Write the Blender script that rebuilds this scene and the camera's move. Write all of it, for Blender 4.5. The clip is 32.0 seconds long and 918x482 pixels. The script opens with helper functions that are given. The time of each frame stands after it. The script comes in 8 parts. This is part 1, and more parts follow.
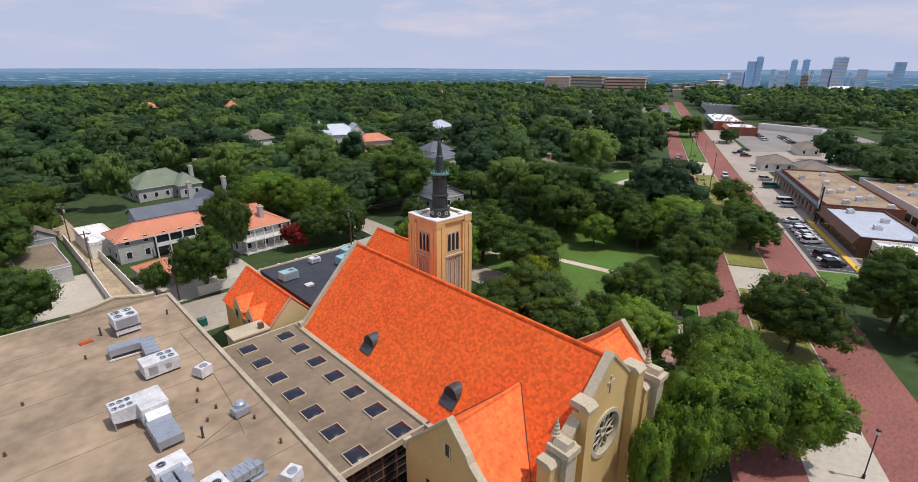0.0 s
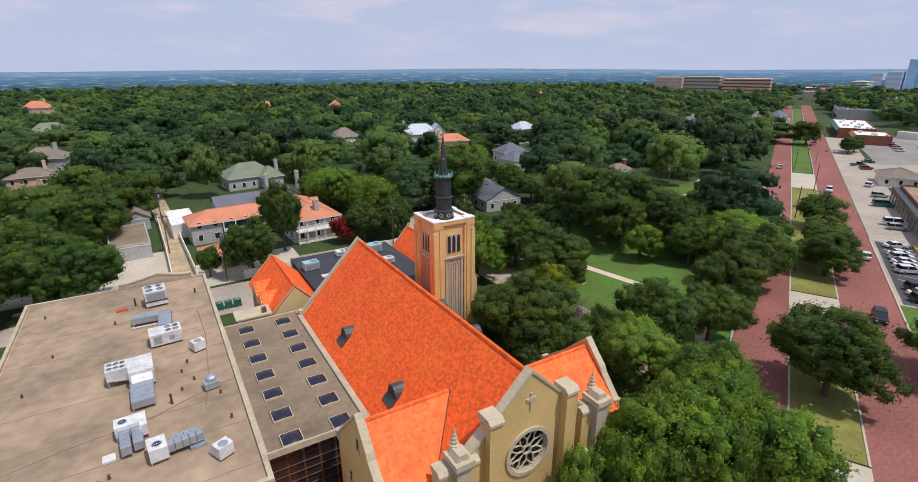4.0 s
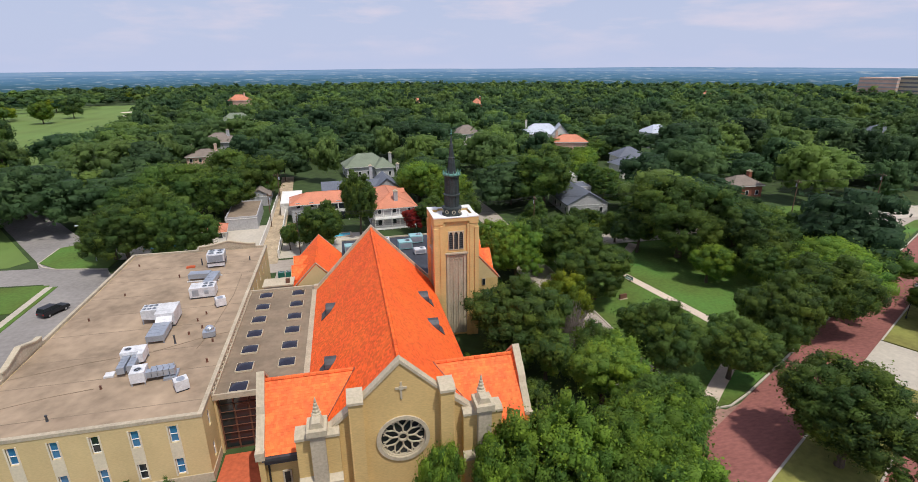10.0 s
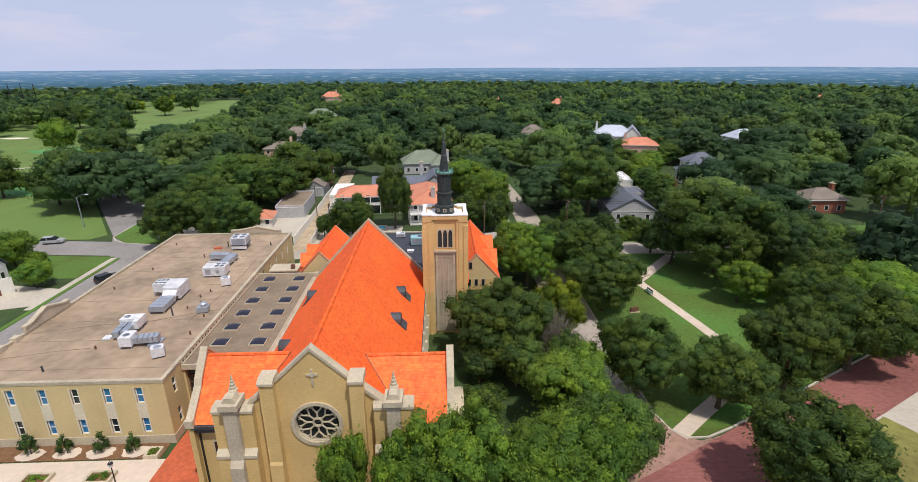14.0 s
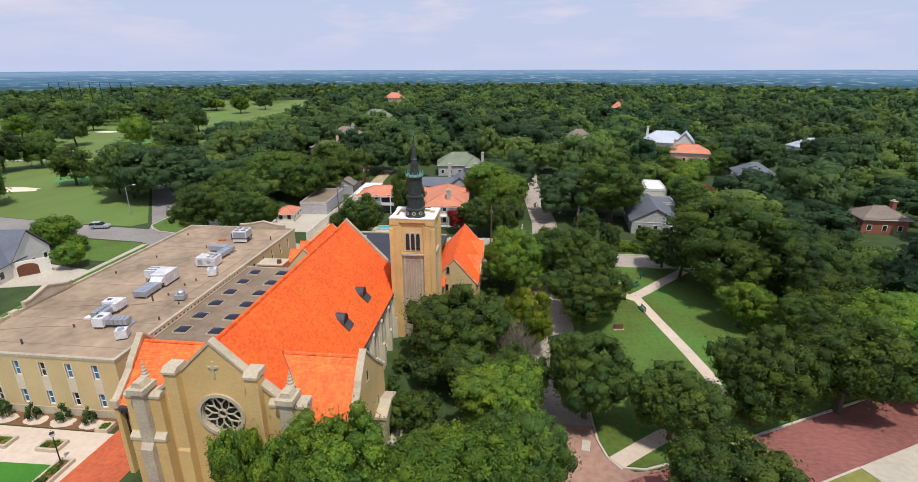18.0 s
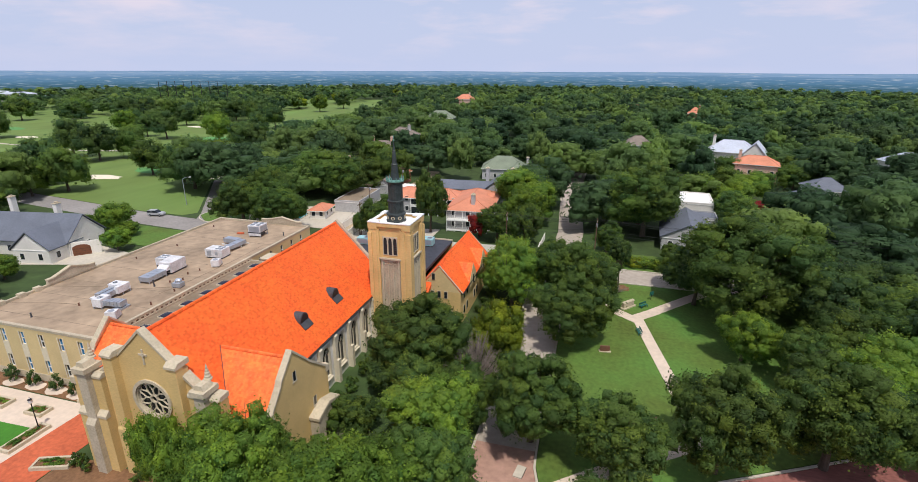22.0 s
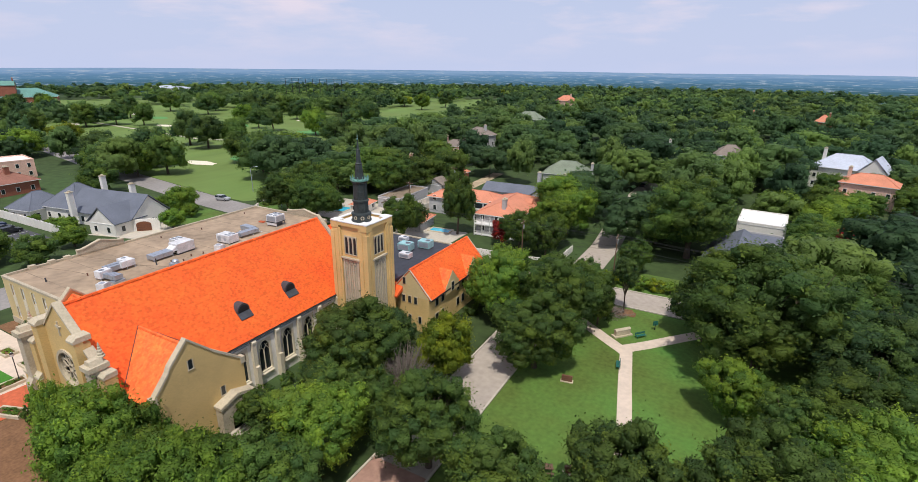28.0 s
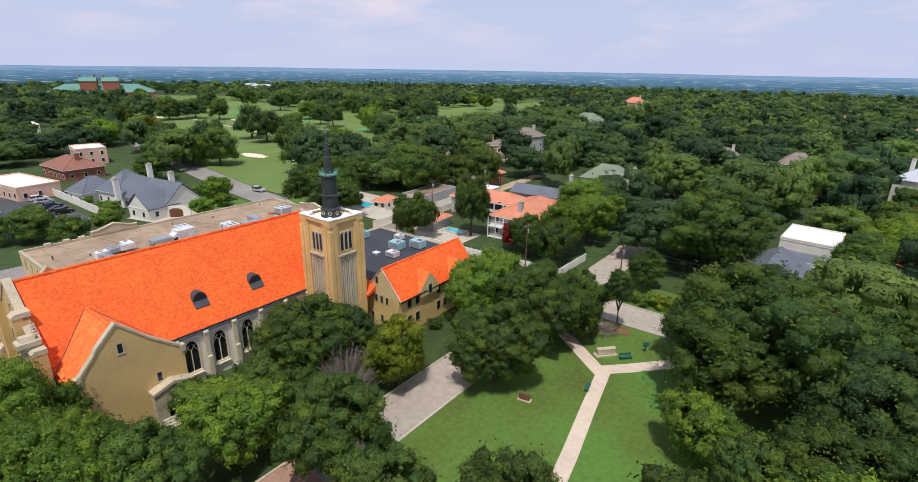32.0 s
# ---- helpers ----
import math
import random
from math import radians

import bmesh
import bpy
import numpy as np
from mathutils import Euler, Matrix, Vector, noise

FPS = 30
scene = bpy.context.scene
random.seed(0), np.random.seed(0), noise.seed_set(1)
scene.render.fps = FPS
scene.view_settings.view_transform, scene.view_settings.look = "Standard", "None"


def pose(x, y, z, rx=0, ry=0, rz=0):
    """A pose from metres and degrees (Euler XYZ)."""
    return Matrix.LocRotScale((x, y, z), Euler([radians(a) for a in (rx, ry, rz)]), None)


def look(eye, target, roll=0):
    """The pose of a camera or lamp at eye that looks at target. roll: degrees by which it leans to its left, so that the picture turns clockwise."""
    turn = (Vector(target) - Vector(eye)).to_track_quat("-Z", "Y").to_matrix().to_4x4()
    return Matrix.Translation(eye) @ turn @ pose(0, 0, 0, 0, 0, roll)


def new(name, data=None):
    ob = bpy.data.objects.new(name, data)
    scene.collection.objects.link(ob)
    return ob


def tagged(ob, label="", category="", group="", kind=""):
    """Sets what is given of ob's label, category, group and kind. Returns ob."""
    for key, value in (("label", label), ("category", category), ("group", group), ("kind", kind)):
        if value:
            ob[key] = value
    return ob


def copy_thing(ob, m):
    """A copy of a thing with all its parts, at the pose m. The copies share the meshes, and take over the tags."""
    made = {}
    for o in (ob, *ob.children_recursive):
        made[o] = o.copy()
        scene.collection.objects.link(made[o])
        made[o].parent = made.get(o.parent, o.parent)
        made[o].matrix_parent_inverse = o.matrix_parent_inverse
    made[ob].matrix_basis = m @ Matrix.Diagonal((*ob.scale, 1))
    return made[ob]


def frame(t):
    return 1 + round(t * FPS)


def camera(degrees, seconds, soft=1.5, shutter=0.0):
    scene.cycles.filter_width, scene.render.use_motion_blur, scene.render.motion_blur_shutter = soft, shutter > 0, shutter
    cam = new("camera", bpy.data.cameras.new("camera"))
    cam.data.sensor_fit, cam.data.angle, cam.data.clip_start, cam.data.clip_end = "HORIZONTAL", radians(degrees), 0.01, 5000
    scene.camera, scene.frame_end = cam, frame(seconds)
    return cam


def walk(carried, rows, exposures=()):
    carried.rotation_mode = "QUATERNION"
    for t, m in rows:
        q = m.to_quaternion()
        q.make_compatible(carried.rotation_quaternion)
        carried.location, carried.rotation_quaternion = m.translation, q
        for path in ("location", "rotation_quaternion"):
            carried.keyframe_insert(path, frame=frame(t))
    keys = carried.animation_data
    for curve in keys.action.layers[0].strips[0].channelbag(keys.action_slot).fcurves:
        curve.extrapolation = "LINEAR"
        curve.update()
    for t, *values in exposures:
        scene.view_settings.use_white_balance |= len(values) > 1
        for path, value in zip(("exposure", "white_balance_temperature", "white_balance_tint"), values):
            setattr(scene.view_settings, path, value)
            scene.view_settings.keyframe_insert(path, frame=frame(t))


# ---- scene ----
cam = camera(84.1, 32.0, soft=0.55)
METRES, EYE, TILT, LEAN, TURN = 124.0, 41.4, 0.0, 0.0, -43.2
ROWS = [
    (0.0, -0.00065, 0.00064, -0.00166, 0.058, -19.131, -0.181),
    (0.5, 0.0143, 0.00144, -0.00128, 1.248, -19.107, -0.111),
    (1.0, 0.02936, 0.00255, -0.00099, 2.621, -19.084, -0.042),
    (1.5, 0.04474, 0.00395, -0.00048, 4.096, -19.102, -0.012),
    (2.0, 0.0588, 0.00548, -0.00026, 5.523, -19.091, 0.008),
    (2.5, 0.07344, 0.00784, 0.00044, 7.249, -19.079, 0.05),
    (3.0, 0.08835, 0.00963, 0.00083, 8.943, -19.075, 0.053),
    (3.5, 0.10403, 0.01105, 0.0014, 10.547, -19.091, 0.097),
    (5.5, 0.16752, 0.01489, 0.00308, 16.73, -19.081, 0.184),
    (6.0, 0.18304, 0.01759, 0.00342, 18.258, -19.113, 0.192),
    (6.5, 0.1977, 0.02116, 0.00416, 19.818, -19.125, 0.229),
    (7.0, 0.2123, 0.025, 0.0041, 21.401, -19.126, 0.247),
    (7.5, 0.22705, 0.03001, 0.00424, 23.016, -19.167, 0.194),
    (8.0, 0.24183, 0.0351, 0.00467, 24.462, -19.157, 0.271),
    (8.5, 0.256, 0.04102, 0.00489, 25.948, -19.147, 0.258),
    (9.0, 0.27006, 0.04757, 0.0052, 27.442, -19.166, 0.266),
    (9.5, 0.28352, 0.05494, 0.0052, 28.957, -19.164, 0.253),
    (10.0, 0.29757, 0.06233, 0.00529, 30.38, -19.17, 0.31),
    (10.5, 0.31081, 0.07054, 0.00526, 31.762, -19.186, 0.317),
    (11.0, 0.32337, 0.07914, 0.00545, 33.201, -19.202, 0.314),
    (11.5, 0.33596, 0.0876, 0.00498, 34.617, -19.188, 0.29),
    (12.0, 0.34798, 0.09611, 0.00503, 35.949, -19.194, 0.266),
    (12.5, 0.36073, 0.10548, 0.00451, 37.197, -19.18, 0.271),
    (13.0, 0.3737, 0.11501, 0.00424, 38.512, -19.188, 0.235),
    (13.5, 0.38599, 0.12521, 0.00412, 39.793, -19.187, 0.277),
    (14.0, 0.39819, 0.13568, 0.00373, 41.09, -19.219, 0.227),
    (14.5, 0.40938, 0.14657, 0.00366, 42.408, -19.213, 0.166),
    (16.5, 0.45194, 0.19293, 0.0035, 46.715, -19.133, 0.14),
    (17.0, 0.46212, 0.20515, 0.00405, 47.491, -19.11, 0.125),
    (17.5, 0.47201, 0.21755, 0.00476, 48.394, -19.105, 0.079),
    (18.0, 0.48172, 0.22993, 0.00555, 49.407, -19.038, 0.072),
    (18.5, 0.49154, 0.24211, 0.00649, 50.577, -19.038, 0.014),
    (19.0, 0.50009, 0.25417, 0.00751, 51.805, -19.047, -0.064),
    (19.5, 0.50855, 0.26752, 0.00779, 53.102, -18.982, -0.043),
    (20.0, 0.51689, 0.28107, 0.00814, 54.277, -18.937, -0.082),
    (20.5, 0.525, 0.29411, 0.00889, 55.362, -18.943, -0.139),
    (21.0, 0.53236, 0.30766, 0.00952, 56.557, -18.928, -0.086),
    (21.5, 0.53999, 0.322, 0.01014, 57.751, -18.925, -0.131),
    (22.0, 0.54677, 0.33725, 0.01095, 58.815, -18.923, -0.205),
    (22.5, 0.55262, 0.3513, 0.01145, 59.749, -18.932, -0.247),
    (23.0, 0.55863, 0.36566, 0.01145, 60.704, -18.92, -0.259),
    (23.5, 0.56364, 0.38044, 0.01143, 61.742, -18.907, -0.29),
    (24.0, 0.56864, 0.39533, 0.01172, 62.852, -18.914, -0.361),
    (24.5, 0.57344, 0.41043, 0.0118, 63.944, -18.931, -0.392),
    (25.0, 0.57763, 0.42545, 0.01237, 65.059, -18.956, -0.462),
    (25.5, 0.58162, 0.44059, 0.01214, 66.266, -18.981, -0.442),
    (27.5, 0.5937, 0.50251, 0.01017, 70.905, -18.987, -0.513),
    (28.0, 0.59545, 0.51758, 0.01001, 72.156, -18.981, -0.535),
    (28.5, 0.59732, 0.53383, 0.00967, 73.404, -18.985, -0.557),
    (29.0, 0.59862, 0.54925, 0.00905, 74.259, -19.009, -0.581),
    (29.5, 0.59944, 0.56484, 0.00796, 75.181, -19.003, -0.596),
    (30.0, 0.60005, 0.58084, 0.00657, 76.193, -19.018, -0.6),
    (30.5, 0.59963, 0.59697, 0.00527, 77.418, -19.013, -0.624),
    (31.0, 0.59846, 0.61354, 0.00384, 78.697, -19.0, -0.677),
    (31.5, 0.59717, 0.62984, 0.00279, 79.718, -18.997, -0.76),
    (32.0, 0.59523, 0.64638, 0.00233, 80.753, -18.996, -0.821),
]
walk(cam, [(t, pose(0, 0, EYE, TILT, LEAN, TURN) @ pose(METRES * x, METRES * y, METRES * z, 90 + pitch, roll, yaw)) for t, x, y, z, yaw, pitch, roll in ROWS],
     [(0, -0.17), (6, -0.13), (9, -0.1), (14, -0.05), (21, 0), (32, 0)])

# ---- sky, sun, exposure ----
SUN_TO = Vector((0.34, -0.58, 1.42)).normalized()
SUN_EL = math.asin(SUN_TO.z)
SUN_AZ = math.atan2(SUN_TO.x, SUN_TO.y)
world = bpy.data.worlds.new("summer_sky")
scene.world = world
world.use_nodes = True
wn, wl = world.node_tree.nodes, world.node_tree.links
wn.clear()
w_out, w_bg = wn.new("ShaderNodeOutputWorld"), wn.new("ShaderNodeBackground")
w_sky = wn.new("ShaderNodeTexSky")
w_sky.sky_type, w_sky.sun_disc = "NISHITA", False
w_sky.sun_elevation, w_sky.sun_rotation = SUN_EL, SUN_AZ
w_sky.air_density, w_sky.dust_density, w_sky.ozone_density = 1.0, 0.8, 1.4
w_tc, w_map, w_noise, w_ramp = (wn.new(n) for n in ("ShaderNodeTexCoord", "ShaderNodeMapping", "ShaderNodeTexNoise", "ShaderNodeValToRGB"))
w_map.inputs["Scale"].default_value = (2.0, 2.0, 9.0)
w_noise.inputs["Scale"].default_value, w_noise.inputs["Detail"].default_value = 2.6, 7.0
w_noise.inputs["Roughness"].default_value = 0.55
w_ramp.color_ramp.elements[0].position, w_ramp.color_ramp.elements[1].position = 0.47, 0.68
w_mix = wn.new("ShaderNodeMix")
w_mix.data_type = "RGBA"
w_mix.inputs["B"].default_value = (8.7, 7.6, 8.5, 1)
w_scale = wn.new("ShaderNodeMath")
w_scale.operation = "MULTIPLY"
w_scale.inputs[1].default_value = 0.85
w_up = wn.new("ShaderNodeMapRange")
w_up.inputs["From Min"].default_value, w_up.inputs["From Max"].default_value = 0.01, 0.12
w_up.inputs["To Min"].default_value = 0.15
w_lift = wn.new("ShaderNodeMath")
w_lift.operation = "MULTIPLY"
wl.new(w_tc.outputs["Generated"], w_map.inputs["Vector"])
wl.new(w_map.outputs["Vector"], w_noise.inputs["Vector"])
wl.new(w_noise.outputs["Fac"], w_ramp.inputs["Fac"])
wl.new(w_ramp.outputs["Color"], w_scale.inputs[0])
wl.new(w_scale.outputs[0], w_lift.inputs[0])
wl.new(w_up.outputs["Result"], w_lift.inputs[1])
wl.new(w_lift.outputs[0], w_mix.inputs["Factor"])
w_sep, w_low, w_haze = wn.new("ShaderNodeSeparateXYZ"), wn.new("ShaderNodeMapRange"), wn.new("ShaderNodeMix")
w_low.inputs["From Min"].default_value, w_low.inputs["From Max"].default_value = -0.02, 0.42
w_low.inputs["To Min"].default_value, w_low.inputs["To Max"].default_value = 1.0, 0.6
w_haze.data_type = "RGBA"
w_haze.inputs["B"].default_value = (5.55, 6.2, 8.5, 1)
wl.new(w_tc.outputs["Generated"], w_sep.inputs[0])
wl.new(w_sep.outputs["Z"], w_low.inputs["Value"])
wl.new(w_sep.outputs["Z"], w_up.inputs["Value"])
wl.new(w_low.outputs["Result"], w_haze.inputs["Factor"])
wl.new(w_sky.outputs["Color"], w_haze.inputs["A"])
wl.new(w_haze.outputs["Result"], w_mix.inputs["A"])
wl.new(w_mix.outputs["Result"], w_bg.inputs["Color"])
w_bg.inputs["Strength"].default_value = 0.10
wl.new(w_bg.outputs["Background"], w_out.inputs["Surface"])
sun_data = bpy.data.lights.new("sun", "SUN")
sun_data.energy, sun_data.angle, sun_data.color = 3.4, radians(0.53), (1.0, 0.955, 0.88)
sun = new("sun", sun_data)
sun.matrix_world = look(SUN_TO * 200, (0, 0, 0))


# ---- materials ----
def srgb(r, g, b):
    return tuple(((c / 255 + 0.055) / 1.055) ** 2.4 if c > 10 else c / 255 / 12.92 for c in (r, g, b))


def material(name, col, rough=0.8, metal=0.0, big=0.12, var=0.15, fine=2.5, fvar=0.15, bump=0.15, island=0.0, each=0.0, hue=0.0, stretch=(1, 1, 1), spec=0.35, tint=0.0):
    """A painted or natural surface: broad stains (big, var), grain (fine, fvar), relief, and variation from piece to piece."""
    m = bpy.data.materials.new(name)
    m.use_nodes = True
    n, l = m.node_tree.nodes, m.node_tree.links
    p = n["Principled BSDF"]
    p.inputs["Roughness"].default_value, p.inputs["Metallic"].default_value = rough, metal
    p.inputs["Specular IOR Level"].default_value = spec
    geo, mp = n.new("ShaderNodeNewGeometry"), n.new("ShaderNodeMapping")
    mp.inputs["Scale"].default_value = stretch
    l.new(geo.outputs["Position"], mp.inputs["Vector"])
    total = None

    def term(socket, amount):
        nonlocal total
        k = n.new("ShaderNodeMath")
        k.operation = "MULTIPLY_ADD"
        k.inputs[1].default_value = amount * 2
        l.new(socket, k.inputs[0])
        if total is None:
            k.inputs[2].default_value = 1 - amount
        else:
            o = n.new("ShaderNodeMath")
            o.operation = "SUBTRACT"
            o.inputs[1].default_value = amount
            l.new(total, o.inputs[0])
            l.new(o.outputs[0], k.inputs[2])
        total = k.outputs[0]

    a, b = n.new("ShaderNodeTexNoise"), n.new("ShaderNodeTexNoise")
    a.inputs["Scale"].default_value, a.inputs["Detail"].default_value = big, 4.0
    b.inputs["Scale"].default_value, b.inputs["Detail"].default_value = fine, 3.0
    l.new(geo.outputs["Position"], a.inputs["Vector"])
    l.new(mp.outputs["Vector"], b.inputs["Vector"])
    term(a.outputs["Fac"], var * 2)
    term(b.outputs["Fac"], fvar * 2)
    hsv = n.new("ShaderNodeHueSaturation")
    hsv.inputs["Color"].default_value = (*col, 1)
    if island:
        term(geo.outputs["Random Per Island"], island)
    if each:
        info = n.new("ShaderNodeObjectInfo")
        term(info.outputs["Random"], each)
    if tint:
        at = n.new("ShaderNodeAttribute")
        at.attribute_name = "tint"
        term(at.outputs["Fac"], tint)
    if hue:
        h = n.new("ShaderNodeMath")
        h.operation = "MULTIPLY_ADD"
        h.inputs[1].default_value, h.inputs[2].default_value = hue * 4, 0.5 - hue * 2
        l.new(a.outputs["Fac"], h.inputs[0])
        l.new(h.outputs[0], hsv.inputs["Hue"])
    l.new(total, hsv.inputs["Value"])
    l.new(hsv.outputs["Color"], p.inputs["Base Color"])
    if bump:
        bp = n.new("ShaderNodeBump")
        bp.inputs["Strength"].default_value, bp.inputs["Distance"].default_value = bump, 0.06
        l.new(b.outputs["Fac"], bp.inputs["Height"])
        l.new(bp.outputs["Normal"], p.inputs["Normal"])
    return m


def leaf_material(name, col, thin=0.47, each=0.2, island=0.2, tint=0.24, big=0.05, var=0.16, spray=7.0, gaps=0.45):
    """Leaf sprays: each little face is broken into leaves by gaps, and lets some light through."""
    m = material(name, col, rough=0.6, big=big, var=var, fine=0.5, fvar=0.12, bump=0, island=island, each=each, hue=0.014, spec=0.15, tint=tint)
    n, l = m.node_tree.nodes, m.node_tree.links
    p, out = n["Principled BSDF"], n["Material Output"]
    hsv, tn, ramp = p.inputs["Base Color"].links[0].from_node, n.new("ShaderNodeAttribute"), n.new("ShaderNodeMix")
    tn.attribute_name = "tint"
    ramp.data_type = "RGBA"
    ramp.inputs["A"].default_value = (col[0] * 0.78, col[1] * 0.92, col[2] * 1.25, 1)
    ramp.inputs["B"].default_value = (col[0] * 1.28, col[1] * 1.10, col[2] * 0.75, 1)
    l.new(tn.outputs["Fac"], ramp.inputs["Factor"])
    l.new(ramp.outputs["Result"], hsv.inputs["Color"])
    tr, mx, cl, mg = (n.new(k) for k in ("ShaderNodeBsdfTranslucent", "ShaderNodeMixShader", "ShaderNodeBsdfTransparent", "ShaderNodeMixShader"))
    l.new(p.inputs["Base Color"].links[0].from_socket, tr.inputs["Color"])
    mx.inputs["Fac"].default_value = thin
    l.new(p.outputs["BSDF"], mx.inputs[1])
    l.new(tr.outputs["BSDF"], mx.inputs[2])
    geo, ns, st = n.new("ShaderNodeNewGeometry"), n.new("ShaderNodeTexNoise"), n.new("ShaderNodeMath")
    ns.inputs["Scale"].default_value, ns.inputs["Detail"].default_value = spray, 1.0
    st.operation = "GREATER_THAN"
    st.inputs[1].default_value = gaps
    l.new(geo.outputs["Position"], ns.inputs["Vector"])
    l.new(ns.outputs["Fac"], st.inputs[0])
    l.new(st.outputs[0], mg.inputs["Fac"])
    l.new(cl.outputs["BSDF"], mg.inputs[1])
    l.new(mx.outputs["Shader"], mg.inputs[2])
    l.new(mg.outputs["Shader"], out.inputs["Surface"])
    return m


def glass_material(name, col=(0.02, 0.025, 0.03), rough=0.08):
    m = material(name, col, rough=rough, var=0.1, fvar=0.1, bump=0.0, spec=0.6)
    return m


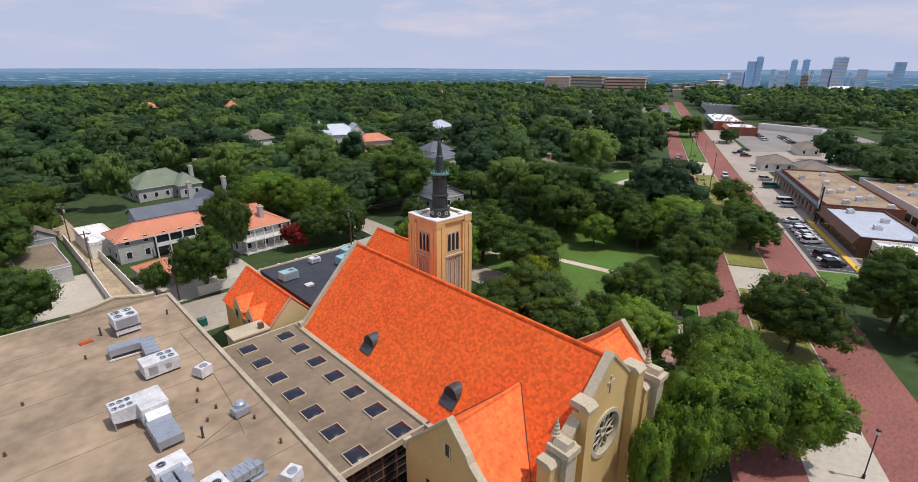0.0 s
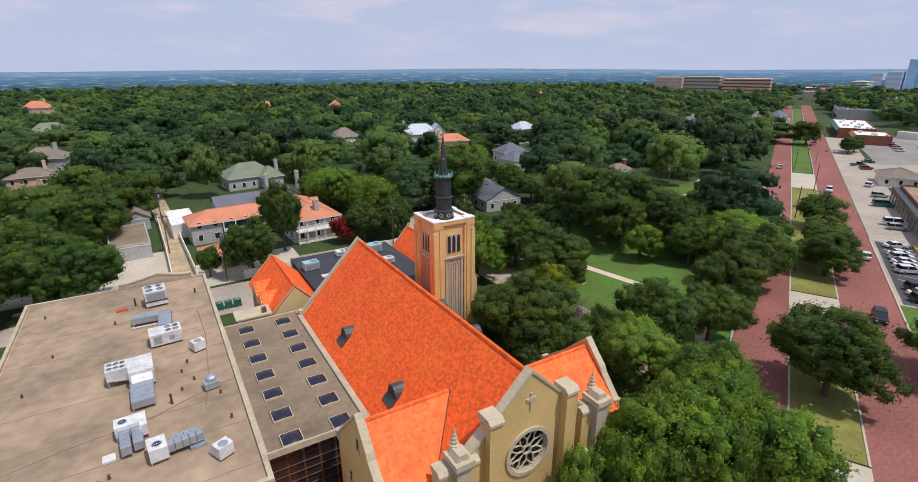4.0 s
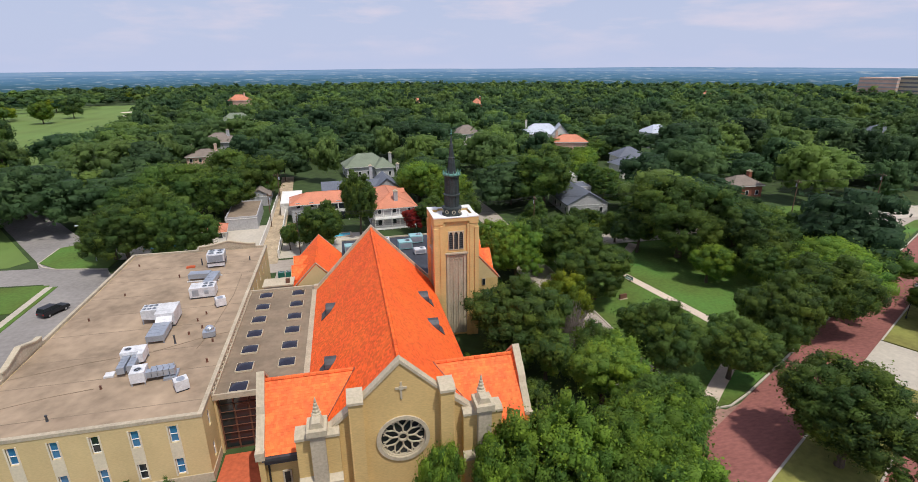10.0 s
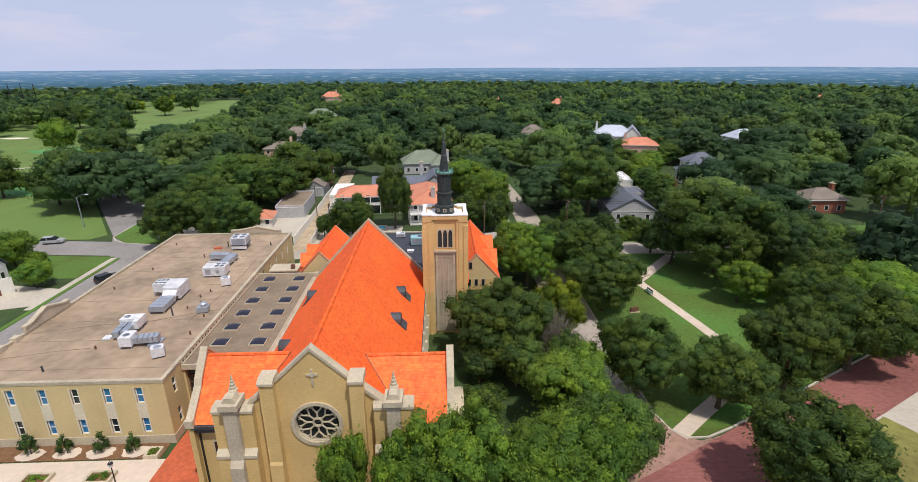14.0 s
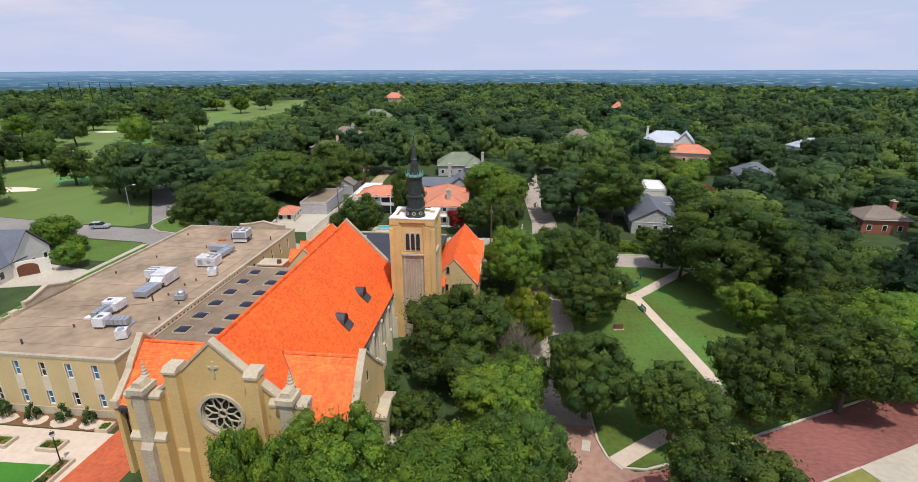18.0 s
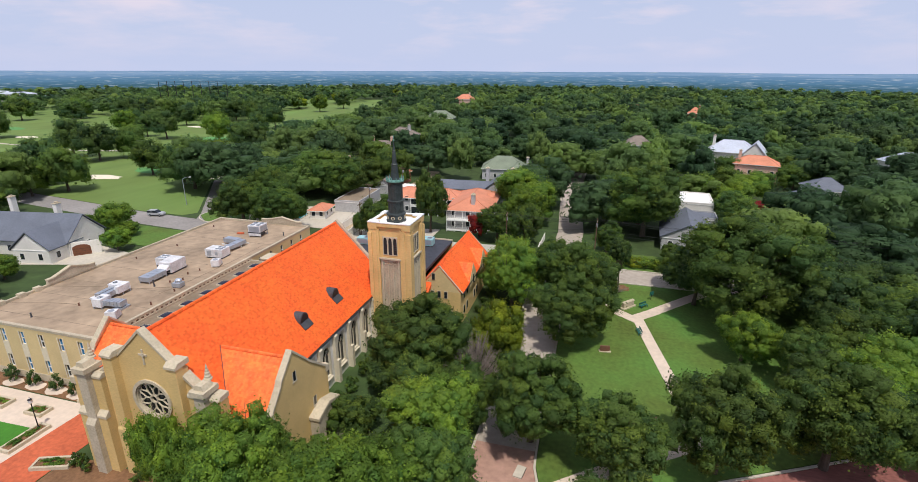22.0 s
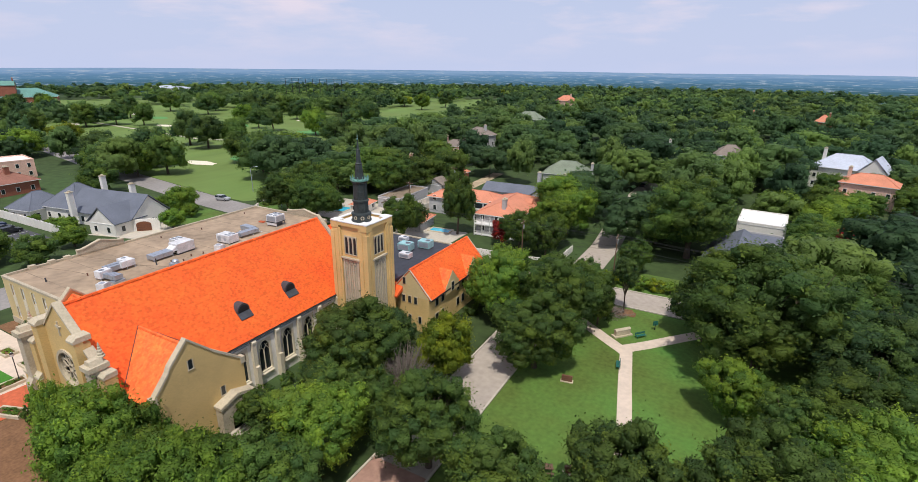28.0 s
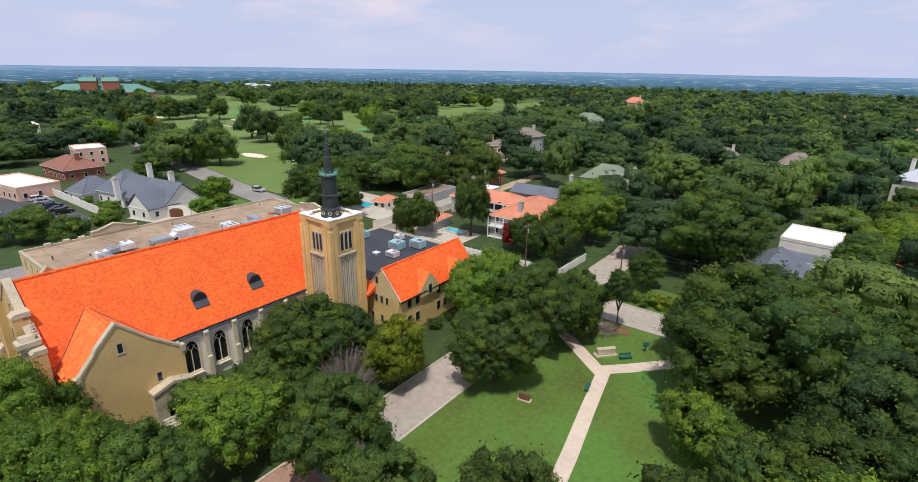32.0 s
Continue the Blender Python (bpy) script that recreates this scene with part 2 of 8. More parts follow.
M = {
    "tile": material("clay_roof_tiles", (0.84, 0.128, 0.025), spec=0.2, rough=0.66, big=0.25, var=0.03, fine=6, fvar=0.05, bump=0.1, island=0.19, hue=0.003),
    "tile_new": material("new_clay_roof_tiles", (0.92, 0.185, 0.050), spec=0.2, rough=0.66, big=0.9, var=0.10, fine=7, fvar=0.10, bump=0.1, island=0.18, hue=0.006),
    "tile_bed": material("roof_underlay", (0.80, 0.13, 0.03), rough=0.85),
    "tile_far": material("weathered_clay_tiles", (0.60, 0.235, 0.14), rough=0.8, big=0.3, var=0.12, fine=5, fvar=0.2, bump=0.25, stretch=(1, 1, 4)),
    "buff": material("buff_brick", (0.61, 0.43, 0.18), rough=0.9, big=0.25, var=0.12, fine=3.0, fvar=0.12, bump=0.15, stretch=(1.0, 1.0, 5)),
    "buff_yellow": material("yellow_buff_brick", (0.68, 0.465, 0.195), rough=0.9, big=0.3, var=0.14, fine=3.0, fvar=0.12, bump=0.15, stretch=(1.0, 1.0, 5)),
    "stucco": material("pale_buff_brick", (0.60, 0.465, 0.24), rough=0.9, big=0.2, var=0.1, fine=3.0, fvar=0.1, bump=0.1, stretch=(1, 1, 5)),
    "stone": material("limestone", (0.45, 0.385, 0.285), rough=0.85, big=0.5, var=0.18, fine=4, fvar=0.15, bump=0.2),
    "stone_pale": material("pale_limestone", (0.50, 0.43, 0.31), rough=0.85, big=0.5, var=0.12, fine=4, fvar=0.12, bump=0.15),
    "roof_gravel": material("tan_roof_membrane", (0.335, 0.25, 0.172), rough=0.95, big=0.13, var=0.3, fine=0.7, fvar=0.2, bump=0.12),
    "roof_wing": material("grey_tan_roof", (0.235, 0.18, 0.125), rough=0.95, big=0.2, var=0.24, fine=1.5, fvar=0.14, bump=0.12),
    "roof_dark": material("charcoal_roof_membrane", (0.045, 0.05, 0.065), rough=0.8, big=0.2, var=0.2, fine=1.5, fvar=0.2),
    "roof_white": material("white_roof_coating", (0.80, 0.79, 0.77), rough=0.6, big=0.4, var=0.08, fine=3, fvar=0.1),
    "panel": material("cream_stone_panel", (0.64, 0.57, 0.43), rough=0.85, big=0.5, var=0.08, fine=4, fvar=0.08),
    "slate": material("grey_slate_roof", (0.135, 0.15, 0.185), rough=0.7, big=0.25, var=0.14, fine=3, fvar=0.2, bump=0.25, stretch=(1, 1, 4)),
    "shingle": material("brown_shingle_roof", (0.23, 0.19, 0.16), rough=0.9, big=0.3, var=0.15, fine=3, fvar=0.2, bump=0.25, stretch=(1, 1, 4)),
    "shingle_green": material("grey_green_shingles", (0.20, 0.235, 0.17), rough=0.9, big=0.3, var=0.15, fine=3, fvar=0.2, bump=0.25, stretch=(1, 1, 4)),
    "metal_roof": material("pale_standing_seam_roof", (0.52, 0.56, 0.64), rough=0.5, metal=0.2, big=0.3, var=0.1),
    "white_wall": material("white_painted_wall", (0.76, 0.73, 0.67), rough=0.8, big=0.3, var=0.08, fine=4, fvar=0.08),
    "grey_wall": material("grey_painted_wall", (0.45, 0.44, 0.44), rough=0.85, big=0.3, var=0.1),
    "brick_red": material("red_brick_wall", (0.30, 0.11, 0.07), rough=0.9, big=0.4, var=0.15, fine=4, fvar=0.2, stretch=(1, 1, 5)),
    "pink_wall": material("pink_stucco", (0.70, 0.46, 0.36), rough=0.9),
    "brown_metal": material("brown_metal", (0.15, 0.07, 0.045), rough=0.55, big=0.5, var=0.2),
    "hvac": material("white_enamelled_steel", (0.64, 0.64, 0.65), rough=0.45, big=0.9, var=0.2, fine=4, fvar=0.14, bump=0.05, each=0.08),
    "galv": material("galvanised_steel", (0.42, 0.46, 0.52), rough=0.4, metal=0.55, big=0.6, var=0.15, fine=5, fvar=0.1, bump=0.05),
    "lead": material("dark_lead_flashing", (0.075, 0.08, 0.09), rough=0.5, metal=0.3, big=0.6, var=0.2),
    "copper": material("verdigris_copper", (0.052, 0.064, 0.064), rough=0.55, metal=0.35, big=0.9, var=0.25, fine=4, fvar=0.25),
    "copper_green": material("green_copper_patina", (0.12, 0.27, 0.23), rough=0.6, big=0.9, var=0.2),
    "ac_teal": material("teal_painted_steel", (0.28, 0.50, 0.52), rough=0.5, big=0.5, var=0.12),
    "black": material("black_painted_metal", (0.02, 0.02, 0.022), rough=0.5, var=0.1, fvar=0.1),
    "wood": material("weathered_timber", (0.14, 0.085, 0.055), rough=0.85, fine=6, fvar=0.25),
    "door_wood": material("stained_timber_door", (0.16, 0.06, 0.03), rough=0.6, fine=6, fvar=0.25),
    "glass": glass_material("dark_window_glass"),
    "glass_sky": glass_material("sky_blue_window_glass", (0.035, 0.17, 0.34), 0.15),
    "skylight": glass_material("smoked_acrylic_dome", (0.016, 0.017, 0.032), 0.2),
    "white_trim": material("white_trim_paint", (0.78, 0.77, 0.74), rough=0.6, var=0.06, fvar=0.06),
    "concrete": material("concrete_pavement", (0.50, 0.45, 0.37), rough=0.92, big=0.12, var=0.12, fine=1.5, fvar=0.1),
    "plaza": material("pink_tan_paving", (0.62, 0.51, 0.41), rough=0.92, big=0.2, var=0.1, fine=1.5, fvar=0.08),
    "asphalt": material("worn_asphalt", (0.27, 0.25, 0.235), rough=0.93, big=0.08, var=0.18, fine=1.2, fvar=0.14),
    "asphalt_dark": material("dark_asphalt", (0.075, 0.075, 0.085), rough=0.93, big=0.08, var=0.18, fine=1.2, fvar=0.14),
    "concrete_road": material("aged_concrete_road", (0.40, 0.345, 0.29), rough=0.93, big=0.08, var=0.16, fine=1.0, fvar=0.12),
    "brick_road": material("red_brick_paving", (0.27, 0.105, 0.088), rough=0.9, big=0.07, var=0.2, fine=1.2, fvar=0.22, bump=0.2, stretch=(1, 2.2, 1)),
    "apron": material("worn_pink_brick_paving", (0.36, 0.215, 0.165), rough=0.92, big=0.12, var=0.2, fine=1.2, fvar=0.2, bump=0.2),
    "brick_pave": material("orange_brick_paving", (0.50, 0.115, 0.05), rough=0.9, big=0.3, var=0.15, fine=2, fvar=0.2),
    "paint_yellow": material("yellow_kerb_paint", (0.75, 0.48, 0.06), rough=0.8, fine=3, fvar=0.2),
    "paint_white": material("white_road_paint", (0.72, 0.72, 0.70), rough=0.8, fine=3, fvar=0.2),
    # dark green cover, with tree shade put into its base colour
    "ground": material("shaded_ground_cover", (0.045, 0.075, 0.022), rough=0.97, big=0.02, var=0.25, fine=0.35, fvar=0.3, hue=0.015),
    "lawn": material("mown_lawn", (0.092, 0.162, 0.029), rough=0.97, big=0.10, var=0.30, fine=1.6, fvar=0.18, hue=0.032),
    "lawn_dry": material("dry_median_grass", (0.21, 0.20, 0.055), rough=0.97, big=0.12, var=0.25, fine=1.2, fvar=0.2, hue=0.02),
    "turf": material("bright_artificial_turf", (0.055, 0.20, 0.02), rough=0.95, big=0.2, var=0.1, fine=2, fvar=0.1),
    "fairway": material("golf_fairway", (0.135, 0.205, 0.050), rough=0.97, big=0.02, var=0.14, fine=0.09, fvar=0.14, hue=0.012, stretch=(1.0, 0.25, 1)),
    "green": material("golf_green", (0.10, 0.27, 0.08), rough=0.97, big=0.05, var=0.1),
    "sand": material("bunker_sand", (0.75, 0.68, 0.54), rough=0.97, big=0.2, var=0.06),
    "alley_dirt": material("bare_tan_alley", (0.42, 0.33, 0.22), rough=0.97, big=0.25, var=0.3, fine=1.6, fvar=0.25),
    "shingle_red": material("red_brown_shingles", (0.27, 0.125, 0.09), rough=0.9, big=0.3, var=0.15, fine=3, fvar=0.2, bump=0.25, stretch=(1, 1, 4)),
    "soil": material("mulch_and_soil", (0.19, 0.10, 0.05), rough=0.97, big=0.4, var=0.2, fine=3, fvar=0.25),
    "pool": material("swimming_pool_water", (0.06, 0.46, 0.62), rough=0.06, var=0.08, fvar=0.1, bump=0.1),
    "bark": material("oak_bark", (0.10, 0.075, 0.055), rough=0.95, fine=5, fvar=0.3, bump=0.4, stretch=(1, 1, 0.3)),
    "tyre": material("tyre_rubber", (0.015, 0.015, 0.016), rough=0.85),
    "rim": material("alloy_rim", (0.5, 0.5, 0.52), rough=0.35, metal=0.8),
    "lamp_red": material("red_tail_lamp", (0.4, 0.01, 0.01), rough=0.3),
    "lamp_clear": material("clear_head_lamp", (0.8, 0.8, 0.8), rough=0.2),
    "leaf": leaf_material("oak_leaves", (0.109, 0.182, 0.040)),
    "leaf_bright": leaf_material("bright_leaves", (0.166, 0.276, 0.042)),
    "leaf_dark": leaf_material("dark_oak_leaves", (0.086, 0.152, 0.046)),
    "leaf_yellow": leaf_material("yellow_green_leaves", (0.22, 0.29, 0.028)),
    "leaf_red": leaf_material("red_blossom", (0.34, 0.035, 0.035)),
    "twig": material("dry_grey_twigs", (0.24, 0.20, 0.17), rough=0.9, fine=5, fvar=0.2),
    # bluer than the near leaves: some distance haze is put into this colour
    "woods": leaf_material("woodland_leaves", (0.110, 0.190, 0.064), each=0.0, island=0.1, tint=0.42, big=0.012, var=0.16, spray=3.2, gaps=0.43),
}


# ---- mesh tools ----
def thing(name, at=(0, 0, 0), rz=0, label="", category="", group="", kind=""):
    ob = new(name)
    ob.empty_display_size = 0.5
    ob.matrix_basis = pose(*at, 0, 0, rz)
    return tagged(ob, label, category, group, kind)


def part(name, bm, mat, parent=None, label=""):
    bmesh.ops.recalc_face_normals(bm, faces=bm.faces)
    me = bpy.data.meshes.new(name)
    bm.to_mesh(me)
    bm.free()
    me.materials.append(M[mat])
    ob = new(name, me)
    ob.parent = parent
    if label:
        ob["label"] = label
    return ob


def again(ob, parent, at, rz=0):
    """The same part once more, on the same mesh."""
    o = new(ob.name.split(".")[0], ob.data)
    o.parent = parent
    o.matrix_basis = pose(*at, 0, 0, rz)
    return o


def poly(bm, co, faces):
    v = [bm.verts.new(c) for c in co]
    for f in faces:
        bm.faces.new([v[i] for i in f])
    return v


def box(bm, x0, x1, y0, y1, z0, z1):
    return poly(bm, [(x, y, z) for z in (z0, z1) for x, y in ((x0, y0), (x1, y0), (x1, y1), (x0, y1))],
                [(0, 1, 2, 3), (4, 5, 6, 7), (0, 1, 5, 4), (1, 2, 6, 5), (2, 3, 7, 6), (3, 0, 4, 7)])


def boxes(*rows):
    bm = bmesh.new()
    for r in rows:
        box(bm, *r)
    return bm


def prism(bm, pts, axis, a, b):
    """A profile drawn out from a to b along an axis; pts in the plane of the other two axes, in their order."""
    put = {"x": lambda p, k: (k, p[0], p[1]), "y": lambda p, k: (p[0], k, p[1]), "z": lambda p, k: (p[0], p[1], k)}[axis]
    n = len(pts)
    return poly(bm, [put(p, k) for k in (a, b) for p in pts],
                [tuple(range(n)), tuple(range(n, 2 * n))] + [(i, (i + 1) % n, n + (i + 1) % n, n + i) for i in range(n)])


def prisms(*rows):
    bm = bmesh.new()
    for r in rows:
        prism(bm, *r)
    return bm


def turned(bm, x, y, rings, n=12, ph=0.0):
    """A turned shape: rings of (radius, z)."""
    co = [(x + r * math.cos(ph + 2 * math.pi * i / n), y + r * math.sin(ph + 2 * math.pi * i / n), z) for r, z in rings for i in range(n)]
    fs = [tuple(range(n)), tuple(range((len(rings) - 1) * n, len(rings) * n))]
    for k in range(len(rings) - 1):
        fs += [(k * n + i, k * n + (i + 1) % n, (k + 1) * n + (i + 1) % n, (k + 1) * n + i) for i in range(n)]
    return poly(bm, co, fs)


def lathe(x, y, rings, n=12, ph=0.0):
    bm = bmesh.new()
    turned(bm, x, y, rings, n, ph)
    return bm


def tube(bm, p, q, r, r2=None, n=6):
    p, q = Vector(p), Vector(q)
    m = (q - p).to_track_quat("Z", "Y").to_matrix()
    r2 = r if r2 is None else r2
    co = [c + m @ Vector((k * math.cos(2 * math.pi * i / n), k * math.sin(2 * math.pi * i / n), 0)) for c, k in ((p, r), (q, r2)) for i in range(n)]
    return poly(bm, co, [tuple(range(n)), tuple(range(n, 2 * n))] + [(i, (i + 1) % n, n + (i + 1) % n, n + i) for i in range(n)])


def wall(bm, axis, at, thick, lo, hi, z0, z1, holes=()):
    """A wall of rectangular pieces round its openings; axis: the one it faces; holes: (from, to, bottom, top) along it."""
    cuts = sorted({lo, hi, *[h[0] for h in holes], *[h[1] for h in holes]})
    for a, b in zip(cuts, cuts[1:]):
        inside = sorted((h[2], h[3]) for h in holes if h[0] <= a + 1e-6 and h[1] >= b - 1e-6)
        z = z0
        for h0, h1 in [*inside, (z1, z1)]:
            if h0 > z + 1e-6:
                if axis == "y":
                    box(bm, a, b, at, at + thick, z, h0)
                else:
                    box(bm, at, at + thick, a, b, z, h0)
            z = h1


def arch(w, z0, spring, top, n=8, pointed=True):
    """The outline of an arched opening, w wide round 0."""
    pts = [(-w / 2, z0), (w / 2, z0)]
    for i in range(n + 1):
        f = i / n
        if pointed:
            s = f if f <= 0.5 else 1 - f
            x = (w / 2) * (1 - (2 * s) ** 1.7) * (1 if f < 0.5 else -1)
            pts.append((x, spring + (top - spring) * math.sin(math.pi * s) ** 0.8))
        else:
            a = math.pi * f
            pts.append((w / 2 * math.cos(a), spring + (top - spring) * math.sin(a)))
    return pts


def holed(outer, inner, axis, a, b):
    """A slab with one hole of any outline."""
    bm = bmesh.new()
    put = {"x": lambda p, k: (k, p[0], p[1]), "y": lambda p, k: (p[0], k, p[1])}[axis]
    es = []
    for loop in (outer, inner):
        v = [bm.verts.new(put(p, a)) for p in loop]
        es += [bm.edges.new((v[i], v[(i + 1) % len(v)])) for i in range(len(v))]
    bmesh.ops.triangle_fill(bm, edges=es, use_beauty=True)
    r = bmesh.ops.extrude_face_region(bm, geom=bm.faces[:])
    d = Vector(put((0, 0), b - a)) if axis == "y" else Vector((b - a, 0, 0))
    bmesh.ops.translate(bm, vec=d, verts=[g for g in r["geom"] if isinstance(g, bmesh.types.BMVert)])
    return bm


def ring(bm, c, r0, r1, axis, a, b, n=32):
    """A flat ring round c in the plane across axis."""
    put = {"x": lambda u, w, k: (k, u, w), "y": lambda u, w, k: (u, k, w), "z": lambda u, w, k: (u, w, k)}[axis]
    co = [put(c[0] + r * math.cos(2 * math.pi * i / n), c[1] + r * math.sin(2 * math.pi * i / n), k) for k in (a, b) for r in (r0, r1) for i in range(n)]
    fs = []
    for i in range(n):
        j = (i + 1) % n
        fs += [(i, j, n + j, n + i), (2 * n + i, 2 * n + j, 3 * n + j, 3 * n + i), (i, j, 2 * n + j, 2 * n + i), (n + i, n + j, 3 * n + j, 3 * n + i)]
    return poly(bm, co, fs)


def quads_mesh(name, verts, quads, mat, tint=None, flat=False, normals=None):
    me = bpy.data.meshes.new(name)
    n, k = len(verts), len(quads)
    me.vertices.add(n)
    me.vertices.foreach_set("co", np.asarray(verts, np.float32).ravel())
    me.loops.add(4 * k)
    me.loops.foreach_set("vertex_index", np.asarray(quads, np.int32).ravel())
    me.polygons.add(k)
    me.polygons.foreach_set("loop_start", np.arange(0, 4 * k, 4, dtype=np.int32))
    if flat:
        me.polygons.foreach_set("use_smooth", np.zeros(k, bool))
    me.update(calc_edges=True)
    if tint is not None:
        me.attributes.new("tint", "FLOAT", "POINT").data.foreach_set("value", np.asarray(tint, np.float32))
    if normals is not None:
        me.normals_split_custom_set_from_vertices(np.asarray(normals, np.float32).tolist())
    me.materials.append(M[mat])
    return me


def tiled(name, parent, mat, eave, along, up, width, keep=None, w=0.32, h=0.25, seed=1, proud=0.02):
    """Lapped roof tiles over one slope: eave corner, unit way along the eave, way up to the ridge, one tile a piece."""
    rng = np.random.default_rng(seed)
    eave, along, up = (np.array(v, float) for v in (eave, along, up))
    slope = np.linalg.norm(up)
    upu = up / slope
    nrm = np.cross(along, upu)
    nrm *= np.sign(nrm[2])
    rows, cols = int(slope / h), int(width / w)
    off = rng.uniform(0, 1, rows)
    ij = np.array([(i + off[j], j) for j in range(rows) for i in range(cols)], float)
    base = eave + ij[:, :1] * w * along + ij[:, 1:] * h * upu
    if keep:
        ok = np.array([keep(*p) for p in base + along * w / 2 + upu * h / 2])
        base = base[ok]
    n = len(base)
    lift = proud + rng.uniform(0, 0.002, (n, 1))
    gap, lap = 0.0, 0.0
    a, b = base + along * gap, base + along * (w - gap)
    top = upu * (h + lap)
    sag = np.zeros((n, 1))
    v = np.stack([a, b, b + top, a + top, a + nrm * lift + sag * upu, b + nrm * lift + sag * upu, b + top + nrm * 0.002, a + top + nrm * 0.002], 1).reshape(-1, 3)
    f = np.array([(4, 5, 6, 7), (0, 1, 5, 4)])
    q = (np.arange(n)[:, None, None] * 8 + f[None]).reshape(-1, 4)
    ob = new(name, quads_mesh(name, v, q, mat, None, True))
    ob.parent = parent
    ob["kind"] = "stuff"
    return ob


def strip(name, pts, width, z0, z1, mat, label, kind="structure", category="road"):
    """A road, walk or kerb along a line of points."""
    bm = bmesh.new()
    pts = [Vector((*p, 0)) for p in pts]
    side = []
    for i, p in enumerate(pts):
        d = (pts[min(i + 1, len(pts) - 1)] - pts[max(i - 1, 0)]).normalized()
        side.append(Vector((-d.y, d.x, 0)) * width / 2)
    lo = [(p + s * k + Vector((0, 0, z))) for p, s in zip(pts, side) for k, z in ((-1, z0), (1, z0), (1, z1), (-1, z1))]
    fs = [(0, 1, 2, 3), tuple(range(len(lo) - 4, len(lo)))]
    for i in range(len(pts) - 1):
        fs += [(4 * i + a, 4 * i + b, 4 * i + 4 + b, 4 * i + 4 + a) for a, b in ((0, 1), (1, 2), (2, 3), (3, 0))]
    poly(bm, lo, fs)
    return tagged(part(name, bm, mat), label, category, "", kind)


def slab(name, pts, z0, z1, mat, label, kind="structure", category="ground"):
    return tagged(part(name, prisms((pts, "z", z0, z1)), mat), label, category, "", kind)


def blob(cx, cy, rx, ry, n=18, seed=0, rough=0.15):
    rng = random.Random(seed)
    return [(cx + rx * (1 + rng.uniform(-rough, rough)) * math.cos(2 * math.pi * i / n), cy + ry * (1 + rng.uniform(-rough, rough)) * math.sin(2 * math.pi * i / n)) for i in range(n)]


# ---- ground, roads, walks ----
# the boulevard runs along BU from BO; BN points towards the church
BO, BU, BN = Vector((62.0, 0.0)), Vector((0.890, 0.456)), Vector((-0.456, 0.890))


def bl(s, n):
    p = BO + BU * s + BN * n
    return (p.x, p.y)


def ground_height(r):
    f = min(max((r - 860) / 520, 0), 1)
    return -75 * f * f * (3 - 2 * f)


bm = bmesh.new()
radii = [0, 60, 200, 500, 860, 940, 1020, 1100, 1180, 1260, 1380, 2500, 4800]
seg = 72
gv = [[bm.verts.new((40 + r * math.cos(2 * math.pi * i / seg), 40 + r * math.sin(2 * math.pi * i / seg), ground_height(r))) for i in range(seg)] for r in radii[1:]]
hub = bm.verts.new((40, 40, 0))
for i in range(seg):
    bm.faces.new((hub, gv[0][i], gv[0][(i + 1) % seg]))
    for a, b in zip(gv, gv[1:]):
        bm.faces.new((a[i], b[i], b[(i + 1) % seg], a[(i + 1) % seg]))
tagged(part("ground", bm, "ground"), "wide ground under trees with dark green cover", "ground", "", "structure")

strip("road_1", [bl(-90, -4.45), bl(620, -4.45)], 8.9, -0.2, 0.03, "brick_road", "red brick boulevard carriageway")
strip("road_2", [bl(-60, 11.7), bl(620, 11.7)], 7.6, -0.2, 0.034, "brick_road", "red brick boulevard carriageway beside the church green")
strip("road_3", [(70.2, 33), (70.2, 94)], 7.0, -0.2, 0.026, "concrete_road", "aged concrete side lane beside the church")
strip("road_4", [(-22, 91.3), (120, 91.3), (175, 91.6), (222, 95)], 7.4, -0.2, 0.022, "concrete_road", "aged concrete cross street behind the park")
strip("road_5", [(71.6, 93), (72, 120), (68.5, 170), (69.5, 205), (74, 290), (80, 420)], 6.8, -0.2, 0.018, "concrete_road", "tree-lined residential street")
strip("road_6", [(-20.5, 10), (-20.5, 60), (-21, 88), (-33, 110), (-62, 150), (-84, 200)], 11.5, -0.2, 0.028, "asphalt", "worn grey asphalt street beside the hall")
strip("road_7", [(-21, 96), (-55, 99), (-110, 107), (-230, 128)], 9.5, -0.2, 0.014, "asphalt", "worn asphalt street along the golf course")
strip("alley", [(13.5, 93), (13.2, 110), (12.0, 150), (10, 190)], 4.6, -0.2, 0.06, "alley_dirt", "pale unpaved alley between garden walls")
# median: grass with concrete crossings and kerbs
strip("median_grass", [bl(12.5, 3.95), bl(49, 3.95)], 7.3, -0.2, 0.15, "lawn_dry", "dry grass median strip", category="median")
strip("median_grass", [bl(62, 3.95), bl(165, 3.95)], 7.3, -0.2, 0.15, "lawn_dry", "dry grass median strip", category="median")
strip("median_grass", [bl(196, 3.95), bl(560, 3.95)], 6.6, -0.2, 0.15, "lawn", "green grass median strip", category="median")
strip("crossing", [bl(-20, 3.95), bl(12.3, 3.95)], 7.9, -0.2, 0.06, "concrete", "pale concrete crossing in the median", category="pavement")
strip("crossing", [bl(49.2, 3.95), bl(61.8, 3.95)], 7.9, -0.2, 0.06, "concrete", "pale concrete crossing in the median", category="pavement")
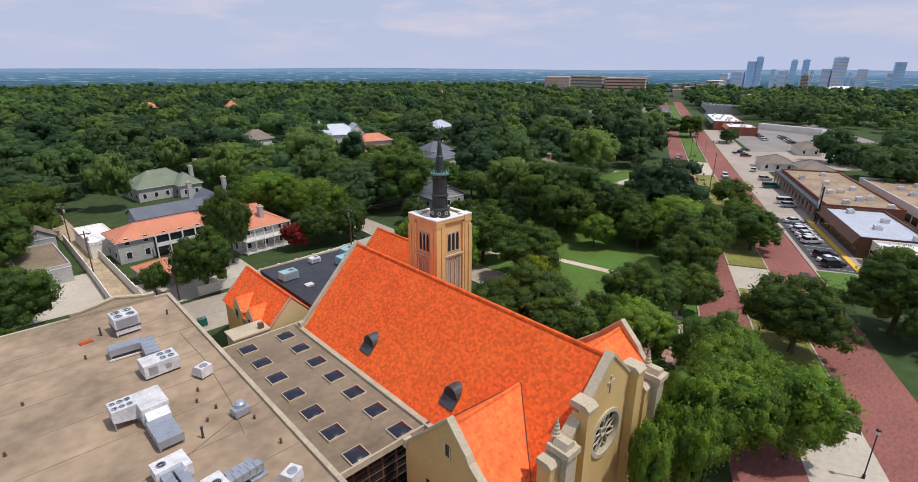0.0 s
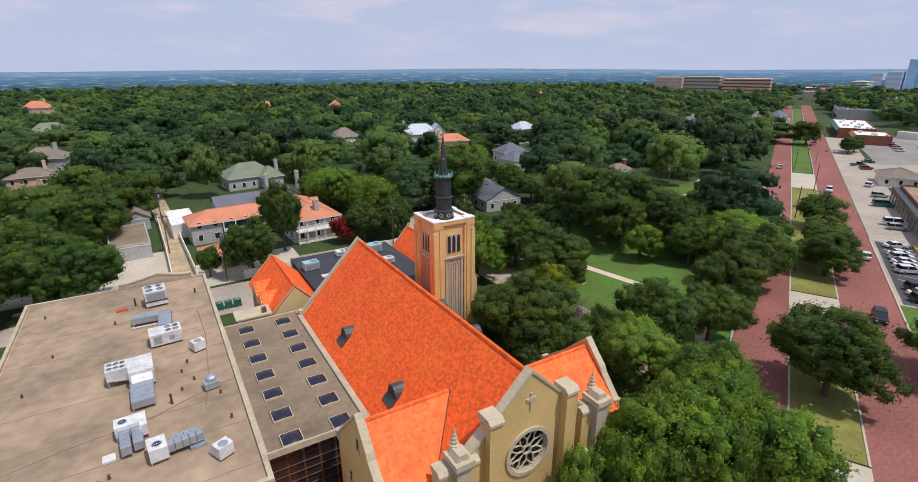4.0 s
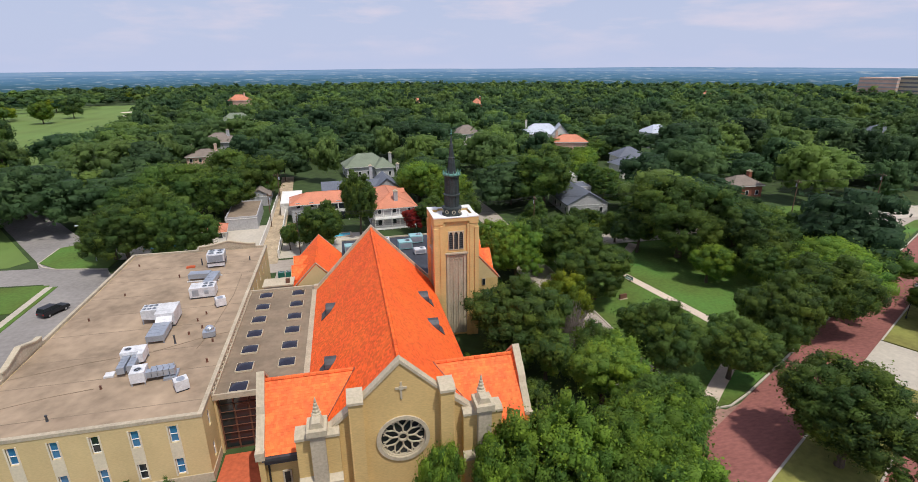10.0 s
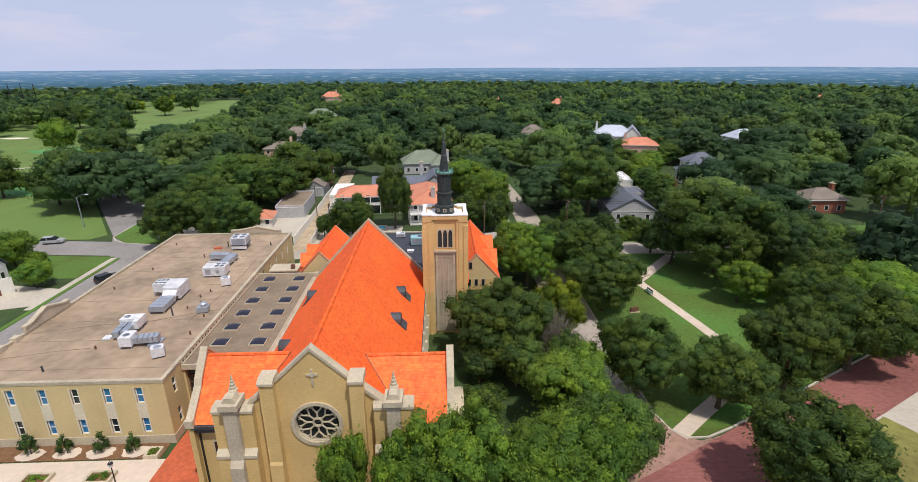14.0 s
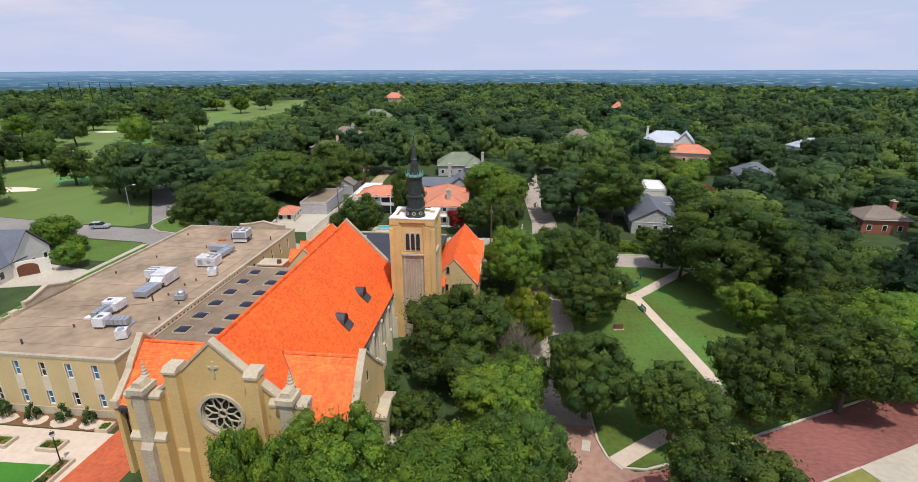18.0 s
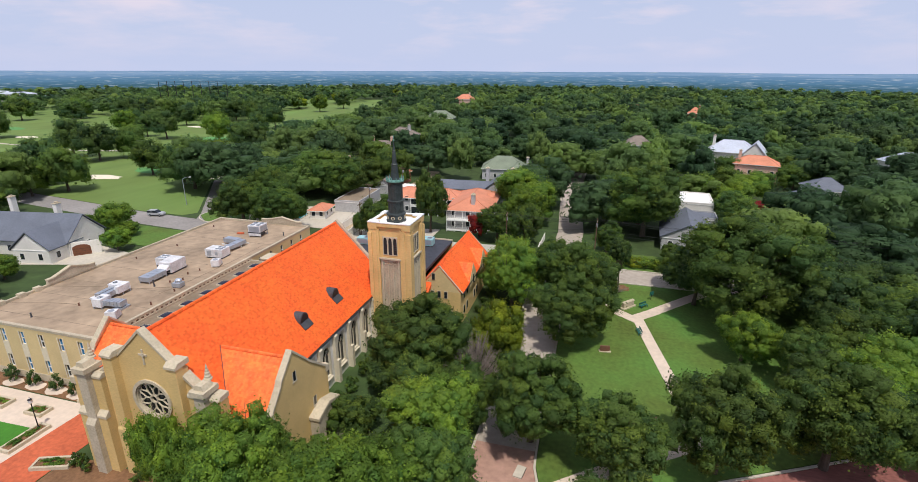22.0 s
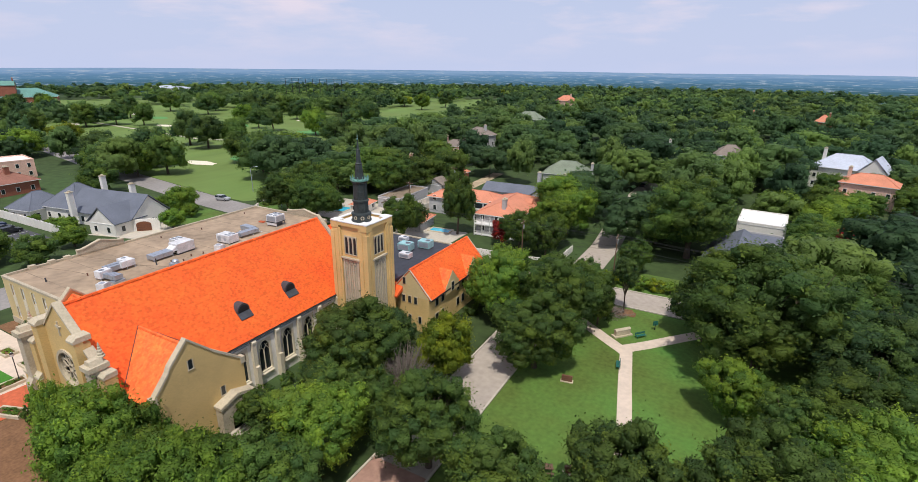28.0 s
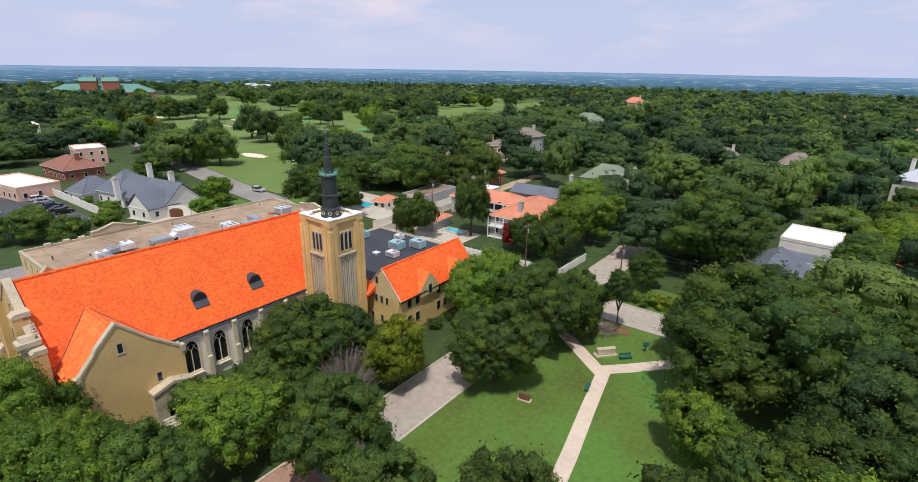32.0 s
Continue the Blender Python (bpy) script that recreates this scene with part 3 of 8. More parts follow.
strip("crossing", [bl(165.2, 3.95), bl(195.8, 3.95)], 7.9, -0.2, 0.06, "concrete", "pale concrete crossing in the median", category="pavement")
for s0, s1 in ((12.5, 49), (62, 165), (196, 560)):
    for n in (0.12, 7.75):
        strip("kerb", [bl(s0, n), bl(s1, n)], 0.25, -0.2, 0.17, "concrete", "concrete kerb of the median", category="kerb")
strip("kerb", [bl(31.2, 15.7), bl(190, 15.7)], 0.28, -0.2, 0.17, "concrete", "concrete kerb along the boulevard", category="kerb")
strip("kerb", [bl(50, -9.05), bl(108, -9.05)], 0.28, -0.2, 0.17, "concrete", "concrete kerb along the boulevard", category="kerb")
slab("lane_apron", [(62.5, 17.5), (80.5, 26.8), (77.4, 26.0), (74.9, 27.4), (73.9, 30.5), (73.7, 33.2), (66.7, 33.2), (66.2, 26), (64.2, 22)], -0.2, 0.042, "apron", "worn pinkish paving where the lane meets the boulevard", category="road")
strip("kerb", [bl(31, 15.7), (78.6, 26.5), (76.2, 26.5), (74.7, 28.0), (74.0, 30.6), (73.85, 34), (73.85, 86.5)], 0.26, -0.2, 0.17, "concrete", "concrete kerb along the lane", category="kerb")
strip("kerb", [(66.55, 24), (66.55, 86)], 0.26, -0.2, 0.17, "concrete", "concrete kerb along the lane", category="kerb")
strip("kerb", [(76, 87.4), (200, 87.6)], 0.26, -0.2, 0.17, "concrete", "concrete kerb along the cross street", category="kerb")
strip("kerb", [(79, 95.2), (200, 95.6)], 0.26, -0.2, 0.17, "concrete", "concrete kerb along the cross street", category="kerb")
# park lawn and walks
slab("park_lawn", [(74.1, 31), (74.9, 28.2), (76.4, 26.8), (78.6, 26.8), (82, 28.2), (101, 38.0), (150, 64), (196, 87), (74, 87)], -0.2, 0.10, "lawn", "mown park lawn with patchy grass", category="lawn")
strip("path", [(92.2, 39), (91.8, 46), (90.6, 53), (88.8, 62), (86.9, 72.2)], 1.9, -0.1, 0.14, "plaza", "pale concrete park path", category="path")
strip("path", [(87.4, 70.4), (83.4, 73.4), (80.2, 75.9), (76.8, 78.4), (73.7, 80.6)], 2.2, -0.1, 0.136, "plaza", "pale concrete park path", category="path")
strip("path", [(86.4, 71.4), (89.6, 74.6), (93.6, 79.1), (100, 86)], 2.2, -0.1, 0.132, "plaza", "pale concrete park path", category="path")
strip("path", [(75.3, 27.0), (79.5, 30.4), (84.3, 34.1), (89.0, 37.4), (92.6, 40.0)], 2.0, -0.1, 0.128, "plaza", "pale concrete corner walk", category="path")
slab("worn_patch", blob(83.6, 84.8, 2.6, 1.7, seed=4), -0.1, 0.125, "soil", "bare brown soil round a tree foot", category="soil")
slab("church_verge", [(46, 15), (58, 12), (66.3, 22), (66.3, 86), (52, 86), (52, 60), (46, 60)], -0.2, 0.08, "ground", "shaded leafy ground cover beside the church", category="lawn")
slab("north_verge", [(79, 95.6), (200, 96), (200, 106), (79, 106)], -0.2, 0.08, "lawn", "grass verge behind the cross street", category="lawn")
slab("side_lot", [(152, 82), (168, 77.5), (186, 85), (196, 87.4), (152, 87.4)], -0.2, 0.105, "concrete_road", "pale paved corner beside the cross street", category="pavement")
# plaza before the hall
slab("plaza", [(-6, 14), (17, 14), (17, 25.6), (-6, 25.6)], -0.2, 0.05, "plaza", "pale paved plaza before the hall", category="pavement")
slab("brick_walk", [(15.6, 12), (22.2, 12), (22.2, 32), (16.4, 32)], -0.2, 0.056, "brick_pave", "orange brick walk beside the church", category="pavement")
slab("turf_panel", [(-6, 10), (13.6, 13.5), (13.6, 20.2), (-6, 19.6)], -0.2, 0.07, "turf", "bright green turf panel", category="lawn")
slab("planting_bed", [(-8, 25.8), (15.4, 25.8), (15.4, 28.2), (-8, 28.2)], -0.2, 0.065, "soil", "mulched bed along the hall", category="soil")
slab("church_bed", [(22.4, 11), (46, 8), (48, 18), (22.4, 18)], -0.2, 0.062, "soil", "brown mulch before the church front", category="soil")
# west side
slab("corner_lawn", [(-60, 78), (-28.5, 78.5), (-28, 91), (-58, 93)], -0.2, 0.12, "lawn", "bright corner lawn of the slate house", category="lawn")
strip("walk", [(-27.6, 64), (-27.6, 90)], 1.3, -0.2, 0.14, "concrete", "concrete walk beside the corner lawn", category="path")
strip("grass_strip", [(-26.6, 50), (-26.6, 90)], 1.0, -0.2, 0.13, "lawn", "narrow grass verge", category="lawn")
slab("driveway", [(-48, 60), (-27, 66), (-27, 73), (-42, 76)], -0.2, 0.10, "concrete", "grey concrete driveway", category="driveway")
slab("corner_grass", [(-31.2, 100.8), (-20.3, 98.4), (-20.0, 106), (-30, 120), (-37, 116), (-36.6, 105.4)], -0.2, 0.15, "lawn", "green verge with a kerb at the street corner", category="lawn")
strip("kerb", [(-20.1, 98.2), (-31.3, 100.6), (-34.6, 102.6), (-36.8, 105.4), (-37.2, 116)], 0.3, -0.2, 0.18, "concrete", "concrete kerb round the corner verge", category="kerb")
slab("corner_grass", [(-14.5, 97.5), (2, 97.5), (2, 103), (-10, 104)], -0.2, 0.12, "lawn", "green verge at the street corner", category="lawn")
strip("walk", [(-14, 100.4), (2, 100.4)], 1.3, -0.2, 0.14, "concrete", "concrete walk at the corner", category="path")
slab("car_park", [(-120, 28), (-50, 28), (-53, 54), (-110, 54)], -0.2, 0.04, "asphalt_dark", "dark asphalt car park", category="car park")
slab("yard", [(-24, 104), (11, 104), (10.6, 124), (-24, 124)], -0.2, 0.05, "concrete", "paved pool yard", category="pavement")
slab("yard", [(15.8, 96), (37, 97), (37, 112), (15.8, 110)], -0.2, 0.05, "concrete", "paved garden court", category="pavement")
slab("rear_court", [(16.2, 81.5), (50, 83), (50, 87.5), (16.2, 87.5)], -0.2, 0.04, "concrete_road", "concrete service court behind the church", category="pavement")
# golf course
slab("golf_course", [(-42, 104), (-58, 104.5), (-110, 112), (-230, 134), (-520, 176), (-620, 300), (-520, 520), (-260, 640), (-120, 640), (-128, 480), (-84, 330), (-92, 240), (-88.5, 196), (-67.8, 147), (-39.5, 107.5)], -0.2, 0.06, "fairway", "striped golf fairway grass", category="golf course")
for i, (gx, gy, rx, ry) in enumerate(((-100, 160, 16, 9), (-150, 250, 14, 10), (-235, 250, 18, 10), (-330, 250, 15, 9))):
    slab("golf_green", blob(gx, gy, rx, ry, seed=20 + i), -0.1, 0.10, "green", "close-cut golf green", category="golf green")
for i, (gx, gy, rx, ry) in enumerate(((-115, 140.5, 9, 3.6), (-268, 221, 9, 4), (-210, 300, 8, 4), (-149, 503, 8, 14), (-163, 541, 10, 6), (-330, 190, 9, 4), (-370, 260, 9, 4))):
    slab("sand_bunker", blob(gx, gy, rx, ry, seed=40 + i), -0.1, 0.14, "sand", "white sand golf bunker", category="bunker")
strip("cart_path", [(-70, 150), (-92, 190), (-120, 205), (-190, 190), (-330, 205)], 2.2, -0.1, 0.12, "concrete", "pale golf cart path", category="path")
slab("church_lot", [bl(118, 24), bl(138, 18.4), bl(172, 17.8), bl(162, 38), bl(124, 42)], -0.2, 0.034, "concrete", "pale concrete parking lot between trees", category="car park")
# shops' forecourts
strip("forecourt", [bl(62, -15.2), bl(330, -15.2)], 12.2, -0.2, 0.036, "concrete_road", "concrete forecourt of the shops", category="pavement")
strip("parking", [bl(65.5, -13.6), bl(107, -13.6)], 7.4, -0.2, 0.045, "asphalt_dark", "asphalt parking bays before the shops", category="car park")
slab("forecourt_grass", [bl(51, -9.2), bl(64.5, -9.2), bl(64.8, -16.4), bl(60, -16.2)], -0.2, 0.14, "lawn", "small green verge", category="lawn")
slab("side_lot", [bl(36, -24), bl(56, -19), bl(62, -42), bl(36, -42)], -0.2, 0.042, "asphalt_dark", "asphalt side parking lot", category="car park")
strip("walk", [bl(66, -17.9), bl(108, -17.9)], 1.2, -0.2, 0.15, "paint_yellow", "yellow painted kerb walk", category="kerb")
slab("far_lot", [bl(235, -24), bl(330, -22), bl(400, -90), bl(270, -100)], -0.2, 0.04, "asphalt", "grey asphalt car park", category="car park")
slab("far_lot", [bl(180, -18), bl(236, -18), bl(250, -60), bl(200, -60)], -0.2, 0.038, "concrete_road", "pale concrete car park", category="car park")


# ---- the church: local x to the east, local y away from the front ----
church = thing("church", (35.5, 18.6, 0), 0, "buff brick church with steep orange tiled roofs and rose window", "church")
RIDGE, EAVE, HALF, DEEP = 17.55, 7.85, 9.2, 40.2
# front wall with the round opening
outer = [(-6.3, 0), (6.3, 0), (6.3, 11.9), (4.6, 13.4), (4.6, 14.3), (3.4, 14.5), (0, 17.75), (-3.4, 14.5), (-4.6, 14.3), (-4.6, 13.4), (-6.3, 11.9)]
inner = [(2.2 * math.cos(2 * math.pi * i / 40), 9.85 + 2.2 * math.sin(2 * math.pi * i / 40)) for i in range(40)]
part("front_wall", holed(outer, inner, "y", 0.0, 0.7), "buff", church)
cope = bmesh.new()
for s in (-1, 1):
    prism(cope, [(0, 17.75), (s * 3.45, 14.45), (s * 3.45, 14.75), (0, 18.1)], "y", -0.12, 0.78)
    prism(cope, [(s * 4.55, 13.4), (s * 6.35, 11.85), (s * 6.35, 12.2), (s * 4.55, 13.8)], "y", -0.18, 0.88)
part("gable_coping", cope, "stone_pale", church, "pale limestone coping")
for s in (-1, 1):
    a, b = sorted((s * 3.4, s * 4.65))
    p = part("buttress", prisms(([(-0.95, 0), (0.05, 0), (0.05, 14.75), (-0.8, 14.75), (-0.8, 6.2), (-0.95, 5.9)], "x", a, b)), "buff", church)
    part("cap", prisms(([(-0.95, 14.7), (0.85, 14.7), (0.85, 15.3), (-0.55, 15.3), (-0.95, 14.95)], "x", a - 0.08, b + 0.08)), "stone_pale", p)
    part("edge_strip", boxes((a + 0.02 if s < 0 else b - 0.14, a + 0.14 if s < 0 else b - 0.02, -0.83, -0.79, 0.4, 14.7)), "buff_yellow", p)
# cross in relief
part("cross", boxes((-0.09, 0.09, -0.12, 0.02, 14.1, 15.85), (-0.52, 0.52, -0.12, 0.02, 15.15, 15.34), (-0.18, 0.18, -0.15, 0.02, 15.06, 15.43)), "stone_pale", church, "carved limestone cross")
# rose window: rings, petals, glass
bm = bmesh.new()
ring(bm, (0, 9.85), 2.08, 2.44, "y", -0.16, 0.3, 48)
ring(bm, (0, 9.85), 2.0, 2.1, "y", 0.05, 0.4, 48)
rose = part("rose_window", bm, "stone_pale", church, "round window with carved stone petals")
part("pane", prisms(([(2.15 * math.cos(2 * math.pi * i / 32), 9.85 + 2.15 * math.sin(2 * math.pi * i / 32)) for i in range(32)], "y", 0.42, 0.46)), "glass", rose)
bm = bmesh.new()
ring(bm, (0, 9.85), 0.36, 0.5, "y", 0.1, 0.34, 20)
part("hub", bm, "stone_pale", rose)
spoke = None
for k in range(8):
    a = 2 * math.pi * k / 8
    if spoke is None:
        bm = bmesh.new()
        tube(bm, (0.44, 0.22, 0), (1.0, 0.22, 0), 0.085, n=6)
        for s in (-1, 1):
            pts = [(0.98, 0.0), (1.24, 0.13 * s), (1.42, 0.32 * s), (1.60, 0.40 * s), (1.66, 0.56 * s), (1.86, 0.77 * s)]
            for (x0, z0), (x1, z1) in zip(pts, pts[1:]):
                tube(bm, (x0, 0.22, z0), (x1, 0.22, z1), 0.085, n=6)
            tube(bm, (1.6, 0.22, 0.40 * s), (1.82, 0.22, 0.34 * s), 0.06, n=6)
        spoke = part("petal", bm, "stone_pale", rose)
        spoke.location = (0, 0, 9.85)
    else:
        o = again(spoke, rose, (0, 0, 9.85))
        o.rotation_euler = (0, a, 0)
# corner turrets with pinnacles
for s in (-1, 1):
    c = s * 7.35
    t = part("turret", prisms(([(-1.75, 0), (0.3, 0), (0.3, 12.6), (-1.35, 12.6), (-1.35, 7.0), (-1.75, 6.4)], "x", c - 0.62, c + 0.62)), "stone", church, "grey limestone corner pier")
    bm = boxes((c - 0.85, c + 0.85, -1.6, 0.5, 12.6, 13.15))
    prism(bm, [(c - 0.62, 13.15), (c + 0.62, 13.15), (c + 0.36, 13.7), (c - 0.36, 13.7)], "y", -1.2, 0.1)
    part("cap", bm, "stone_pale", t)
    part("pinnacle", lathe(c, 0.2, [(0.42, 13.6), (0.44, 13.75), (0.30, 13.85), (0.33, 14.05), (0.24, 14.15), (0.26, 14.38), (0.17, 14.48), (0.18, 14.7), (0.1, 14.8), (0.12, 14.95), (0.02, 15.35)], 8), "stone_pale", t)
    for q, w in ((-1, 1.25), (1, 1.15)):
        a, b = sorted((c + q * 0.62, c + q * (0.62 + w)))
        sh = part("shoulder", prisms(([(-1.15, 0), (0.5, 0), (0.5, 11.8), (-0.75, 11.8), (-0.75, 7.2), (-1.15, 7.2)], "x", a, b)), "buff", t)
        part("weathering", prisms(([(-0.85, 11.8), (0.6, 11.8), (0.6, 12.35), (-0.5, 12.35), (-0.85, 12.05)], "x", a - 0.05, b + 0.05)), "stone_pale", sh)
        part("weathering", prisms(([(-1.25, 7.1), (-0.7, 7.1), (-0.7, 7.95), (-1.25, 7.4)], "x", a - 0.05, b + 0.05)), "stone_pale", sh)
# nave walls: the east one with tall arched windows
EASTW = (15.1, 19.0, 23.2, 27.3, 31.5)
bm = bmesh.new()
wall(bm, "x", 8.35, 0.55, 11.0, 40.2, 0, 7.6, [(y - 1.15, y + 1.15, 1.6, 6.75) for y in EASTW])
part("east_wall", bm, "white_wall", church, "pale rendered clerestory wall")
part("west_wall", boxes((-8.9, -8.35, 11.0, 40.2, 0, 7.7)), "buff", church)
part("back_wall", prisms(([(-8.9, 0), (8.9, 0), (8.9, 8.2), (0, 17.4), (-8.9, 8.2)], "y", 39.6, 40.3)), "buff", church)
bm = bmesh.new()
for s in (-1, 1):
    prism(bm, [(0, 17.4), (s * 9.3, 7.7), (s * 9.3, 8.25), (0, 18.0)], "y", 39.9, 40.55)
    prism(bm, [(s * 8.9, 7.3), (s * 9.6, 7.3), (s * 9.6, 8.6), (s * 8.9, 8.6)], "y", 39.8, 40.65)
part("back_coping", bm, "stone", church, "weathered grey stone coping")
for y in EASTW:
    w = part("arched_window", holed([(y - 1.16, 1.59), (y + 1.16, 1.59), (y + 1.16, 6.76), (y - 1.16, 6.76)], [(y + p[0], p[1]) for p in arch(1.9, 1.85, 4.7, 6.5, 10)], "x", 8.5, 8.93), "panel", church, "pointed arch stone window")
    part("pane", boxes((8.55, 8.6, y - 1.0, y + 1.0, 1.7, 6.6)), "glass", w)
    bm = boxes((8.62, 8.74, y - 0.06, y + 0.06, 1.85, 5.1))
    for s in (-1, 1):
        tube(bm, (8.68, y, 5.0), (8.68, y + s * 0.6, 5.8), 0.055, n=5)
        tube(bm, (8.68, y + s * 0.94, 4.7), (8.68, y + s * 0.2, 5.9), 0.045, n=5)
    part("tracery", bm, "panel", w)
    part("sill", prisms(([(8.85, 1.45), (9.15, 1.45), (9.15, 1.55), (8.85, 1.75)], "y", y - 1.1, y + 1.1)), "panel", w)
for y in (13.2, 17.1, 21.15, 25.3, 29.5, 33.6):
    p = part("pier", boxes((8.9, 9.35, y - 0.3, y + 0.3, 0, 7.1), (9.35, 9.7, y - 0.3, y + 0.3, 0, 3.6)), "panel", church)
    part("cap", prisms(([(8.88, 7.05), (9.44, 7.05), (9.44, 7.3), (8.88, 7.85)], "y", y - 0.34, y + 0.34)), "panel", p)
part("eaves_flashing", boxes((8.9, 8.98, 11.5, 39.8, 7.42, 7.6), (8.88, 9.3, 11.5, 39.8, 7.58, 7.7)), "lead", church, "dark grey metal band under the eaves")
part("gutter", boxes((8.9, 9.04, 11.5, 33.8, 7.12, 7.24)), "galv", church)
part("west_gutter", boxes((-9.7, -9.2, 12.0, 39.8, 7.62, 7.98), (-9.86, -9.68, 12.0, 39.8, 7.62, 8.06)), "stone", church, "broad weathered metal valley gutter")
# roofs
roof = part("roof", prisms(([(-HALF, EAVE), (HALF, EAVE), (0, RIDGE)], "y", 0.75, 39.9)), "tile_bed", church)
cut_east = lambda x, y, z: not (0.8 < y < 12.0 and z < 13.45 - abs(y - 6.05) * 0.91 - 0.1)
cut_west = lambda x, y, z: not (1.2 < y < 12.6 and z < 13.45 - abs(y - 6.8) * 0.91 - 0.1)
tiled("roof_tiles", roof, "tile", (HALF, 0.85, EAVE), (0, 1, 0), (-HALF, 0, RIDGE - EAVE), 39.0, cut_east, seed=2)
tiled("roof_tiles", roof, "tile", (-HALF, 0.85, EAVE), (0, 1, 0), (HALF, 0, RIDGE - EAVE), 39.0, cut_west, seed=3)
bm = bmesh.new()
for i in range(66):
    y = 0.9 + i * 0.59
    prism(bm, [(-0.22, RIDGE - 0.06), (0.22, RIDGE - 0.06), (0.13, RIDGE + 0.13), (-0.13, RIDGE + 0.13)], "y", y, y + 0.55)
ob = part("ridge_tiles", bm, "tile", roof)
ob["kind"] = "stuff"
TRZ, TEZ, TH = 13.45, 8.75, 5.15
GABLE = [(1.5, 0), (12.6, 0), (12.6, 8.3), (9.6, 11.45), (9.2, 11.9), (6.8, 14.25), (4.5, 11.9), (4.2, 11.3), (1.5, 9.0)]
for s, u in ((-1, -12.95), (1, 12.9)):
    TY = 6.8 if s < 0 else 6.05
    gable = [(y + (TY - 6.8 if z > 9.5 else 0), z - 0.12 if z > 9.5 else z) for y, z in GABLE]
    a, b = sorted((s * 2.6, u - s * 0.3))
    tr = part("transept_roof", prisms(([(TY - TH, TEZ), (TY + TH, TEZ), (TY, TRZ)], "x", a, b)), "tile_bed", church)
    ok = lambda x, y, z: abs(x) > (RIDGE - z) * HALF / (RIDGE - EAVE) - 0.15
    x0 = a + 0.05
    tiled("roof_tiles", tr, "tile_new", (x0, TY - TH, TEZ), (1, 0, 0), (0, TH, TRZ - TEZ), b - a - 0.3, ok, w=0.3, h=0.27, seed=5, proud=0.024)
    tiled("roof_tiles", tr, "tile_new", (x0, TY + TH, TEZ), (1, 0, 0), (0, -TH, TRZ - TEZ), b - a - 0.3, ok, w=0.3, h=0.27, seed=6, proud=0.024)
    bm = bmesh.new()
    for i in range(int((abs(u) - 4.2) / 0.59)):
        x = s * (4.1 + i * 0.59)
        prism(bm, [(TY - 0.2, TRZ - 0.05), (TY + 0.2, TRZ - 0.05), (TY + 0.12, TRZ + 0.12), (TY - 0.12, TRZ + 0.12)], "x", x, x + s * 0.55)
    ob = part("ridge_tiles", bm, "tile_new", tr)
    ob["kind"] = "stuff"
    bm = bmesh.new()
    for q in (-1, 1):
        ex, ez = 9.0, TEZ - 0.75
        tube(bm, (s * (RIDGE - TRZ) * HALF / (RIDGE - EAVE), TY, TRZ + 0.08), (s * (RIDGE - TEZ) * HALF / (RIDGE - EAVE), TY + q * TH, TEZ + 0.1), 0.035, n=5)
    part("valley", bm, "lead", tr)
    a, b = sorted((u, u - s * 0.5))
    g = part("transept_gable", prisms((gable, "x", a, b)), "buff", church, "stepped buff brick gable")
    bm = bmesh.new()
    for (y0, z0), (y1, z1) in zip(gable[2:], gable[3:]):
        prism(bm, [(y0, z0 - 0.02), (y1, z1 - 0.02), (y1, z1 + 0.3), (y0, z0 + 0.3)], "x", a - 0.12, b + 0.12)
    for y0, z0 in ((12.5, 8.4), (1.6, 9.1)):
        box(bm, a - 0.16, b + 0.16, y0 - 0.3, y0 + 0.3, z0 - 0.5, z0 + 0.35)
    part("coping", bm, "stone_pale", g)
    for y0, z0 in ((TY, 10.6), (9.4, 5.2)):
        wn_ = part("small_window", boxes((u + s * 0.01, u + s * 0.09, y0 - 0.42, y0 + 0.42, z0 - 0.12, z0), (u + s * 0.01, u + s * 0.07, y0 - 0.36, y0 - 0.25, z0, z0 + 1.15), (u + s * 0.01, u + s * 0.07, y0 + 0.25, y0 + 0.36, z0, z0 + 1.15)), "stone_pale", g)
        part("pane", boxes((u - s * 0.02, u + s * 0.03, y0 - 0.25, y0 + 0.25, z0, z0 + 1.15)), "glass", wn_)
    a, b = sorted((s * 8.0, s * 12.6))
    part("transept_wall", boxes((a, b, 2.1, 2.6, 0, 8.55)), "buff", church)
    part("transept_gutter", boxes((a, b, 1.35, 1.75, 8.4, 8.72), (a, b, 1.7, 2.2, 7.75, 8.4)), "lead", church, "dark grey eaves gutter")
    part("downpipe", boxes((s * 12.2 - 0.07, s * 12.2 + 0.07, 1.93, 2.09, 0.1, 8.4)), "black", church)
    bm = boxes((s * 10.7 - 0.4, s * 10.7 + 0.4, 1.98, 2.12, 5.1, 6.6))
    wn_ = part("small_window", bm, "stone_pale", church)
    part("pane", boxes((s * 10.7 - 0.24, s * 10.7 + 0.24, 1.95, 2.0, 5.25, 6.45)), "glass", wn_)
    part("rear_wall", boxes((*sorted((s * 8.9, s * 12.5)), 11.3, 11.8, 0, 8.5)), "buff", church)
